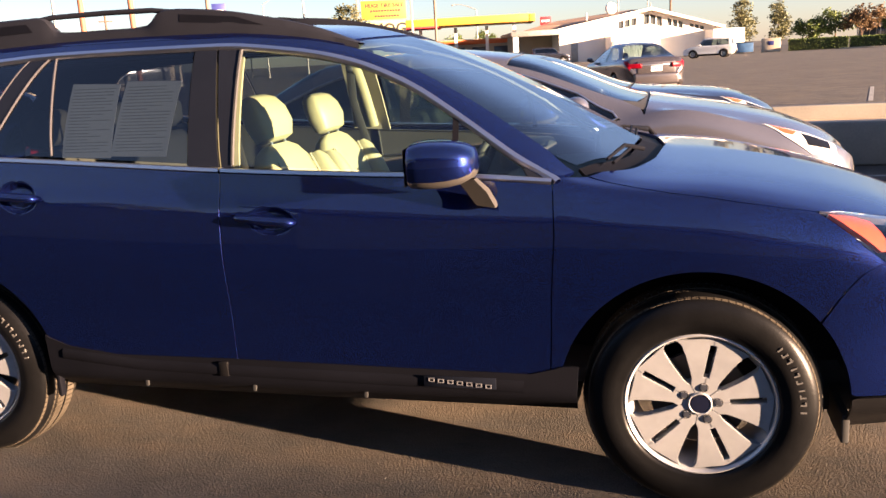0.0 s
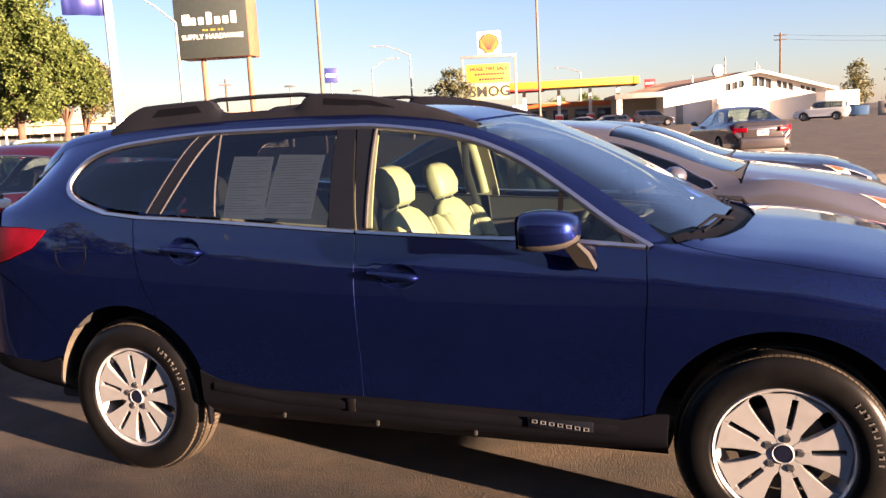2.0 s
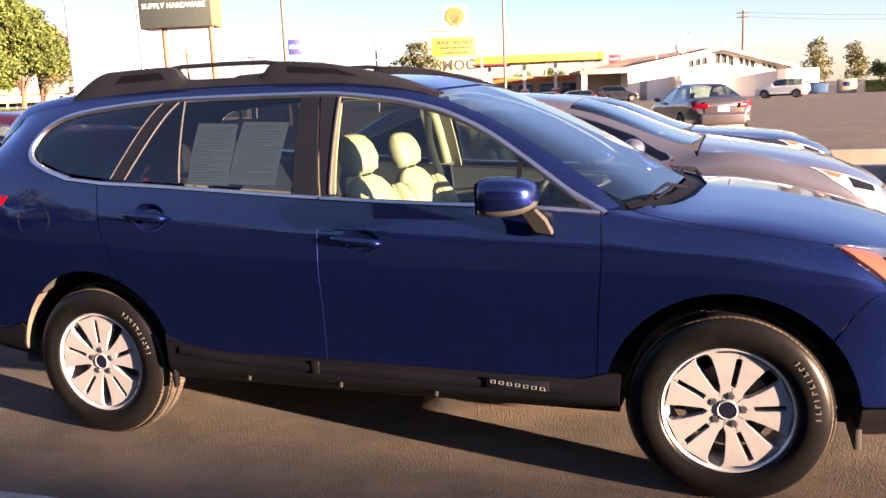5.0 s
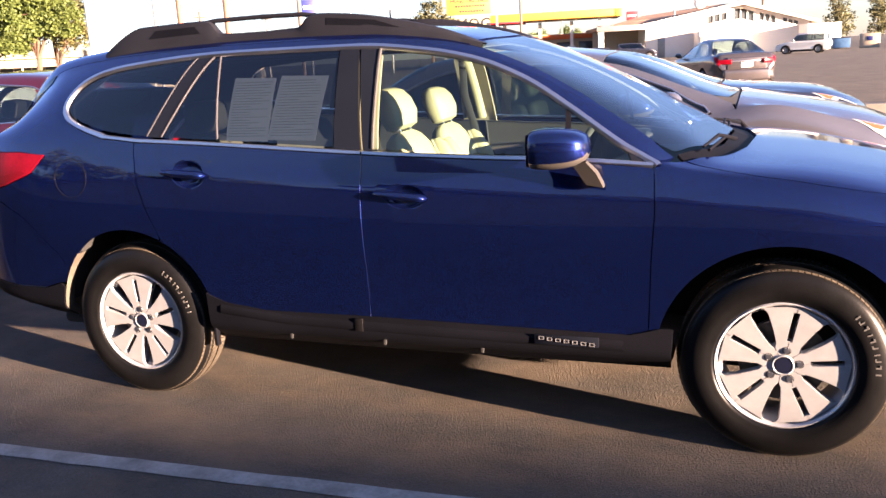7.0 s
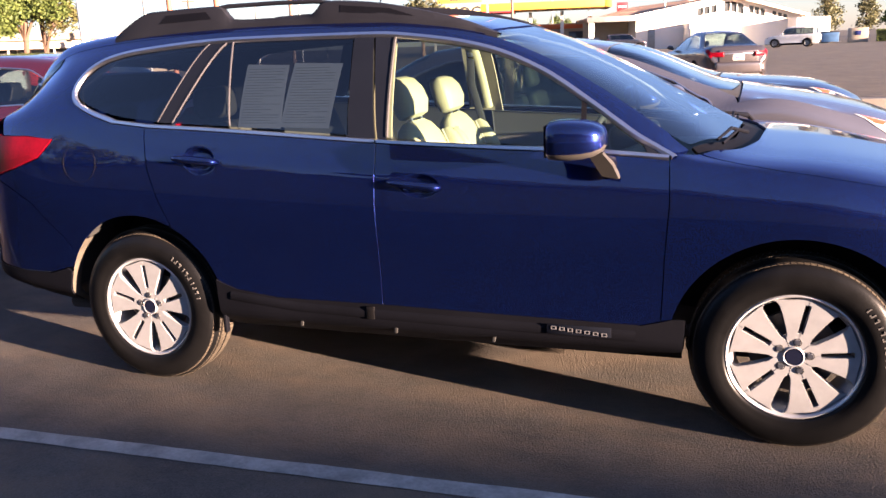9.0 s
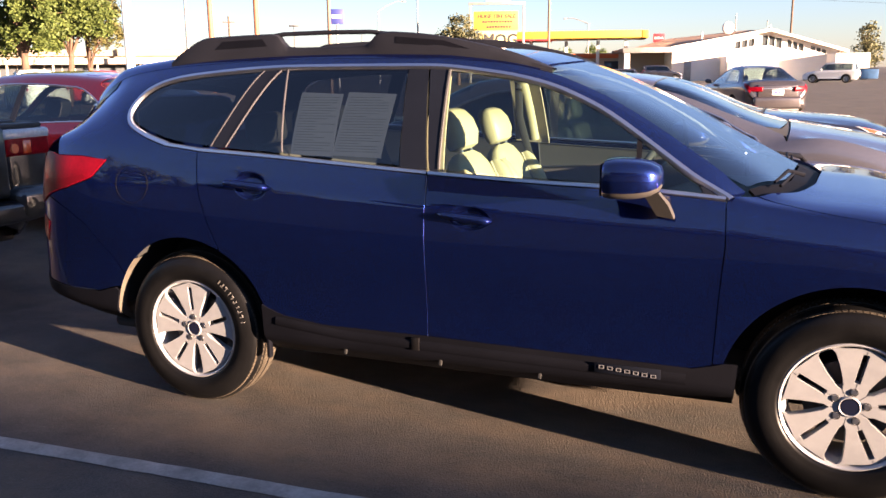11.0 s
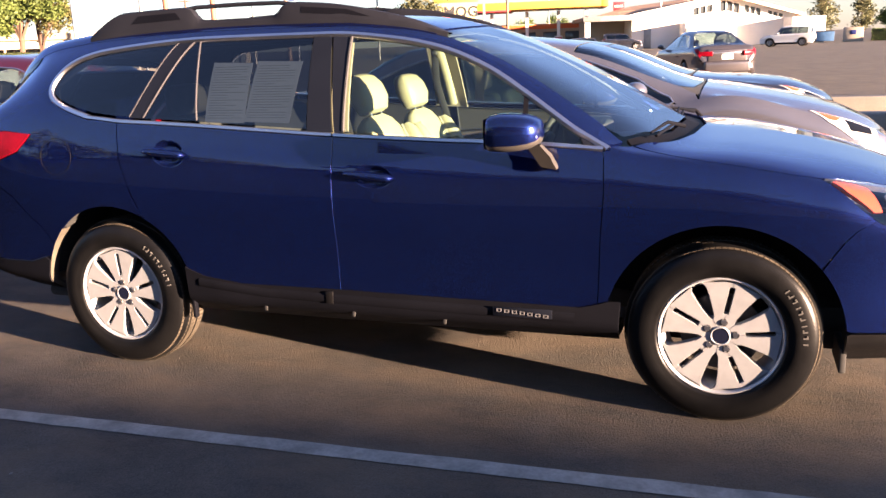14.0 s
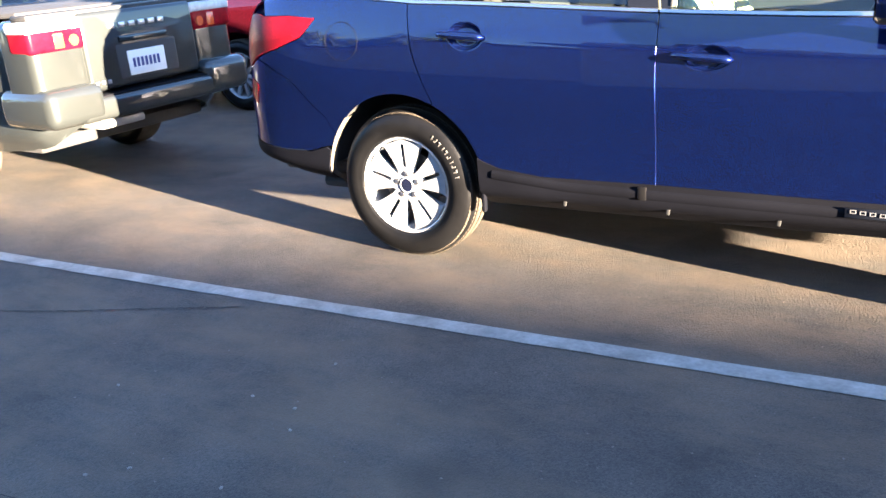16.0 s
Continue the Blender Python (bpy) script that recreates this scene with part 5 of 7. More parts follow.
def seat(parent, x, y, zs=0.0, rest=0.0):
    s = new("seat")
    s.parent = parent
    s["label"] = "ivory leather front seat"
    base = Matrix.Translation((x, y, 0.62 + zs))
    part("seat_cushion", cushion((-0.02, -0.25, -0.12), (0.50, 0.25, 0.04), 0.05, base), IVORY, s)
    lean = base @ Matrix.Rotation(radians(-20), 4, "Y")
    back = [(0.0, 0.17, 0.00, -0.10), (0.02, 0.205, 0.02, -0.12), (0.15, 0.225, 0.03, -0.13), (0.30, 0.235, 0.025, -0.125), (0.42, 0.225, 0.015, -0.115), (0.50, 0.195, 0.005, -0.105), (0.55, 0.155, -0.01, -0.09), (0.575, 0.10, -0.025, -0.07)]
    v, f = pad(back)
    soup("seat_back", [lean @ q for q in v], f, IVORY, s)
    for sg in (-1, 1):                       # side bolsters with a seam line towards the middle
        v, f = pad([(0.02, 0.03, 0.04, -0.08), (0.05, 0.045, 0.065, -0.10), (0.22, 0.050, 0.085, -0.10), (0.38, 0.046, 0.07, -0.09), (0.47, 0.034, 0.045, -0.08), (0.50, 0.016, 0.02, -0.06)], 18, 0.7)
        soup("side_bolster", [lean @ (Matrix.Rotation(radians(-sg * 2), 4, "X") @ q + Vector((0, sg * 0.205, 0))) for q in v], f, IVORY, s)
        soup("seat_seam", *sweep([lean @ Vector((0.030 - 0.02 * t * t, sg * (0.150 + 0.01 * math.sin(3 * t)), 0.04 + 0.46 * t)) for t in np.linspace(0, 1, 10)], 0.004, 6), TRIM, s)
    hd = lean @ Matrix.Translation((-0.03, 0, 0.672 + rest))
    v, f = pad([(-0.085, 0.085, 0.01, -0.035), (-0.075, 0.115, 0.035, -0.05), (-0.02, 0.135, 0.055, -0.06), (0.04, 0.132, 0.050, -0.06), (0.085, 0.112, 0.030, -0.055), (0.105, 0.075, 0.005, -0.045)])
    soup("head_rest", [hd @ q for q in v], f, IVORY, s)
    for sg in (-1, 1):
        part("head_rest_post", cyl_bm(0.006, 0.006, -0.16, -0.05, 8, m=hd @ Matrix.Translation((0, sg * 0.06, 0))), CHROME, s)


seat(wagon, 1.39, -0.37)
seat(wagon, 1.32, 0.38, -0.03)
bm = cushion((0.42, -0.66, 0.52), (0.95, 0.66, 0.66), 0.05)
cushion((-0.07, -0.66, 0.0), (0.06, 0.66, 0.60), 0.06, Matrix.Translation((0.42, 0, 0.60)) @ Matrix.Rotation(radians(-22), 4, "Y"), bm)
part("rear_bench", bm, CABIN, wagon, "dark rear bench seat")
for y in (-0.42, 0.0, 0.42):
    part("rear_head_rest", cushion((0.10, y - 0.13, 1.17), (0.21, y + 0.13, 1.32), 0.045), CABIN, wagon)
part("cabin_floor", box_bm((-0.85, -0.72, 0.34), (2.45, 0.72, 0.40), 0.02), CARPET, wagon, "dark carpet floor")
part("centre_console", cushion((1.25, -0.11, 0.40), (2.15, 0.11, 0.78), 0.04), CABIN, wagon)
dash = [[Vector((x, y, z - 0.06 * (y / 0.75) ** 4)) for y in np.linspace(-0.78, 0.78, 17)] for x, z in ((1.98, 0.45), (1.95, 0.66), (1.93, 0.82), (1.98, 0.94), (2.10, 0.985), (2.35, 0.99), (2.52, 0.985))]
v, f = ribbon(dash)
soup("dashboard", v, f, CABIN, wagon, "black dashboard")
part("instrument_hood", cushion((1.93, 0.20, 0.93), (2.15, 0.56, 1.06), 0.04), CABIN, wagon)
tilt = Matrix.Translation((1.80, 0.38, 0.92)) @ Matrix.Rotation(radians(-65), 4, "Y")
v, f = [], []
ringp = [tilt @ Vector((0.185 * math.cos(a), 0.185 * math.sin(a), 0)) for a in np.linspace(0, 2 * math.pi, 41)]
sw = soup("steering_wheel", *sweep(ringp, 0.017, 10), CABIN, wagon, "black steering wheel")
bm = cushion((-0.07, -0.07, -0.03), (0.07, 0.07, 0.02), 0.02, tilt)
for a in (90, -90, 180):
    cushion((0.03, -0.02, -0.012), (0.18, 0.02, 0.008), 0.006, tilt @ Matrix.Rotation(radians(a), 4, "Z"), bm)
part("steering_hub", bm, CABIN, sw)
for lf in (False, True):
    soup("door_card", *skin(WAGON, L["front_door"], out=-0.07, depth=0.01, left=lf), GREY_TRIM, wagon, "grey inner door panel")
    soup("door_card", *skin(WAGON, L["rear_door"], out=-0.07, depth=0.01, left=lf), CABIN, wagon, "dark inner door panel")
    soup("arm_rest", *sweep(along(WAGON, WAGON.side([(1.35, 0.82), (2.0, 0.80)]), 12, -0.10, lf), 0.045, 10), CABIN, wagon)
    bp = [(1.03, 3.5), (1.045, 5.1), (1.20, 5.1), (1.25, 3.5)]
    soup("pillar_lining", *skin(WAGON, bp, out=-0.035, depth=0.01, left=lf), TRIM, wagon, "cream pillar lining")
    ap = [(1.30, 5.05), (1.6, 4.97), (2.0, 4.85), (2.24, 4.5), (2.3, 4.7), (2.1, 5.15), (1.7, 5.3), (1.3, 5.3)]
    soup("pillar_lining", *skin(WAGON, ap, out=-0.03, depth=0.01, left=lf), TRIM, wagon, "cream pillar lining")
    qp = [(-0.75, 3.2), (-0.75, 5.2), (1.0, 5.2), (1.0, 4.98), (0.1, 4.95), (-0.2, 4.9), (-0.36, 4.5), (-0.3, 4.2), (0.05, 3.98), (0.05, 3.2)]
    soup("cargo_lining", *skin(WAGON, qp, out=-0.04, depth=0.01, left=lf), CABIN, wagon, "dark cargo lining")
    sg = 1 if lf else -1
    soup("seat_belt", *sweep([(1.10, sg * 0.655, 1.43), (1.11, sg * 0.64, 1.25), (1.18, sg * 0.66, 0.98), (1.22, sg * 0.68, 0.75)], 0.022, 8, 0.12), CABIN, wagon, "dark seat belt")
    part("belt_anchor", cushion((1.085, sg * 0.645 - 0.02, 1.40), (1.125, sg * 0.645 + 0.02, 1.46), 0.012), CABIN, wagon)
for lf in (False, True):
    soup("pillar_cover", *sweep(along(WAGON, [(1.148, 4.06), (1.135, 4.4), (1.105, 5.0), (1.10, 5.15)], 16, -0.075, lf), [0.042] * 13 + [0.04, 0.037, 0.033], 14, 0.6), IVORY, wagon, "rounded cream pillar cover")
    soup("door_jamb", *moulding(WAGON, WAGON.side([(2.290, 0.462), (2.2965, 0.70), (2.3095, 0.90), (2.304, 1.03)]), 0.036, out=-0.014, thick=0.004, n=30, left=lf), BLACK, wagon, "black door jamb")
    soup("door_jamb", *moulding(WAGON, WAGON.side([(1.189, 0.462), (1.1875, 0.65), (1.1805, 0.95), (1.1805, 1.09)]), 0.036, out=-0.014, thick=0.004, n=30, left=lf), BLACK, wagon, "black door jamb")
# its grey carries the shade under the roof
soup("headliner", *both(WAGON, [(-0.70, 5.2), (1.2, 5.2), (1.52, 5.4), (1.56, 7.0), (-0.74, 7.0)], out=-0.05, depth=0.005), HEADLINER, wagon, "grey cloth headliner")
# two printed notices inside the rear door window
for x0, x1, sh in ((0.550, 0.750, 0.002), (0.775, 0.995, 0.028)):
    q = WAGON.side([(x0 - sh, 1.172), (x1 - sh, 1.166), (x1, 1.42), (x0, 1.428)])
    notice = soup("window_notice", *skin(WAGON, q, step=0.03, out=-0.012, depth=0.001), PAPER, wagon, "white printed notice sheet")
    rnd = random.Random(int(x0 * 100))
    rows = []
    for k in range(21):
        t = 0.07 + k * 0.043
        z = 1.424 - t * 0.252
        a, b = 0.06, rnd.choice((0.93, 0.9, 0.75, 0.5, 0.93))
        shx = sh * t
        line = WAGON.side([(x0 - shx + a * (x1 - x0), z), (x0 - shx + b * (x1 - x0), z - 0.001)])
        pts = along(WAGON, line, 6, -0.0112)
        rows.append(ribbon([[q + Vector((0, -0.0007, 0.0014)) for q in pts], [q + Vector((0, 0.0007, -0.0014)) for q in pts]]))
    soup("printed_lines", *mirrored_union(rows), INK, notice, smooth=0)


# ---------------------------------------------------------------- the other cars
def plan_of(rear, front, half):
    n = [(0.0, 0.30), (0.03, 0.60), (0.10, 0.80), (0.24, 0.90), (0.5, 0.955), (1.0, 0.99)]
    a = [(rear + d, half * k) for d, k in ((0.0, 0.55), (0.02, 0.76), (0.08, 0.89), (0.2, 0.94), (0.5, 0.97), (1.0, 0.99))]
    b = [(front - d * 1.15, half * k) for d, k in n[::-1]]
    return a + [((rear + front) / 2, half)] + b


def car_shell(rear, front, half, cowl, top_f, roof, top_r, deck_x, deck, hood, nose, belt, roof_w=0.62, sill=0.22):
    """A body from its main side-view points."""
    P = plan_of(rear, front, half)
    mid = (top_f + top_r) / 2
    zone = lambda a: [(x, max(w - a, 0.05)) for x, w in P]  # noqa: E731
    end = 0.60
    bl = lambda d: [(rear, end - 0.02 + d), (rear + 0.05, deck - 0.22 + d), (rear + 0.18, deck - 0.10 + d), (deck_x, belt + 0.035 + d), (mid, belt + d), (cowl - 0.25, belt - 0.03 + d), (cowl + 0.2, hood - 0.045 + d), (front - 0.55, nose + 0.10 + d), (front - 0.25, nose + d), (front - 0.08, nose - 0.09 + d), (front, end - 0.03 + d)]  # noqa: E731
    topc = [(rear, end + 0.02), (rear + 0.05, deck - 0.12), (rear + 0.14, deck), (deck_x, deck + 0.02), (top_r, roof - 0.05), (mid, roof), (top_f, roof - 0.06), (cowl, hood + 0.02), (cowl + 0.12, hood), (front - 0.55, nose + 0.17), (front - 0.25, nose + 0.07), (front - 0.08, nose - 0.04), (front, end + 0.02)]
    def lower(d, e):  # roof edge heights: lower than the middle, and nearer to it over hood and deck
        out = []
        for x, z in topc:
            k = 1.0 if top_r - 0.1 <= x <= top_f + 0.1 else 0.45
            out.append((x, z - d * k - (e if deck_x < x < cowl else 0)))
        return out
    return Shell([zone(0.10), zone(0.015), zone(0.028), zone(0.0), zone(0.055),
                  [(rear, half * 0.45), (rear + 0.05, half * 0.70), (rear + 0.2, half * 0.79), (deck_x, half * 0.80), (top_r, roof_w), (mid, roof_w + 0.03), (top_f, roof_w), (cowl, half * 0.83), (front - 0.6, half * 0.80), (front - 0.25, half * 0.62), (front - 0.06, half * 0.4), (front, 0.1)],
                  [(rear, half * 0.3), (rear + 0.2, half * 0.55), (top_r, roof_w * 0.8), (top_f, roof_w * 0.8), (cowl, half * 0.6), (front - 0.6, half * 0.55), (front - 0.1, half * 0.3), (front, 0.05)],
                  [(rear, 0.0), (front, 0.0)]],
                 [[(rear, 0.50), (rear + 0.08, 0.36), (rear + 0.3, sill + 0.05), (0.4, sill), (2.3, sill), (front - 0.3, sill + 0.03), (front - 0.06, 0.32), (front, 0.48)],
                  [(rear, 0.52), (rear + 0.08, 0.44), (rear + 0.3, sill + 0.17), (front - 0.3, sill + 0.15), (front - 0.06, 0.42), (front, 0.51)],
                  [(rear, 0.54), (rear + 0.08, 0.55), (0.4, 0.58), (front - 0.3, 0.54), (front, 0.53)],
                  bl(-0.13), bl(0.0), lower(0.085, 0.015), lower(0.022, 0.005), topc])


def arch_loop(shell, rear, front, wb, ra, hz, top=4.0):
    """The outline of a body side with its two wheel arches."""
    low = [(rear + 0.004, 0.02), (rear + 0.2, 0.0)]
    a = shell.side(arc(0.0, hz, ra, 196, -16, 26))
    b = shell.side(arc(wb, hz, ra, 196, -16, 26))
    return low + a + [(wb * 0.35, 0.0), (wb * 0.65, 0.0)] + b + [(front - 0.2, 0.0), (front - 0.004, 0.02), (front - 0.004, top), (cowl_of(shell), top), (wb * 0.5, top), (0.0, top), (rear + 0.004, top)]


def cowl_of(shell):
    return shell.cowl


def plain_car(name, label, m, body, cabin, paint_m, rear=-0.95, front=3.6, half=0.88, wb=2.66, cowl=2.45, top_f=1.45, roof=1.47, top_r=0.1, deck_x=-0.55, deck=1.08, hood=0.98, nose=0.72, belt=0.99, roof_w=0.60,
              glass_m=None, wheel_kind="ten", tail="sedan", group="", r=0.33, sill=0.2, category="car", seats=IVORY, cladding=None):
    """A car with body, roof, windows, lamps and wheels of its own."""
    deck_x = max(deck_x, rear + 0.24)
    sh = car_shell(rear, front, half, cowl, top_f, roof, top_r, deck_x, deck, hood, nose, belt, roof_w, sill)
    sh.cowl = cowl
    gl = glass_m or DARK_GLASS
    car = thing(name, label, category, m, group)
    ra, hz = r + 0.07, r
    loop = arch_loop(sh, rear, front, wb, ra, hz)
    st = 0.06
    gf, gr = cowl - 0.28, deck_x + 0.28              # ends of the side windows along the belt
    tf, tr = top_f - 0.02, top_r + 0.02
    gw = cowl - 0.12                                 # foot of the windscreen pillar
    for lf in (False, True):
        soup("body_side", *skin(sh, loop, step=st, left=lf), paint_m, car)
        pill = [(deck_x - 0.02, 4.0), (deck_x + 0.1, 4.9), (top_r - 0.05, 5.28), (top_f, 5.28), (cowl - 0.12, 5.2), (cowl, 4.7), (cowl + 0.02, 4.0), (gw, 4.0), (gw - 0.04, 4.36), (gw - 0.26, 4.76), (tf + 0.08, 4.90), (tr + 0.1, 4.86), (gr + 0.04, 4.4), (gr, 4.0)]
        soup("window_frame", *skin(sh, pill, step=st, left=lf), paint_m, car)
        mid = (tf + tr) / 2
        w1 = [(gr + 0.02, 4.03), (gr + 0.06, 4.4), (tr + 0.12, 4.84), (mid - 0.06, 4.84), (mid - 0.03, 4.03)]
        w2 = [(mid + 0.03, 4.03), (mid, 4.84), (tf + 0.06, 4.88), (gw - 0.28, 4.74), (gw - 0.06, 4.34), (gw - 0.03, 4.03)]
        soup("side_window", *skin(sh, w1, step=st, out=-0.004, depth=0.005, left=lf), gl, car, "tinted side window")
        soup("side_window", *skin(sh, w2, step=st, out=-0.004, depth=0.005, left=lf), gl, car, "tinted side window")
        soup("door_pillar", *skin(sh, [(mid - 0.035, 4.0), (mid - 0.065, 4.87), (mid + 0.005, 4.87), (mid + 0.035, 4.0)], step=st, left=lf), GLOSS, car)
        trimline = [(gr, 4.02), (mid, 4.0), (gw - 0.01, 4.02), (gw - 0.05, 4.37), (gw - 0.27, 4.77), (tf + 0.07, 4.91), (mid, 4.88), (tr + 0.11, 4.87), (gr + 0.05, 4.41), (gr, 4.02)]
        soup("window_moulding", *moulding(sh, trimline, 0.016, n=90, left=lf), CHROME, car, "bright moulding")
        for gx in (mid + 0.02, gr - 0.02 if gr > ra + 0.1 else gr + 0.12, gf + 0.14):
            soup("door_gap", *moulding(sh, [(gx, 1.1), (gx + 0.01, 2.5), (gx, 3.98)], 0.006, out=0.0, thick=0.0008, n=16, left=lf), CABIN, car)
        sl = sh.s_at_z(front - 0.4, nose + 0.02)[0]
        hl = [(front - 0.62, sl + 0.75), (front - 0.36, sl + 0.85), (front - 0.20, sl + 0.7), (front - 0.19, sl - 0.05), (front - 0.34, sl - 0.35), (front - 0.5, sl + 0.1)]
        lampo = soup("head_lamp", *skin(sh, hl, step=0.04, out=0.004, left=lf), TAIL_WHITE, car, "clear head lamp")
        soup("lamp_mask", *skin(sh, [(front - 0.40, sl + 0.6), (front - 0.24, sl + 0.55), (front - 0.23, sl + 0.1), (front - 0.36, sl - 0.05)], step=0.04, out=0.0065, depth=0.004, left=lf), GLOSS, lampo)
        soup("turn_signal", *skin(sh, [(front - 0.58, sl + 0.68), (front - 0.42, sl + 0.7), (front - 0.45, sl + 0.25), (front - 0.5, sl + 0.25)], step=0.04, out=0.0065, depth=0.004, left=lf), AMBER, lampo)
        sgn = 1 if lf else -1
        mb = ball_bm((0.16, 0.2, 0.13), 8, m=Matrix.Translation((gf - 0.10, sgn * (half + 0.08), belt + 0.08)))
        box_bm((gf - 0.13, sgn * (half + 0.02) - 0.06, belt), (gf - 0.05, sgn * (half + 0.02) + 0.06, belt + 0.06), 0.01, bm=mb)
        part("door_mirror", mb, paint_m, car)
        for hx in (mid - 0.28, mid + 0.32):
            hp = [on_shell(hx + 0.1 * t, belt - 0.11, 0.024 * (1 - (2 * t - 1) ** 4) - 0.004, lf, sh) for t in np.linspace(-1, 1, 9)]
            soup("door_handle", *sweep(hp, 0.013, 8, 0.7), paint_m, car)
        if cladding:
            soup("sill_cladding", *skin(sh, [(0.42, 0.0), (wb - 0.42, 0.0), (wb - 0.42, 1.1), (0.42, 1.1)], step=st, out=0.006, left=lf), cladding, car)

    def mirrored(nm, lp, material, **kw):
        v, f = both(sh, lp, **kw)
        bm = bmesh.new()
        bv = [bm.verts.new(p) for p in v]
        for q in f:
            bm.faces.new([bv[i] for i in q])
        bmesh.ops.remove_doubles(bm, verts=bm.verts[:], dist=0.0006)
        bmesh.ops.delete(bm, geom=[q for q in bm.faces if all(abs(u.co.y) < 0.0008 for u in q.verts)], context="FACES")
        return part(nm, bm, material, car)

    mirrored("hood", [(cowl + 0.03, 4.0), (front - 0.004, 4.0), (front - 0.004, 7.0), (cowl + 0.06, 7.0)], paint_m, step=st)
    mirrored("roof", [(top_r - 0.06, 5.28), (top_f + 0.01, 5.28), (top_f + 0.03, 7.0), (top_r - 0.04, 7.0)], paint_m, step=st)
    mirrored("windscreen", [(top_f + 0.02, 5.3), (cowl - 0.13, 5.24), (cowl - 0.02, 5.6), (cowl + 0.04, 7.0), (top_f + 0.04, 7.0)], SHIELD, step=st, out=-0.004, depth=0.005)
    mirrored("cowl", [(cowl - 0.12, 5.2), (cowl + 0.02, 4.6), (cowl + 0.03, 4.0), (cowl + 0.05, 7.0), (cowl + 0.045, 7.0), (cowl - 0.01, 5.6)], CABIN, step=st, out=-0.004)
    if deck_x - rear > 0.12:
        mirrored("rear_deck", [(rear + 0.004, 4.0), (deck_x - 0.03, 4.0), (deck_x - 0.02, 7.0), (rear + 0.004, 7.0)], paint_m, step=st)
    mirrored("rear_window", [(deck_x - 0.01, 5.3), (deck_x + 0.1, 5.1), (top_r - 0.07, 5.3), (top_r - 0.05, 7.0), (deck_x + 0.0, 7.0)], gl, step=st, out=-0.004, depth=0.005)
    part("underbody", box_bm((rear + 0.2, -half + 0.14, sill + 0.03), (front - 0.2, half - 0.14, sill + 0.12), 0.02), UNDER, car)
    wheel_wells(car, (0.0, wb), r + 0.085, half - 0.05, half - 0.36, r)
    # cabin: floor box, dash and seats
    part("cabin_floor", box_bm((deck_x + 0.2, -half + 0.12, sill + 0.13), (cowl - 0.1, half - 0.12, sill + 0.2), 0.01), CARPET, car)
    part("dashboard", cushion((cowl - 0.5, -half + 0.14, 0.6), (cowl + 0.0, half - 0.14, hood - 0.03), 0.06), CABIN, car)
    for y in (-0.36, 0.36):
        s = new("seat")
        s.parent = car
        xm = (top_f + top_r) / 2 + 0.05
        bm = cushion((xm, y - 0.23, 0.42), (xm + 0.5, y + 0.23, 0.58), 0.05)
        part("seat_cushion", bm, seats, s)
        lean = Matrix.Translation((xm + 0.08, y, 0.52)) @ Matrix.Rotation(radians(-18), 4, "Y")
        part("seat_back", cushion((-0.1, -0.23, 0.0), (0.02, 0.23, 0.58), 0.05, lean), seats, s)
        part("head_rest", cushion((-0.09, -0.13, 0.62), (0.02, 0.13, 0.80), 0.045, lean), seats, s)
    part("rear_bench", cushion((gr + 0.12, -half + 0.2, 0.4), (gr + 0.35, half - 0.2, belt + 0.06), 0.06), seats, car)
    # lamps at the back
    zt = deck - 0.12
    for lf in (False, True):
        a = sh.s_at_z(rear + 0.12, zt - 0.05)[0]
        if tail == "sedan":
            tl = [(rear + 0.04, a - 0.35), (rear + 0.04, a + 0.55), (rear + 0.16, a + 0.55), (rear + 0.34, a + 0.42), (rear + 0.20, a - 0.25)]
            soup("tail_lamp", *skin(sh, tl, step=0.03, out=0.005, left=lf), TAIL_RED, car, "red tail lamp")
    # wheels
    wh = wheel(car, spokes=wheel_kind, r=r, rim=r * 0.64, blocks=False)
    tw = half - 0.125
    wh.matrix_basis = pose(0, -tw, hz, 0, 11, 0)
    copy_thing(wh, pose(wb, -tw, hz, 0, 47, 0))
    copy_thing(wh, pose(0, tw, hz, 0, 5, 180))
    copy_thing(wh, pose(wb, tw, hz, 0, 70, 180))
    return car, sh


HERE = "cars parked in the lot"
# next to the wagon: a brownish grey sedan heading the same way, then a dark one with a bonnet scoop
grey, _ = plain_car("car", "lavender grey metallic sedan parked beside the blue wagon", pose(-0.02, 2.78, 0, 0, 0, 0.6), "sedan", "sedan", GREY, rear=-1.1, front=3.84, half=0.90, wb=2.75, cowl=2.50, top_f=1.62, roof=1.50, top_r=0.35, deck_x=-0.45, deck=1.10, hood=1.10, nose=0.81, belt=1.02, roof_w=0.60, group=HERE, r=0.33, seats=CABIN)
dark, dsh = plain_car("car", "dark navy sedan with a long bonnet parked in the row", pose(-0.15, 5.65, 0, 0, 0, 0), "sedan", "sedan", NAVY, rear=-0.95, front=3.90, half=0.88, wb=2.65, cowl=2.42, top_f=1.55, roof=1.46, top_r=0.3, deck_x=-0.45, deck=1.08, hood=1.06, nose=0.82, belt=0.98, roof_w=0.58, group=HERE, r=0.33, seats=CABIN)
# facing row behind: a dark red sedan and a silver pickup, tails towards the wagon
red, _ = plain_car("car", "dark red sedan parked tail first behind the row", pose(-3.70, 2.95, 0, 0, 0, 180), "sedan", "sedan", RED, rear=-1.2, front=3.75, half=0.90, wb=2.75, cowl=2.40, top_f=1.48, roof=1.55, top_r=-0.15, deck_x=-0.80, deck=1.15, hood=1.02, nose=0.76, belt=1.06, roof_w=0.60, group=HERE, seats=CABIN, glass_m=DARK_GLASS, r=0.34)
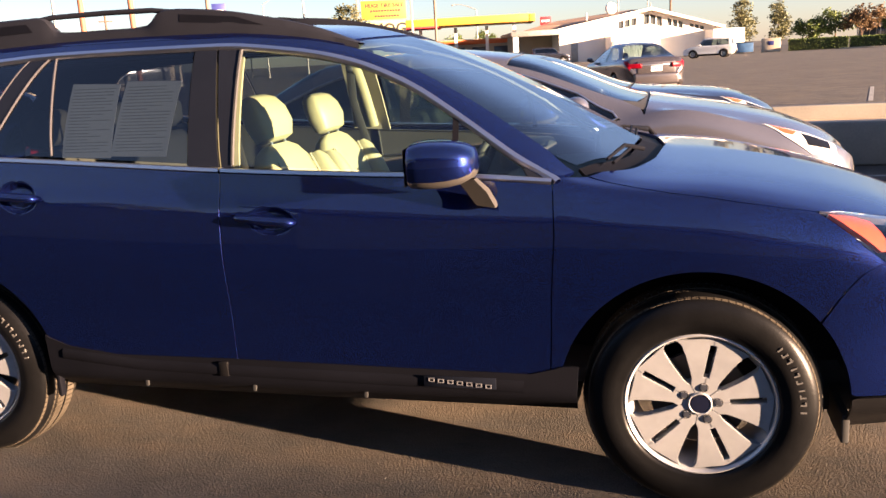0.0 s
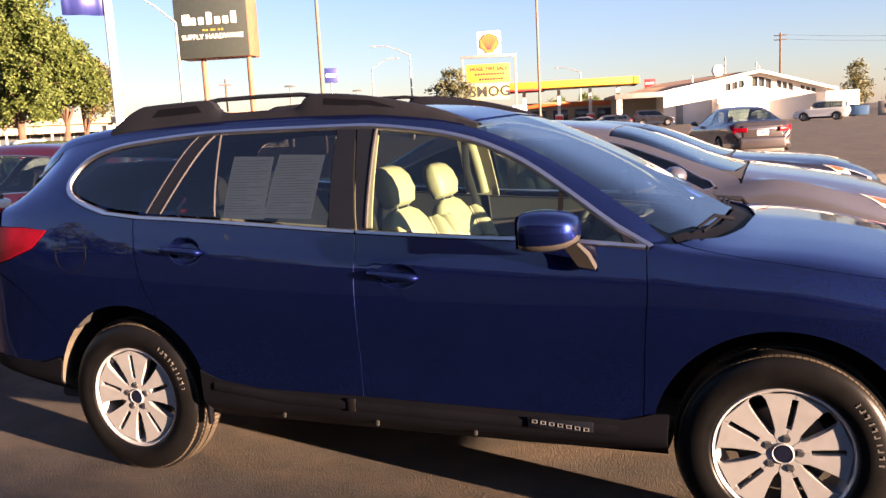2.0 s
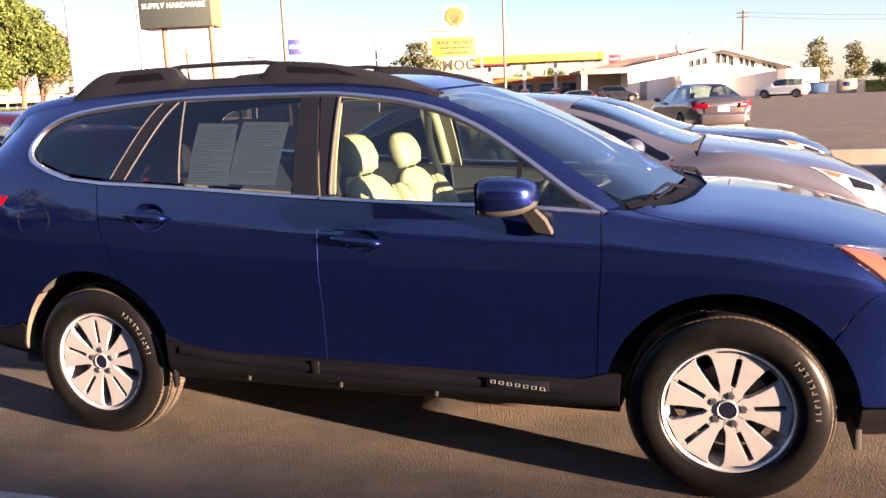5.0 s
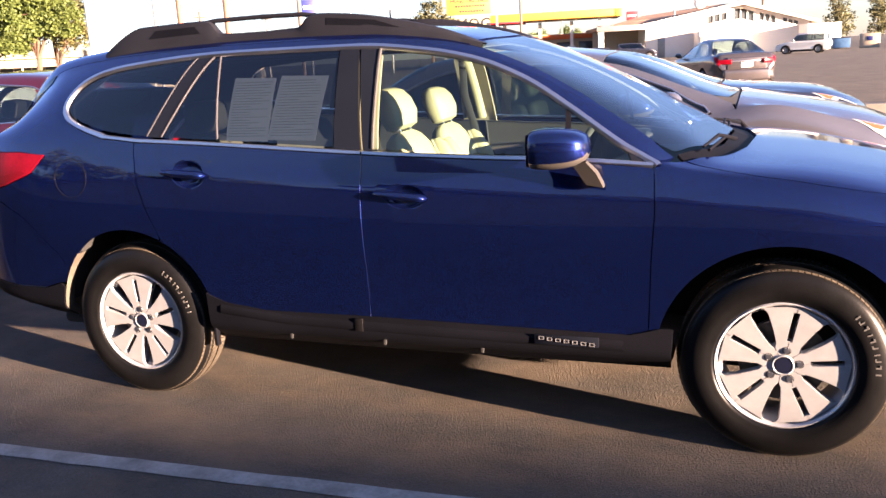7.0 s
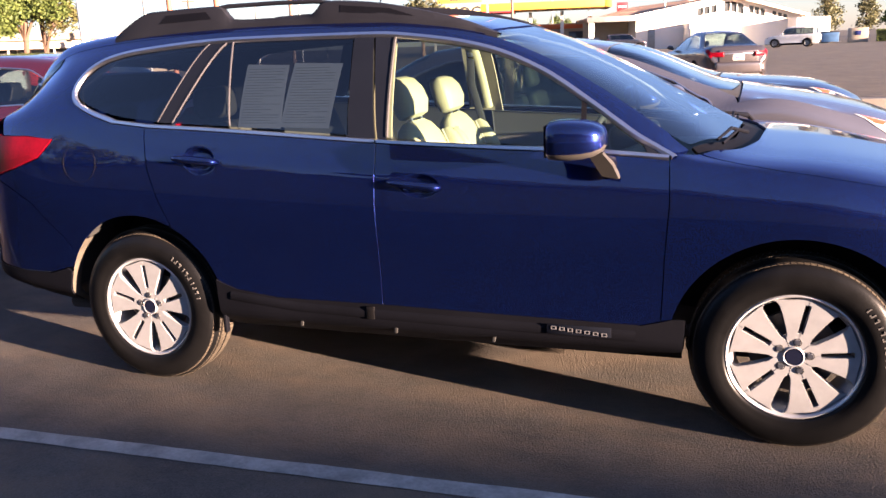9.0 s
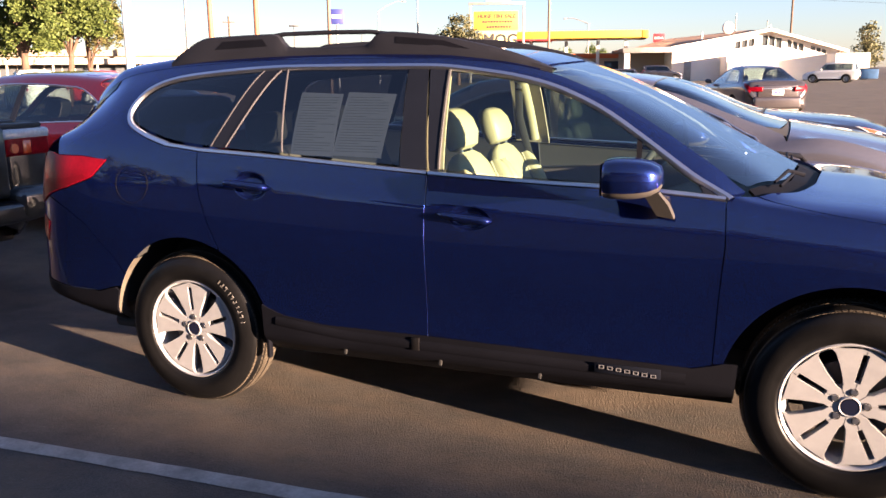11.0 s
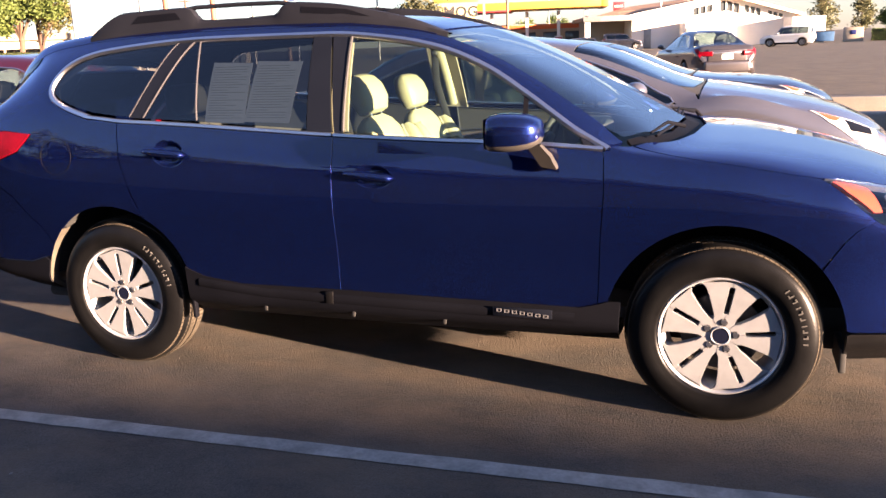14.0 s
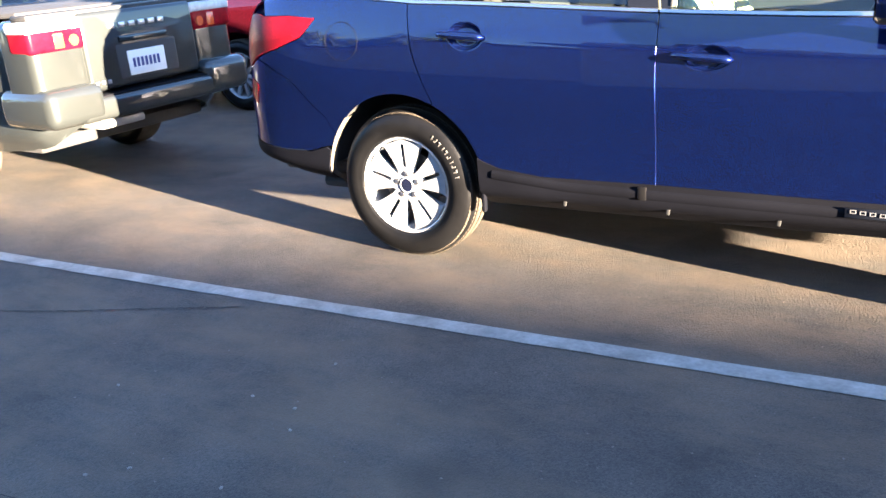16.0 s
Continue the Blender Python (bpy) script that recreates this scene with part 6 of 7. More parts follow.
# a white car across the aisle, nose towards the row
plain_car("car", "white compact car with black wheels across the aisle", pose(8.50, 5.1, 0, 0, 0, 176), "sedan", "sedan", WHITE, rear=-0.95, front=3.30, half=0.89, wb=2.65, cowl=2.35, top_f=1.5, roof=1.47, top_r=0.25, deck_x=-0.5, deck=1.1, hood=1.0, nose=0.74, belt=0.98, group=HERE, r=0.33)
# a dark sedan driving lane further off
sed, ssh = plain_car("car", "dark grey sedan standing in the open lot, tail lamps lit red", pose(2.02, 22.3, 0, 0, 0, 110.5), "sedan", "sedan", DARK_GREY, rear=-1.1, front=3.75, half=0.92, wb=2.75, cowl=2.45, top_f=1.5, roof=1.56, top_r=0.2, deck_x=-0.55, deck=1.13, hood=1.02, nose=0.76, belt=1.02, group=HERE, r=0.34, seats=CABIN)
suv, _ = plain_car("car", "white sport utility vehicle parked far across the lot", pose(8.1, 82.0, 0, 0, 0, 168), "suv", "suv", WHITE, rear=-1.0, front=3.8, half=0.95, wb=2.8, cowl=2.5, top_f=1.8, roof=1.84, top_r=-0.6, deck_x=-0.80, deck=1.2, hood=1.08, nose=0.82, belt=1.12, roof_w=0.66, group=HERE, r=0.37, cladding=BLACK)


def sedan_tail():
    # bumper, plate and bright lamp blades of the sedan in the open lot
    part("rear_bumper", box_bm((-1.155, -0.66, 0.36), (-0.90, 0.66, 0.70), 0.07, 4), DARK_GREY, sed)
    part("bumper_insert", box_bm((-1.12, -0.60, 0.26), (-0.95, 0.60, 0.38), 0.03, 3), WORN_BLACK, sed, "black lower bumper")
    part("trunk_panel", box_bm((-1.11, -0.56, 0.66), (-0.95, 0.56, 1.02), 0.04, 3), DARK_GREY, sed)
    pl = part("number_plate", box_bm((-1.118, -0.16, 0.74), (-1.09, 0.16, 0.88), 0.006), SIGN_WHITE, sed, "white number plate")
    part("plate_bar", box_bm((-1.1205, -0.11, 0.79), (-1.117, 0.11, 0.835), 0), SIGN_BLUE, pl)
    part("trunk_strip", box_bm((-1.115, -0.40, 0.905), (-1.08, 0.40, 0.925), 0.006), CHROME, sed, "bright strip")
    for sg in (-1, 1):
        m = Matrix.Translation((-1.035, sg * 0.60, 0.90)) @ Matrix.Rotation(radians(-sg * 22), 4, "Z")
        part("tail_lamp", box_bm((-0.07, -0.20, -0.065), (0.06, 0.20, 0.065), 0.03, 3, m=m), TAIL_RED, sed, "bright red tail lamp")
        soup("exhaust_tip", *sweep([(-1.12, sg * 0.55, 0.30), (-0.95, sg * 0.55, 0.30)], 0.035, 12), CHROME, sed)


sedan_tail()


# ---- the silver pickup, tail towards the wagon's tail
pick, psh = plain_car("pickup_truck", "silver green four-door pickup with black tailgate trim, parked tail first", pose(-3.78, 0.0, 0, 0, 0, 178.5), "pickup", "pickup", SILVER, rear=-1.12, front=3.75, half=0.845, wb=2.65,
                      cowl=2.45, top_f=1.6, roof=1.56, top_r=0.75, deck_x=0.42, deck=1.16, hood=1.03, nose=0.76, belt=1.06, roof_w=0.62, group=HERE, tail="none", r=0.345, wheel_kind="five", category="truck", sill=0.27, cladding=BLACK)


def pickup_tail():
    # local x runs forward, so the tail looks towards -x
    part("tailgate", box_bm((-1.235, -0.47, 0.66), (-1.06, 0.47, 1.155), 0.03, 3), SILVER, pick)
    part("tailgate_cap", box_bm((-1.21, -0.80, 1.14), (-1.05, 0.80, 1.175), 0.012), CABIN, pick, "black plastic cap")
    for s in (-1, 1):
        part("corner_post", box_bm((-1.225, s * 0.635 - 0.20, 0.62), (-0.90, s * 0.635 + 0.195, 1.15), 0.06, 4), SILVER, pick)
        lamp_ = part("tail_lamp", box_bm((-1.238, s * 0.64 - 0.195, 0.945), (-1.02, s * 0.64 + 0.195, 1.135), 0.03, 3), TAIL_RED, pick, "tail lamp, red below white")
        part("clear_band", box_bm((-1.242, s * 0.64 - 0.20, 1.062), (-1.015, s * 0.64 + 0.20, 1.14), 0.025, 3), TAIL_WHITE, lamp_, "white band")
        part("indicator", box_bm((-1.2405, s * 0.63 - 0.035, 0.965), (-1.2, s * 0.63 + 0.035, 1.058), 0.006), AMBER, lamp_, "amber indicator")
        part("reverse_lamp", cyl_bm(0.036, 0.034, 0, 0.012, 20, m=Matrix.Translation((-1.2305, s * 0.525, 1.005)) @ Matrix.Rotation(radians(-90), 4, "Y"), bevel=0.003), AMBER, lamp_, "round amber lamp")
        part("bumper_corner", box_bm((-1.33, s * 0.65 - 0.22, 0.49), (-0.80, s * 0.65 + 0.205, 0.735), 0.07, 4), SILVER, pick)
    part("rear_bumper", box_bm((-1.32, -0.62, 0.49), (-1.05, 0.62, 0.635), 0.035, 3), SILVER, pick)
    part("bumper_step", box_bm((-1.30, -0.50, 0.62), (-1.10, 0.50, 0.645), 0.008), BLACK, pick, "black step pad")
    part("tow_bracket", box_bm((-1.24, 0.10, 0.42), (-0.95, 0.46, 0.475), 0.015), POLE, pick, "pale steel hitch bracket")
    part("plate_recess", box_bm((-1.2385, -0.28, 0.70), (-1.20, 0.24, 0.94), 0.02, 3), CABIN, pick, "black plate recess")
    plate = part("number_plate", box_bm((-1.246, -0.155, 0.725), (-1.236, 0.155, 0.885), 0.004), SIGN_WHITE, pick, "white number plate")
    bm = bmesh.new()
    for k in range(7):
        box_bm((-1.248, 0.112 - k * 0.034 - 0.010, 0.775), (-1.245, 0.112 - k * 0.034 + 0.010, 0.835), 0, bm=bm)
    part("plate_bars", bm, SIGN_BLUE, plate)
    part("tailgate_handle", box_bm((-1.250, -0.20, 0.945), (-1.23, 0.20, 0.985), 0.008), SILVER, pick)
    for k in range(6):
        y = 0.235 - k * 0.082
        part("raised_mark", box_bm((-1.239, y - 0.026, 1.040), (-1.233, y + 0.026, 1.072), 0.001), CHROME, pick, "raised silver mark")
    bm = bmesh.new()
    for k in range(3):
        box_bm((-1.239, 0.40 - k * 0.045, 0.70), (-1.233, 0.43 - k * 0.045, 0.725), 0.001, bm=bm)
    part("small_badge", bm, CHROME, pick)
    part("bed_cover", box_bm((-1.02, -0.74, 1.155), (0.42, 0.74, 1.19), 0.015), CABIN, pick, "black bed cover")
    for s in (-1, 1):
        soup("bed_bar", *sweep([(0.35, s * 0.62, 1.5), (0.1, s * 0.66, 1.38), (-0.3, s * 0.70, 1.20)], 0.03, 10), CABIN, pick)


pickup_tail()

# ---------------------------------------------------------------- ground
def ground():
    xs = [-900, -300, -120, -60, -30, -15, -8, -4, 0, 4, 8, 15, 30, 60, 120, 300, 900]
    v = [(x, y, 0.0) for x in xs for y in xs]
    k = len(xs)
    f = [(i * k + j, (i + 1) * k + j, (i + 1) * k + j + 1, i * k + j + 1) for i in range(k - 1) for j in range(k - 1)]
    ob = soup("ground", v, f, ASPHALT, smooth=0)
    tagged(ob, "worn dark grey asphalt parking lot with oil stains", "ground", kind="structure")


ground()


def stripe(x0, y0, x1, y1, w, label):
    d = Vector((x1 - x0, y1 - y0, 0))
    n = Vector((-d.y, d.x, 0)).normalized() * w / 2
    rows, k = [], max(4, int(d.length / 0.12))
    rnd = random.Random(5)
    for i in range(k + 1):
        p = Vector((x0, y0, 0.004)) + d * i / k
        rows.append([p + n * (1 + rnd.uniform(-0.07, 0.07)), p - n * (1 + rnd.uniform(-0.07, 0.07))])
    v, f = ribbon(rows)
    ob = soup("parking_line", v, [q[::-1] for q in f], LINE, smooth=0)
    tagged(ob, label, "line", kind="structure")


stripe(-5.6, -1.745, 4.6, -1.355, 0.088, "faded white painted parking line on asphalt")


# cracks, a patch seam and small pale litter on the asphalt
CRACK = mat("crack_dirt", (0.02, 0.018, 0.016), 0.95, vary=0.3, scale=8.0)
SCUFF = mat("pale_scuff", (0.14, 0.125, 0.105), 0.9, vary=0.35, scale=20.0)
PEBBLE = mat("pale_pebble", (0.20, 0.19, 0.17), 0.85, vary=0.3, scale=40.0)


def crack(pts, w, material, name, label, seed):
    rnd = random.Random(seed)
    rows = []
    for (x0, y0), (x1, y1) in zip(pts, pts[1:]):
        d = Vector((x1 - x0, y1 - y0, 0))
        n = Vector((-d.y, d.x, 0)).normalized()
        k = max(2, int(d.length / 0.018))
        for i in range(k):
            p = Vector((x0, y0, 0.0042)) + d * i / k + n * rnd.gauss(0, 0.0032)
            h = n * w * rnd.uniform(0.25, 1.0) / 2
            rows.append([p + h, p - h])
    v, f = ribbon(rows)
    tagged(soup(name, v, [q[::-1] for q in f], material, smooth=0), label, "crack", kind="structure")


crack([(-0.62, -3.06), (-0.35, -3.02), (-0.1, -2.97), (0.23, -2.96), (0.46, -2.95), (0.64, -2.95), (0.77, -2.94), (0.88, -2.98)], 0.006, CRACK, "crack", "thin dark crack in the asphalt", 1)
crack([(3.48, -0.25), (3.43, -0.62), (3.43, -0.8), (3.36, -1.0), (3.34, -1.08)], 0.006, CRACK, "crack", "thin dark crack in the asphalt", 2)
crack([(3.96, 0.64), (4.08, 0.57), (4.25, 0.55)], 0.008, CRACK, "crack", "thin dark crack in the asphalt", 3)
crack([(-1.78, -2.22), (-1.15, -2.0), (-0.35, -1.65)], 0.012, CRACK, "crack", "faint seam of an asphalt patch", 4)
crack([(0.2, -3.33), (0.15, -3.22), (0.09, -3.08)], 0.012, SCUFF, "scuff_mark", "pale scuff on the asphalt", 5)
for k, (x, y) in enumerate(((0.19, -2.24), (0.38, -2.25), (0.45, -2.36), (0.13, -2.72), (0.46, -2.68), (0.03, -2.8), (0.32, -1.94), (-0.33, -2.37))):
    bm = ball_bm((0.016, 0.011, 0.007), 5, m=Matrix.Translation((x, y, 0.003)) @ Matrix.Rotation(k * 1.3, 4, "Z"))
    tagged(part("pebble", bm, PEBBLE), "tiny pale pebble lying on the asphalt", "pebble", group="pebbles on the asphalt")
rnd_g = random.Random(77)
bits_v, bits_f = [], []
for _ in range(900):
    x, y, q = rnd_g.uniform(-3.0, 5.0), rnd_g.uniform(-3.6, -0.4), rnd_g.uniform(0.0018, 0.0048)
    n_ = len(bits_v)
    bits_v += [(x + q * math.cos(a) * rnd_g.uniform(0.7, 1.2), y + q * math.sin(a) * rnd_g.uniform(0.7, 1.2), 0.0005) for a in (0, 1.6, 3.1, 4.7)] + [(x, y, q * 0.9)]
    bits_f += [(n_ + i, n_ + (i + 1) % 4, n_ + 4) for i in range(4)]
tagged(soup("loose_grit", bits_v, bits_f, SCUFF, smooth=0), "scattered fine grit on the asphalt", "gravel", kind="stuff")


# ---------------------------------------------------------------- round the lot
def bearing(az, d, z=0.0):
    """A place d metres off in a direction, in degrees from +y towards +x."""
    return Vector((2.7 + d * math.sin(radians(az)), -3.9 + d * math.cos(radians(az)), z))


def facing(az, d, z=0.0):
    """A pose there whose -y side looks back at the lot."""
    return Matrix.Translation(bearing(az, d, z)) @ Matrix.Rotation(-radians(az), 4, "Z")


def island():
    """A raised bed with concrete walls."""
    for y, h, nm in ((6.85, 0.50, "low_wall"), (9.05, 0.53, "low_wall")):
        b = box_bm((1.6, y, 0), (30.0, y + 0.2, h), 0.025, 3)
        ob = part(nm, b, CONCRETE)
        tagged(ob, "weathered tan concrete low wall round a planting bed", "wall", kind="structure")
    xs, ys = np.linspace(1.7, 29.9, 80), np.linspace(7.05, 9.05, 10)
    v = [(x, y, 0.34 + 0.03 * noise.noise((x * 1.3, y * 1.3, 0))) for x in xs for y in ys]
    f = [(i * 10 + j, (i + 1) * 10 + j, (i + 1) * 10 + j + 1, i * 10 + j + 1) for i in range(79) for j in range(9)]
    tagged(soup("planting_bed", v, f, KERB_TOP), "bare tan soil bed between low walls", "soil", kind="structure")


island()
stripe(3.6, 6.15, 7.2, 5.9, 0.10, "faded white painted line by the low wall")
for k in range(5):
    stripe(3.0 + 4 * k, 17.0, 4.2 + 4 * k, 22.5, 0.1, "faded white parking bay line")


def tree(az, d, h, base, blobs, leaf, n, label, size=0.22, lean=0.0):
    """A tapered trunk with limbs and a crown of many small leaf clumps. blobs: offset x, y, z and radii."""
    rnd = random.Random(int(az * 37 + d))
    t = thing("tree", label, "tree", Matrix.Translation(bearing(az, d)))
    bm_v, bm_f = sweep([(0, 0, -0.1), (lean * 0.3, 0, base * 0.5), (lean, 0, base), (lean * 1.3, 0.1, h * 0.55), (lean * 1.4, 0.1, h * 0.8)], [h * 0.030, h * 0.024, h * 0.020, h * 0.012, h * 0.004], 9)
    limbs = [(bm_v, bm_f)]
    for bx, by, bz, rx, ry, rz in blobs:
        st = Vector((lean, 0, base + rnd.uniform(-0.2, 0.5)))
        en = Vector((bx, by, bz))
        limbs.append(sweep([st, st.lerp(en, 0.45) + Vector((0, 0, 0.25)), en], [h * 0.013, h * 0.009, h * 0.003], 6))
        for _ in range(3):
            q = en + Vector((rnd.uniform(-rx, rx), rnd.uniform(-ry, ry), rnd.uniform(-rz, rz))) * 0.7
            m = st.lerp(en, rnd.uniform(0.4, 0.8))
            limbs.append(sweep([m, m.lerp(q, 0.5) + Vector((0, 0, 0.1)), q], [h * 0.006, h * 0.004, h * 0.0015], 5))
    soup("trunk", *mirrored_union(limbs), BARK, t, "brown trunk and limbs")
    verts, faces = [], []
    vol = np.array([b[3] * b[4] * b[5] for b in blobs]) ** (2 / 3)
    for (bx, by, bz, rx, ry, rz), share in zip(blobs, vol / vol.sum()):
        # boughs near the skin of each mass, twigs on each bough, a spray of leaves on each twig
        boughs = []
        for _ in range(22):
            u = Vector((rnd.gauss(0, 1), rnd.gauss(0, 1), rnd.gauss(0.15, 1))).normalized()
            k = rnd.uniform(0.55, 0.98)
            boughs.append((Vector((bx + u.x * rx * k, by + u.y * ry * k, bz + u.z * rz * k)), rnd.uniform(0.24, 0.40) * (rx + rz) / 2))
        for i_ in range(int(n * share / 7) + 1):
            c0, rb = boughs[i_ % 22]
            u = Vector((rnd.gauss(0, 1), rnd.gauss(0, 1), rnd.gauss(0, 1))).normalized()
            c = c0 + u * rb * rnd.uniform(0.3, 1.0) ** 0.5
            for _ in range(7):
                p = c + Vector((rnd.gauss(0, 1), rnd.gauss(0, 1), rnd.gauss(0, 1))) * size * 0.8
                a = Vector((rnd.gauss(0, 1), rnd.gauss(0, 1), rnd.gauss(0, 0.7))).normalized() * size * rnd.uniform(0.5, 1.0)
                b = a.cross(Vector((rnd.gauss(0, 1), rnd.gauss(0, 1), rnd.gauss(0, 1)))).normalized() * size * 0.40
                i = len(verts)
                verts += [p - a, p + b, p + a, p - b]
                faces.append((i, i + 1, i + 2, i + 3))
    tagged(soup("crown", verts, faces, leaf, t, "leafy crown", smooth=0), kind="stuff")
    return t


D1 = 46.0
tree(-52.3, D1, 9.5, 2.3, [(-1.6, 0, 5.0, 1.7, 1.6, 1.9), (0.3, 0, 6.6, 1.8, 1.7, 2.0), (-0.8, 0.4, 8.3, 1.5, 1.4, 1.6), (1.2, 0, 4.7, 1.0, 1.2, 1.5)], LEAF_GREY, 20000, "tall grey-green tree with drooping foliage by the lot edge", 0.16)
tree(-47.6, D1, 8.5, 2.3, [(-1.7, 0, 4.6, 1.5, 1.6, 1.5), (0.0, -0.3, 6.4, 1.9, 1.8, 1.8), (1.6, 0, 4.9, 1.5, 1.5, 1.5), (0.5, 0, 3.8, 1.4, 1.5, 1.0), (-1.5, 0, 3.4, 1.2, 1.3, 0.9), (1.0, 0.2, 7.2, 1.4, 1.4, 1.4), (-1.2, 0.2, 7.9, 1.7, 1.6, 1.5), (2.3, 0, 6.2, 1.0, 1.2, 1.1), (-2.6, 0, 6.0, 1.1, 1.2, 1.4)], LEAF, 52000, "broad dense green tree with a brown trunk", 0.125)
tree(-45.4, D1 + 1, 6.8, 2.0, [(0.3, 0, 4.2, 1.3, 1.3, 1.2), (1.0, 0, 5.4, 1.1, 1.2, 1.2), (-0.5, 0, 3.6, 1.0, 1.0, 0.8), (0.0, 0, 6.3, 1.3, 1.2, 1.1), (1.8, 0.2, 4.4, 0.9, 1.0, 0.9)], LEAF, 26000, "green street tree with forked limbs", 0.125, 0.4)
tree(-43.4, D1 + 2, 6.0, 1.7, [(-0.6, 0, 4.2, 1.2, 1.1, 1.1), (0.4, 0, 3.5, 1.1, 1.0, 0.8), (0.5, 0, 4.6, 0.9, 0.9, 0.9), (-0.6, 0, 5.2, 1.0, 1.0, 0.9)], LEAF_OLIVE, 6500, "thin olive green tree with bare brown twigs", 0.12, -0.7)
tree(-54.8, D1 - 3, 9.0, 2.2, [(0, 0, 4.8, 2.0, 1.8, 2.0), (0.4, 0, 7.2, 1.9, 1.8, 1.9)], LEAF_GREY, 12000, "tall grey-green tree by the lot edge", 0.17)
tree(-20.6, 92, 7.6, 3.0, [(-0.9, 0, 4.9, 1.5, 1.4, 1.2), (1.0, 0, 4.7, 1.5, 1.4, 1.2), (0.2, 0, 6.1, 1.3, 1.2, 1.2)], LEAF_GREY, 2600, "sparse grey-green shrubby tree", 0.20)
for az, d, h, blobs, leaf, lab in ((4.5, 118, 6.5, [(0, 0, 3.2, 1.7, 1.6, 2.0), (0.2, 0, 5.0, 1.2, 1.2, 1.5)], LEAF_GREY, "tall pale green poplar-like tree"), (6.7, 120, 6.0, [(0, 0, 3.0, 1.6, 1.6, 1.6), (-0.1, 0, 4.6, 1.0, 1.0, 1.2)], LEAF_GREY, "pale green tree"),
                                  (8.4, 122, 4.2, [(0, 0, 2.5, 1.9, 1.6, 1.4)], LEAF, "dark green tree"), (9.9, 124, 4.8, [(0, 0, 2.9, 2.2, 1.6, 1.6)], LEAF, "dark green tree"), (11.3, 122, 5.2, [(-0.6, 0, 3.0, 2.0, 1.6, 1.5), (1.0, 0, 3.4, 1.6, 1.5, 1.4)], LEAF_DRY, "brownish tree"),
                                  (13.2, 126, 4.6, [(0, 0, 2.8, 2.2, 1.6, 1.4)], LEAF, "dark green tree"), (16.5, 130, 5.0, [(0, 0, 3.0, 2.4, 1.6, 1.5)], LEAF, "dark green tree"), (-11.5, 150, 6.0, [(0, 0, 3.6, 2.2, 2.0, 1.8)], LEAF, "dark green tree"), (-13.8, 160, 6.0, [(0, 0, 3.6, 2.2, 2.0, 1.8)], LEAF, "dark green tree")):
    tree(az, d, h, 1.2, blobs, leaf, 1800, lab + " at the far side of the lot", 0.24)


def hedge(az0, az1, d, h, lit):
    a, b = bearing(az0, d), bearing(az1, d)
    rnd = random.Random(int(az0 * 10))
    along_ = b - a
    back = Vector((-along_.y, along_.x, 0)).normalized() * 2.0
    verts, faces = [], []
    for _ in range(2600):
        t, u, w = rnd.random(), rnd.random(), rnd.random()
        face = rnd.random() < 0.65
        p = a + along_ * t + back * (rnd.uniform(0, 0.12) if face else u) + Vector((0, 0, (w * h if face else h * rnd.uniform(0.93, 1.05))))
        q = Vector((rnd.gauss(0, 1), rnd.gauss(0, 1), rnd.gauss(0, 1))).normalized() * 0.16
        r = q.cross(Vector((rnd.gauss(0, 1), rnd.gauss(0, 1), rnd.gauss(0, 1)))).normalized() * 0.10
        i = len(verts)
        verts += [p - q, p + r, p + q, p - r]
        faces.append((i, i + 1, i + 2, i + 3))
    hd = thing("hedge", "clipped green hedge on a low kerb at the lot edge", "hedge")
    core = [a, b, b + back, a + back]
    soup("hedge_core", [p + Vector((0, 0, 0.0)) for p in core] + [p + Vector((0, 0, h * 0.96)) for p in core], [(0, 1, 5, 4), (1, 2, 6, 5), (2, 3, 7, 6), (3, 0, 4, 7), (4, 5, 6, 7)], HEDGE, hd, smooth=0)
    tagged(soup("hedge_leaves", verts, faces, LEAF, hd, smooth=0), kind="stuff")


hedge(7.3, 10.6, 104, 1.15, 0)
hedge(10.7, 13.2, 100, 1.12, 1)
hedge(13.9, 19.0, 112, 1.1, 1)
hedge(-56.0, -50.5, 52, 0.9, 0)
kerb = part("kerb", box_bm((-0.5, -0.15, 0), (8.2, 0.15, 0.14), 0.02), CONCRETE)
kerb.matrix_basis = facing(10.4, 98.5)
tagged(kerb, "pale concrete kerb below the hedge", "kerb", kind="structure")


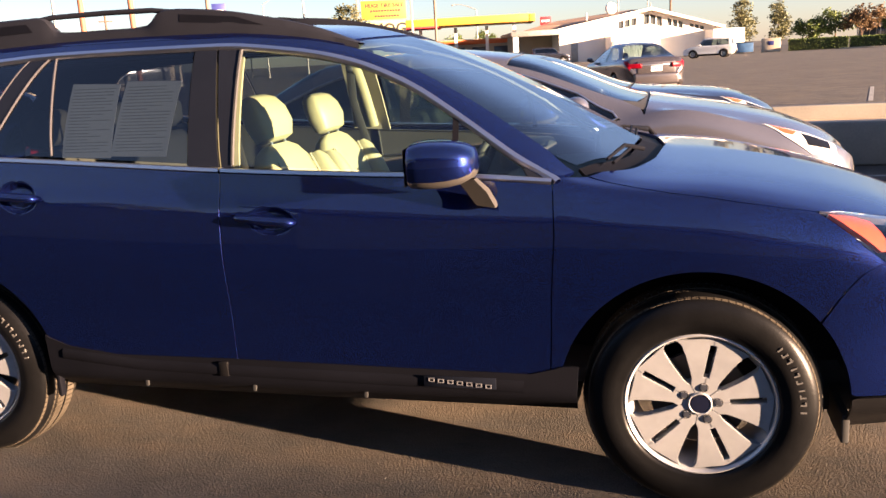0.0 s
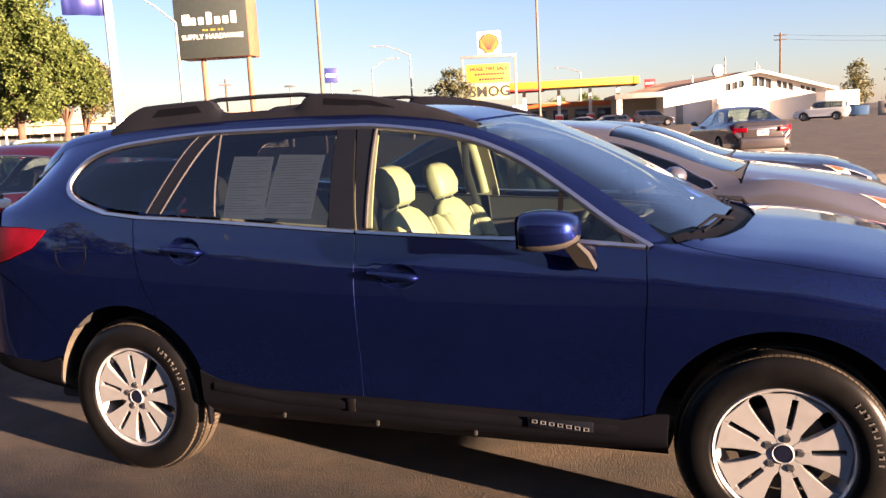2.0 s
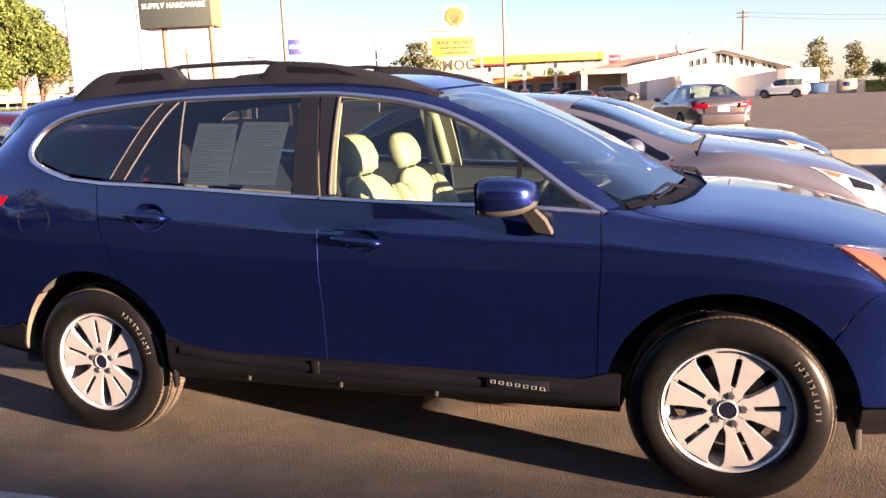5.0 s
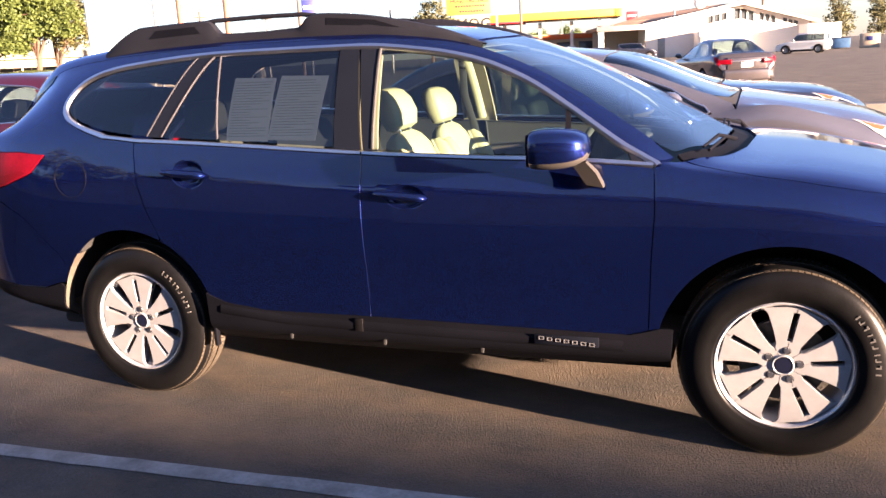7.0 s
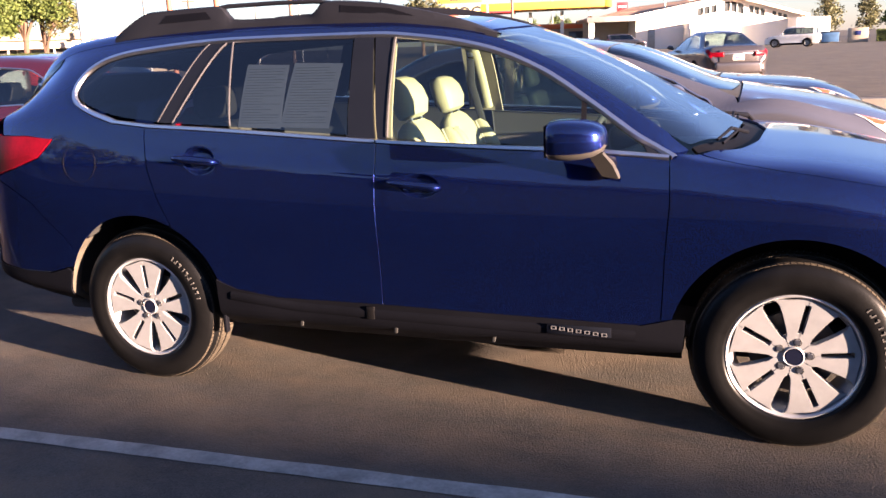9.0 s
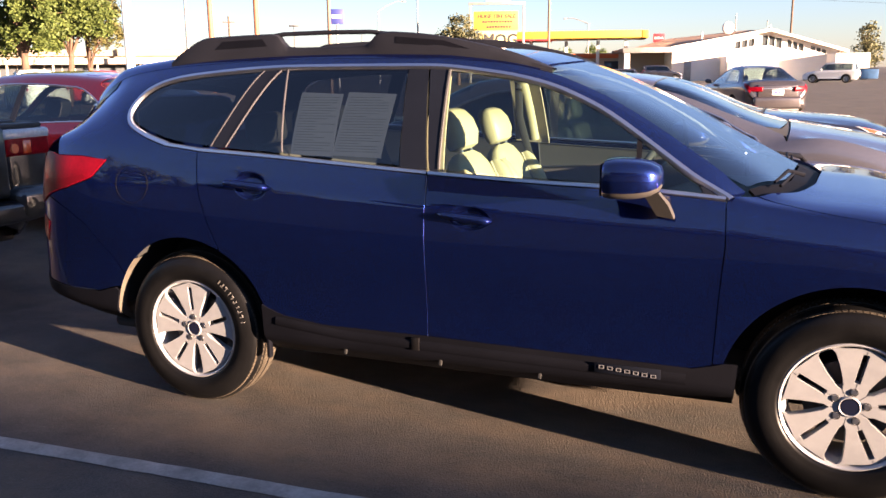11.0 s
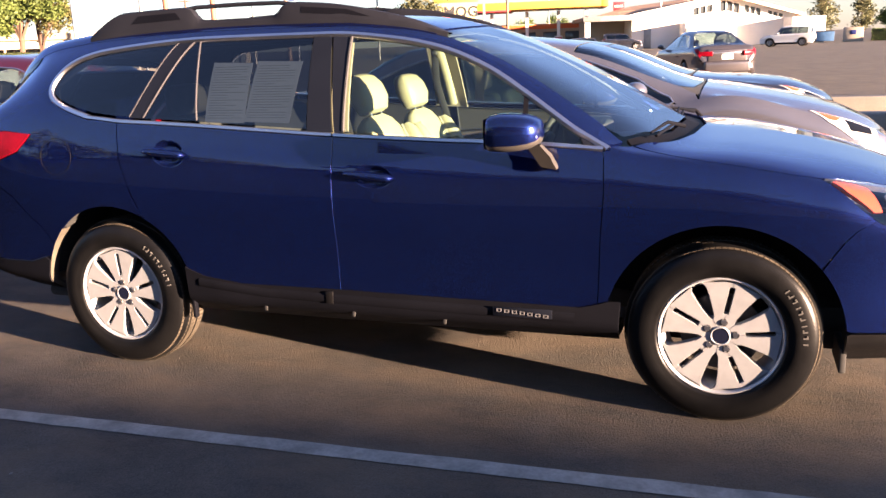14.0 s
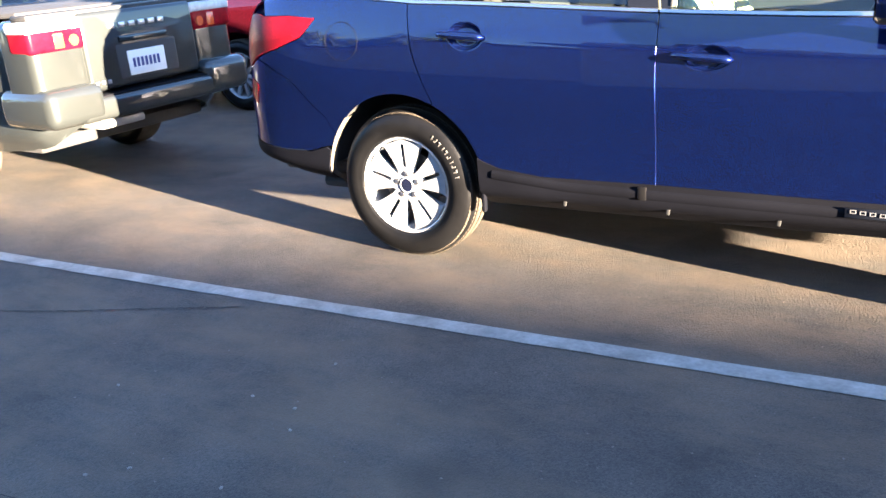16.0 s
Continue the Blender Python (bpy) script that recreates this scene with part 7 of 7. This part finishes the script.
def white_hall():
    """The white stucco hall with a low gable, strip windows and a porch."""
    hall = thing("building", "white stucco hall with low tan gable roof and strip windows", "building", facing(-1.3, 104) @ Matrix.Rotation(radians(14), 4, "Z"))
    w0, w1, pk = -9.7, 8.4, 0.6          # left eave, right eave, ridge
    zl, zr, zp, dp = 3.7, 3.2, 5.45, 26.0

    def roofz(x):
        return zl + (zp - zl) * (x - w0) / (pk - w0) if x < pk else zp + (zr - zp) * (x - pk) / (w1 - pk)

    # front wall with window openings, cell by cell
    wins = [(-3.1, -0.9, 0.62, 1.35), (-0.15, 2.1, 0.55, 1.55), (2.6, 4.5, 0.5, 1.2), (5.2, 7.0, 0.45, 0.8)]
    xs = sorted({w0, pk, w1, *[a for w in wins for a in w[:2]]})
    v, f = [], []
    for a, b in zip(xs, xs[1:]):
        win = next((w for w in wins if w[0] <= a and b <= w[1]), None)
        spans = [(0, 0, roofz(a), roofz(b))] if not win else [(0, 0, roofz(a) - win[3], roofz(b) - win[3]), (roofz(a) - win[2] + 0.1, roofz(b) - win[2] + 0.1, roofz(a), roofz(b))]
        for z0, z1, z2, z3 in spans:
            i = len(v)
            v += [(a, 0, z0), (b, 0, z1), (b, 0, z3), (a, 0, z2)]
            f.append((i, i + 1, i + 2, i + 3))
    for a, b in ((w0, 0), (w1, 0)):
        i = len(v)
        z = roofz(a)
        v += [(a, 0, 0), (a, dp, 0), (a, dp, z), (a, 0, z)]
        f.append((i, i + 1, i + 2, i + 3))
    wall = soup("wall", v, f, STUCCO, hall, "white stucco wall", 0)
    mod = wall.modifiers.new("thick", "SOLIDIFY")
    mod.thickness, mod.offset = 0.25, -1
    for a, b, t, lo in wins:
        win = new("window")
        win.parent = hall
        n = 3
        z = [roofz(a) - lo, roofz(b) - lo, roofz(b) - t + 0.1, roofz(a) - t + 0.1]
        soup("pane", [(a, 0.15, z[0]), (b, 0.15, z[1]), (b, 0.15, z[2]), (a, 0.15, z[3])], [(0, 1, 2, 3)], PANE, win, "dark glass", 0)
        for k in range(n + 1):
            x = a + (b - a) * k / n
            part("mullion", box_bm((x - 0.06, 0.02, roofz(x) - lo), (x + 0.06, 0.16, roofz(x) - t + 0.1)), STUCCO, win)
    # roof slabs
    for x0, x1 in ((w0 - 0.7, pk), (pk, w1 + 0.7)):
        q = [(x0, -0.9, roofz(x0)), (x1, -0.9, roofz(x1)), (x1, dp, roofz(x1)), (x0, dp, roofz(x0))]
        r = soup("roof", [(a, b, c + 0.02) for a, b, c in q] + [(a, b, c + 0.24) for a, b, c in q], [(3, 2, 1, 0), (4, 5, 6, 7), (0, 1, 5, 4), (1, 2, 6, 5), (2, 3, 7, 6), (3, 0, 4, 7)], ROOF_TAN, hall, "tan low-pitched roof", 0)
        soup("fascia", [(x0, -0.92, roofz(x0) - 0.06), (x1, -0.92, roofz(x1) - 0.06), (x1, -0.92, roofz(x1) + 0.25), (x0, -0.92, roofz(x0) + 0.25), (x0, -0.88, roofz(x0) - 0.06), (x1, -0.88, roofz(x1) - 0.06)], [(0, 1, 2, 3), (4, 5, 1, 0)], STUCCO, r, "white fascia board", 0)
    soup("wing_roof", [(-14.2, 2.0, 3.85), (-9.0, 9.0, 5.05), (0.6, 9.0, 5.95), (0.6, 0.5, 5.5), (-9.5, 0.5, 3.9), (-14.2, 2.0, 3.6), (0.6, 9.0, 5.6)], [(0, 4, 3, 2, 1), (5, 6, 2, 1, 0), (0, 5, 4)], ROOF_TAN, hall, "tan roof slope of the long wing", 0)
    part("annex", box_bm((7.0, -3.0, 0), (10.6, 6.0, 2.85), 0.04), STUCCO, hall, "flat white annex")
    part("porch_roof", box_bm((-15.6, -2.0, 3.35), (-9.3, 14.0, 3.75), 0.05), ROOF_TAN, hall, "low porch roof")
    part("porch_fascia", box_bm((-15.7, -2.15, 3.2), (-9.2, -2.02, 3.8), 0.02), POLE, hall, "grey porch fascia")
    part("porch_wall", box_bm((-15.4, 6.0, 0), (-9.6, 6.3, 3.35)), BEIGE, hall, "shaded porch wall")
    part("porch_pillar", box_bm((-15.5, -1.9, 0), (-14.9, -1.3, 3.35), 0.03), STUCCO, hall)
    part("entry_wall", box_bm((-4.6, -3.2, 0), (0.2, -0.05, 2.7), 0.04), STUCCO, hall, "white entry bay")
    part("entry_door", box_bm((-4.5, -3.3, 0), (-3.6, -3.16, 2.1), 0.01), BEIGE, hall, "beige door")
    part("side_door", box_bm((-8.6, -0.08, 0), (-7.8, 0.04, 2.2), 0.01), POLE, hall, "grey door")
    part("chimney_pipe", cyl_bm(0.1, 0.1, 4.0, 5.6, 10, m=Matrix.Translation((-6.0, 4, 0))), STUCCO, hall)
    dish = ball_bm((1.5, 0.5, 1.5), 8, m=Matrix.Translation((-2.2, 8, 6.2)))
    part("satellite_dish", dish, STUCCO, hall, "pale dish on the roof")
    for x, y, h in ((1.9, 6, 6.9), (3.0, 9, 6.6), (-1.1, 9, 7.9)):
        part("roof_pipe", cyl_bm(0.07, 0.07, 4.2, h, 8, m=Matrix.Translation((x, y, 0))), STEEL, hall)


white_hall()


def fuel_station():
    st = thing("fuel_station", "fuel station with long yellow canopy and red stripe", "station", facing(-12.2, 112))
    top = part("canopy", box_bm((-9.6, -4, 5.2), (6.8, 5, 6.1), 0.05), YELLOW, st, "yellow canopy edge")
    part("canopy_stripe", box_bm((-9.65, -4.06, 5.05), (-4.5, 5.05, 5.21), 0.02), SIGN_RED, top, "red stripe")
    part("canopy_end", box_bm((6.7, -4.05, 5.15), (7.5, 5.05, 6.05), 0.05), YELLOW, top)
    for x in (-7, -2.5, 1.5, 5):
        part("canopy_post", box_bm((x - 0.2, -0.2, 0), (x + 0.2, 0.2, 5.0), 0.02), SIGN_WHITE, st)
        pump = part("fuel_pump", box_bm((x - 0.5, -0.6, 0), (x + 0.5, 0.5, 1.9), 0.05), SIGN_WHITE, st, "white fuel pump")
        part("pump_panel", box_bm((x - 0.45, -0.65, 1.0), (x + 0.45, -0.58, 1.7), 0.02), SIGN_RED, pump)
    part("kiosk", box_bm((-7.5, 7, 0), (6.0, 14, 3.6), 0.05), BEIGE, st, "orange-beige kiosk")
    part("kiosk_band", box_bm((-7.6, 6.9, 2.9), (6.1, 7.0, 3.5), 0.02), ORANGE, st, "orange band")
    for x in (-5.5, -2.5, 0.5, 3.5):
        part("kiosk_window", box_bm((x - 1.0, 6.92, 0.9), (x + 1.0, 7.04, 2.5), 0.02), PANE, st)
    part("price_board", box_bm((-8.2, -5, 2.4), (-6.4, -4.8, 3.3), 0.02), SIGN_WHITE, st)


fuel_station()


def pole_sign():
    """Frame sign: an orange shell-like fan on white above, banners below."""
    D = 104.0
    s = thing("pole_sign", "roadside frame sign with orange fan emblem and yellow banners", "sign", facing(-18.05, D, 0.4))
    for x in (-3.15, 3.2):
        part("sign_post", box_bm((x - 0.14, -0.14, -0.45), (x + 0.14, 0.14, 8.75), 0.02), POLE, s)
    part("cross_beam", box_bm((-3.35, -0.16, 8.7), (3.4, 0.16, 9.0), 0.02), POLE, s)
    head = part("emblem_box", box_bm((-1.25, -0.35, 9.05), (1.55, 0.35, 11.75), 0.05), SIGN_WHITE, s, "white emblem box")
    pts = [(0.15 + 1.08 * math.cos(radians(a)) * (1 + 0.035 * math.cos(radians(a * 9))), 10.35 + 1.05 * math.sin(radians(a)) * (1 + 0.035 * math.cos(radians(a * 9)))) for a in range(-30, 211, 6)] + [(-0.35, 9.5), (-0.35, 9.3), (0.65, 9.3), (0.65, 9.5)]
    part("emblem_rim", prism(None, [(0.15 + (x - 0.15) * 1.1, 10.3 + (z - 10.3) * 1.09) for x, z in pts], -0.40, -0.36, 0), SIGN_RED, head)
    part("emblem_fan", prism(None, pts, -0.44, -0.38, 0), ORANGE2, head, "orange fan shape")
    bm = bmesh.new()
    for a in (35, 57, 79, 101, 123, 145):
        e = (0.15 + 1.0 * math.cos(radians(a)), 10.3 + 1.0 * math.sin(radians(a)))
        b = (0.15 + 0.2 * math.cos(radians(a)), 9.5 + 0.1 * math.sin(radians(a)))
        dx, dz = e[0] - b[0], e[1] - b[1]
        n = math.hypot(dx, dz)
        ox, oz = -dz / n * 0.035, dx / n * 0.035
        prism(bm, [(b[0] - ox, b[1] - oz), (e[0] - ox, e[1] - oz), (e[0] + ox, e[1] + oz), (b[0] + ox, b[1] + oz)], -0.455, -0.43, 0)
    part("fan_ribs", bm, SIGN_RED, head)
    ban = part("banner", box_bm((-2.75, -0.06, 5.75), (2.55, 0.0, 7.95), 0.01), YELLOW, s, "yellow banner")
    words("HUGE TIRE SALE", 0.62, CABIN, pose(0.0, -0.075, 7.35, 90), ban, 0.01, 0.018)
    for x, z, count in ((-1.7, 6.62, 11), (-1.2, 6.02, 9)):
        bm = bmesh.new()
        for k in range(count):
            box_bm((x + k * 0.33, -0.08, z), (x + 0.25 + k * 0.33, -0.06, z + 0.25), 0, bm=bm)
        part("banner_bars", bm, CABIN, ban)
    b2 = part("lower_banner", box_bm((-2.3, -0.06, 3.7), (2.4, 0.0, 5.55), 0.01), PALE_YELLOW, s, "pale yellow lower banner")
    words("SMOG", 1.75, CABIN, pose(0.05, -0.075, 4.62, 90), b2, 0.01, 0.06)


PALE_YELLOW = mat("pale_yellow_panel", (0.55, 0.46, 0.16), 0.6, vary=0.06)
ORANGE2 = mat("fan_orange", (0.50, 0.12, 0.008), 0.5, vary=0.05)
pole_sign()


def store_sign():
    """A dark billboard on two orange-brown posts, edges orange-brown."""
    D = 70.0
    s = thing("billboard", "dark green store billboard with orange-brown sides on two posts", "sign", facing(-35.75, D) @ Matrix.Rotation(radians(-20), 4, "Z"))
    z0, z1 = 7.6, 13.5
    part("face", box_bm((-3.2, -0.05, z0), (2.68, 0.0, z1), 0.01), SLATE, s, "dark slate face")
    part("side_box", box_bm((-3.2, 0.0, z0), (2.74, 2.4, z1), 0.02), WOOD, s, "orange-brown side")
    for x in (-1.5, 2.25):
        part("post", cyl_bm(0.2, 0.2, 0, z0, 14, m=Matrix.Translation((x, 1.0, 0))), WOOD, s)
    bm = bmesh.new()
    for k in range(7):
        x, hh = -2.55 + k * 0.66, (0.80, 0.55, 0.55, 0.90, 0.55, 0.55, 0.90)[k]
        box_bm((x, -0.08, 10.15), (x + (0.62 if k == 0 else 0.42), -0.04, 10.15 + hh), 0.05, bm=bm)
    part("large_marks", bm, SIGN_WHITE, s, "white script-like marks")
    words("SUPPLY HARDWARE", 0.55, SIGN_WHITE, pose(-0.2, -0.07, 9.2, 90), s, 0.01)
    bm = bmesh.new()
    for x in (-0.75, -0.5, -0.1, 0.1, 0.5, 0.75):
        box_bm((x - 0.2, -0.08, 9.65), (x - 0.05, -0.04, 9.78), 0, bm=bm)
    part("middle_marks", bm, YELLOW, s)


store_sign()


def mast(name, az, d, h, r, material, label, category, dx=0.0):
    ob = part(name, cyl_bm(r, r * 0.75, 0, h, 14), material)
    ob.matrix_basis = facing(az, d)
    return tagged(ob, label, category)


fp = mast("flag_pole", -41.9, 24, 9.0, 0.125, SIGN_WHITE, "thick white flag pole at the edge of the lot", "pole")
rows = [[Vector((-0.1 - 1.0 * i / 8, 0.05 * math.sin(i * 1.1), z + 0.02 * i / 8)) for i in range(9)] for z in (4.72, 5.1, 5.5, 5.9)]
v, f = ribbon(rows)
fl = soup("flag", v, f, SIGN_BLUE)
fl.matrix_basis = facing(-41.9, 24)
fl.modifiers.new("thick", "SOLIDIFY").thickness = 0.01
tagged(fl, "plain blue flag hanging from the white pole", "flag")
mast("light_pole", -29.15, 55, 12.5, 0.13, RUST, "tall brown steel light pole", "pole")
mast("light_pole", -14.73, 60, 12.0, 0.10, RUST, "tall thin brown light pole", "pole")


def street_lamp(az, d, z, head, hz, label):
    s = thing("street_lamp", label, "street lamp", facing(az, d))
    part("pole", cyl_bm(0.12, 0.08, 0, z, 12), POLE, s)
    soup("arm", *sweep([(0, 0, z), (head * 0.35, 0, z + (hz - z) * 0.55), (head * 0.7, 0, hz - 0.03), (head, 0, hz)], [0.07, 0.06, 0.05, 0.05], 8), POLE, s)
    part("lamp_head", box_bm((min(head, head * 1.14), -0.15, hz - 0.16), (max(head, head * 1.14), 0.15, hz + 0.04), 0.04), POLE, s)


street_lamp(-23.26, 95, 9.15, -3.7, 10.3, "curved-arm grey street lamp")
street_lamp(-25.82, 110, 8.9, 3.1, 10.1, "curved-arm grey street lamp")
street_lamp(-12.05, 125, 7.75, -3.1, 8.6, "curved-arm grey street lamp far off")
street_lamp(-38.1, 62, 9.3, -3.4, 11.2, "grey street lamp with long curved arm")


def small_sign(az, d, w, z0, z1, material, label, post=True):
    s = thing("road_sign", label, "sign", facing(az, d))
    part("panel", box_bm((-w / 2, -0.12, z0), (w / 2, 0.12, z1), 0.03), material, s)
    bm = bmesh.new()
    for k in range(5):
        box_bm((-w * 0.38 + k * w * 0.155, -0.14, (z0 + z1) / 2 - (z1 - z0) * 0.12), (-w * 0.27 + k * w * 0.155, -0.11, (z0 + z1) / 2 + (z1 - z0) * 0.12), 0, bm=bm)
    part("panel_marks", bm, SIGN_WHITE, s)
    if post:
        part("post", cyl_bm(0.09, 0.09, 0, z0, 10), POLE, s)


small_sign(-28.55, 85, 1.25, 6.05, 7.45, SIGN_BLUE, "small blue and white pole sign")
small_sign(-7.58, 118, 1.45, 4.85, 5.95, SIGN_RED, "small red pole sign")
for az, d, h in ((-31.3, 120, 7.6), (-26.9, 130, 7.0)):
    s = thing("lot_light", "small twin-head lot light far off", "street lamp", facing(az, d))
    part("pole", cyl_bm(0.1, 0.08, 0, h, 10), STEEL, s)
    part("lamp_head", box_bm((-0.7, -0.2, h), (0.7, 0.2, h + 0.2), 0.04), STEEL, s)
u = thing("utility_pole", "wooden utility pole with a cross arm behind the hall", "pole", facing(0.3, 150))
part("pole", cyl_bm(0.2, 0.15, 0, 13.2, 12), BARK, u)
for z in (12.0, 12.7):
    part("cross_arm", box_bm((-1.0, -0.08, z), (1.0, 0.08, z + 0.15), 0.01), BARK, u)
for k, z in enumerate((12.9, 12.2)):
    a, b = bearing(0.3, 150, z), bearing(24.0, 170, z)
    pts = [a.lerp(b, t) - Vector((0, 0, 2.0 * 4 * t * (1 - t))) for t in np.linspace(0, 1, 17)]
    tagged(soup("power_cable", *sweep(pts, 0.02, 5), STEEL), "thin dark overhead cable", "cable")
u2 = thing("utility_pole", "grey wooden utility pole far behind the billboard", "pole", facing(-35.4, 130))
part("pole", cyl_bm(0.17, 0.13, 0, 9.6, 10), BARK, u2)
part("cross_arm", box_bm((-0.9, -0.08, 8.7), (0.9, 0.08, 8.85), 0.01), BARK, u2)


# darker copy of the beige stucco, with the trees' shade in its colour
SHOP = mat("shaded_beige_stucco", (0.20, 0.165, 0.12), 0.9, vary=0.12, scale=0.3, bump=0.2, fine=8.0)
SHOP_TRIM = mat("cream_trim_paint", (0.36, 0.31, 0.24), 0.8, vary=0.1, scale=0.5)


def long_store(az, d, w, h, label):
    s = thing("building", label, "building", facing(az, d))
    part("wall", box_bm((-w / 2, 0, 0), (w / 2, 14, h), 0.05), SHOP, s, "beige stucco wall")
    part("parapet", box_bm((-w / 2 - 0.3, -0.5, h), (w / 2 + 0.3, 14.3, h + 0.55), 0.05), SHOP, s, "beige parapet")
    part("awning", box_bm((-w / 2, -2.6, h - 0.75), (w / 2, 0, h - 0.25), 0.03), SHOP_TRIM, s, "pale awning")
    # dark sheet behind the windows that holds the shade under the awning
    part("shopfront", box_bm((-w / 2 + 0.5, -0.03, 0.3), (w / 2 - 0.5, 0.02, h - 0.8), 0.01), PANE, s, "dark shaded shop windows")
    n = int(w / 3.6)
    for k in range(n):
        x = -w / 2 + (k + 0.5) * w / n
        if k % 4 == 3:
            continue
        win = part("window", box_bm((x - 1.15, -0.06, 0.5), (x + 1.15, 0.05, 2.5), 0.02), SHOP_TRIM, s)
        part("pane", box_bm((x - 1.05, -0.08, 0.6), (x - 0.04, -0.05, 2.4)), PANE, win)
        part("pane", box_bm((x + 0.04, -0.08, 0.6), (x + 1.05, -0.05, 2.4)), PANE, win)
    for k in range(n + 1):
        x = -w / 2 + k * w / n
        part("awning_post", box_bm((x - 0.08, -2.1, 0), (x + 0.08, -1.95, h - 0.5)), SHOP_TRIM, s)


long_store(-46.0, 86, 44, 3.2, "long low beige shop building behind trees")
long_store(15.4, 175, 26, 3.4, "low pale building beyond the trees")
tank = part("storage_tank", ball_bm((6.5, 5.0, 4.6), 12, m=Matrix.Translation((0, 0, 1.4))), STUCCO)
tank.matrix_basis = facing(-53.3, 70)
tagged(tank, "rounded white shed behind the trees", "shed")
bin_ = thing("dumpster", "blue metal dumpster by the white hall", "dumpster", facing(4.75, 103))
part("bin_body", box_bm((-0.95, -0.6, 0.12), (0.95, 0.6, 1.15), 0.05), mat("bin_blue", (0.04, 0.10, 0.22), 0.6, vary=0.25, scale=2.0), bin_)
part("bin_lid", box_bm((-1.0, -0.65, 1.15), (1.0, 0.62, 1.25), 0.03), CABIN, bin_)
crate = thing("donation_box", "pale metal collection box with a blue panel", "box", facing(6.3, 103))
part("box_body", box_bm((-1.0, -0.7, 0), (1.0, 0.7, 1.5), 0.08), BEIGE, crate)
part("box_panel", box_bm((-0.3, -0.73, 0.75), (0.3, -0.69, 1.2), 0.02), SIGN_BLUE, crate)

# vehicles further off
FAR = dict(group=HERE, wheel_kind="five")
plain_car("pickup_truck", "white pickup parked far behind the red sedan", facing(-48.6, 40) @ pose(1.2, 0, 0, 0, 0, 100), "", "", WHITE, rear=-1.1, front=3.7, half=0.95, wb=2.9, cowl=2.5, top_f=1.75, roof=1.78, top_r=0.9, deck_x=0.7, deck=1.2, hood=1.12, nose=0.85, belt=1.2, roof_w=0.68, r=0.38, category="truck", **FAR)
plain_car("car", "bright red car parked far off", facing(-42.7, 48) @ pose(-1.4, 0, 0, 0, 0, 10), "", "", BRIGHT_RED, rear=-0.9, front=3.5, half=0.92, wb=2.6, cowl=2.4, top_f=1.6, roof=1.75, top_r=-0.4, deck_x=-0.7, deck=1.2, hood=1.1, nose=0.8, belt=1.15, r=0.36, **FAR)
plain_car("car", "dark blue sport utility vehicle under the porch", facing(-7.3, 98) @ pose(-1.5, 0, 0, 0, 0, 8), "", "", NAVY, rear=-0.9, front=3.7, half=0.95, wb=2.8, cowl=2.5, top_f=1.75, roof=1.85, top_r=-0.55, deck_x=-0.8, deck=1.25, hood=1.15, nose=0.85, belt=1.2, r=0.39, **FAR)
plain_car("car", "dark green wagon parked by the fuel station", facing(-8.6, 84) @ pose(-1.2, 0, 0, 0, 0, 195), "", "", NAVY, rear=-0.9, front=3.6, half=0.9, wb=2.7, cowl=2.45, top_f=1.7, roof=1.5, top_r=-0.4, deck_x=-0.7, deck=1.1, hood=1.0, nose=0.75, belt=1.0, r=0.34, **FAR)
plain_car("car", "dark sedan parked by the fuel station", facing(-10.6, 86) @ pose(-1.2, 0, 0, 0, 0, 180), "", "", GREY, r=0.33, **FAR)

# an unseen block added so its eaves shade the near side of the lot, and trees behind the camera that the paint mirrors
sh_b = thing("building", "unseen pale blocks that shade the lot and darken reflections", "building")
# turned so that the block's edge gives the shade line its slant
skew = Matrix.Translation((39.5, -10.76, 0)) @ Matrix.Rotation(radians(4.5), 4, "Z")
part("wall", box_bm((-13.5, -19.0, 0), (22.5, -0.2, 4.3), 0.05, m=skew), STUCCO, sh_b)
part("parapet", box_bm((-13.7, -19.2, 4.3), (22.7, 0.0, 4.5), 0.02, m=skew), BEIGE, sh_b)
# unseen walls and roofs added to darken what the doors mirror
part("reflected_wall", box_bm((-2.6, -24.0, 0), (14.0, -10.0, 4.6), 0.05), BEIGE, sh_b)
part("reflected_low_wall", box_bm((-40.0, -34.0, 0), (-2.6, -17.0, 3.3), 0.05), BEIGE, sh_b)
part("reflected_eaves", box_bm((-40.3, -34.2, 3.3), (-2.6, -16.4, 3.55), 0.03), WORN_BLACK, sh_b)
part("reflected_canopy", box_bm((-2.9, -10.6, 3.0), (14.0, -8.6, 3.3), 0.03), WORN_BLACK, sh_b)
rnd_t = random.Random(12)
for az, d, h in ((-97, 46, 6.0), (-104, 42, 7.4), (-111, 38, 6.4), (-117, 30, 6.6), (-122, 27, 7.8), (-128, 25, 6.2), (-134, 24, 7.0), (-141, 25, 5.6), (-149, 27, 6.4)):
    blobs = [(rnd_t.uniform(-1.6, 1.6), rnd_t.uniform(-0.8, 0.8), h * k + rnd_t.uniform(-0.3, 0.3), rnd_t.uniform(1.2, 1.9), 1.5, h * 0.17) for k in (0.30, 0.42, 0.55, 0.66, 0.80)]
    tree(az, d, h, 1.0, blobs, LEAF, 4200, "leafy green tree beside the lot", 0.20)
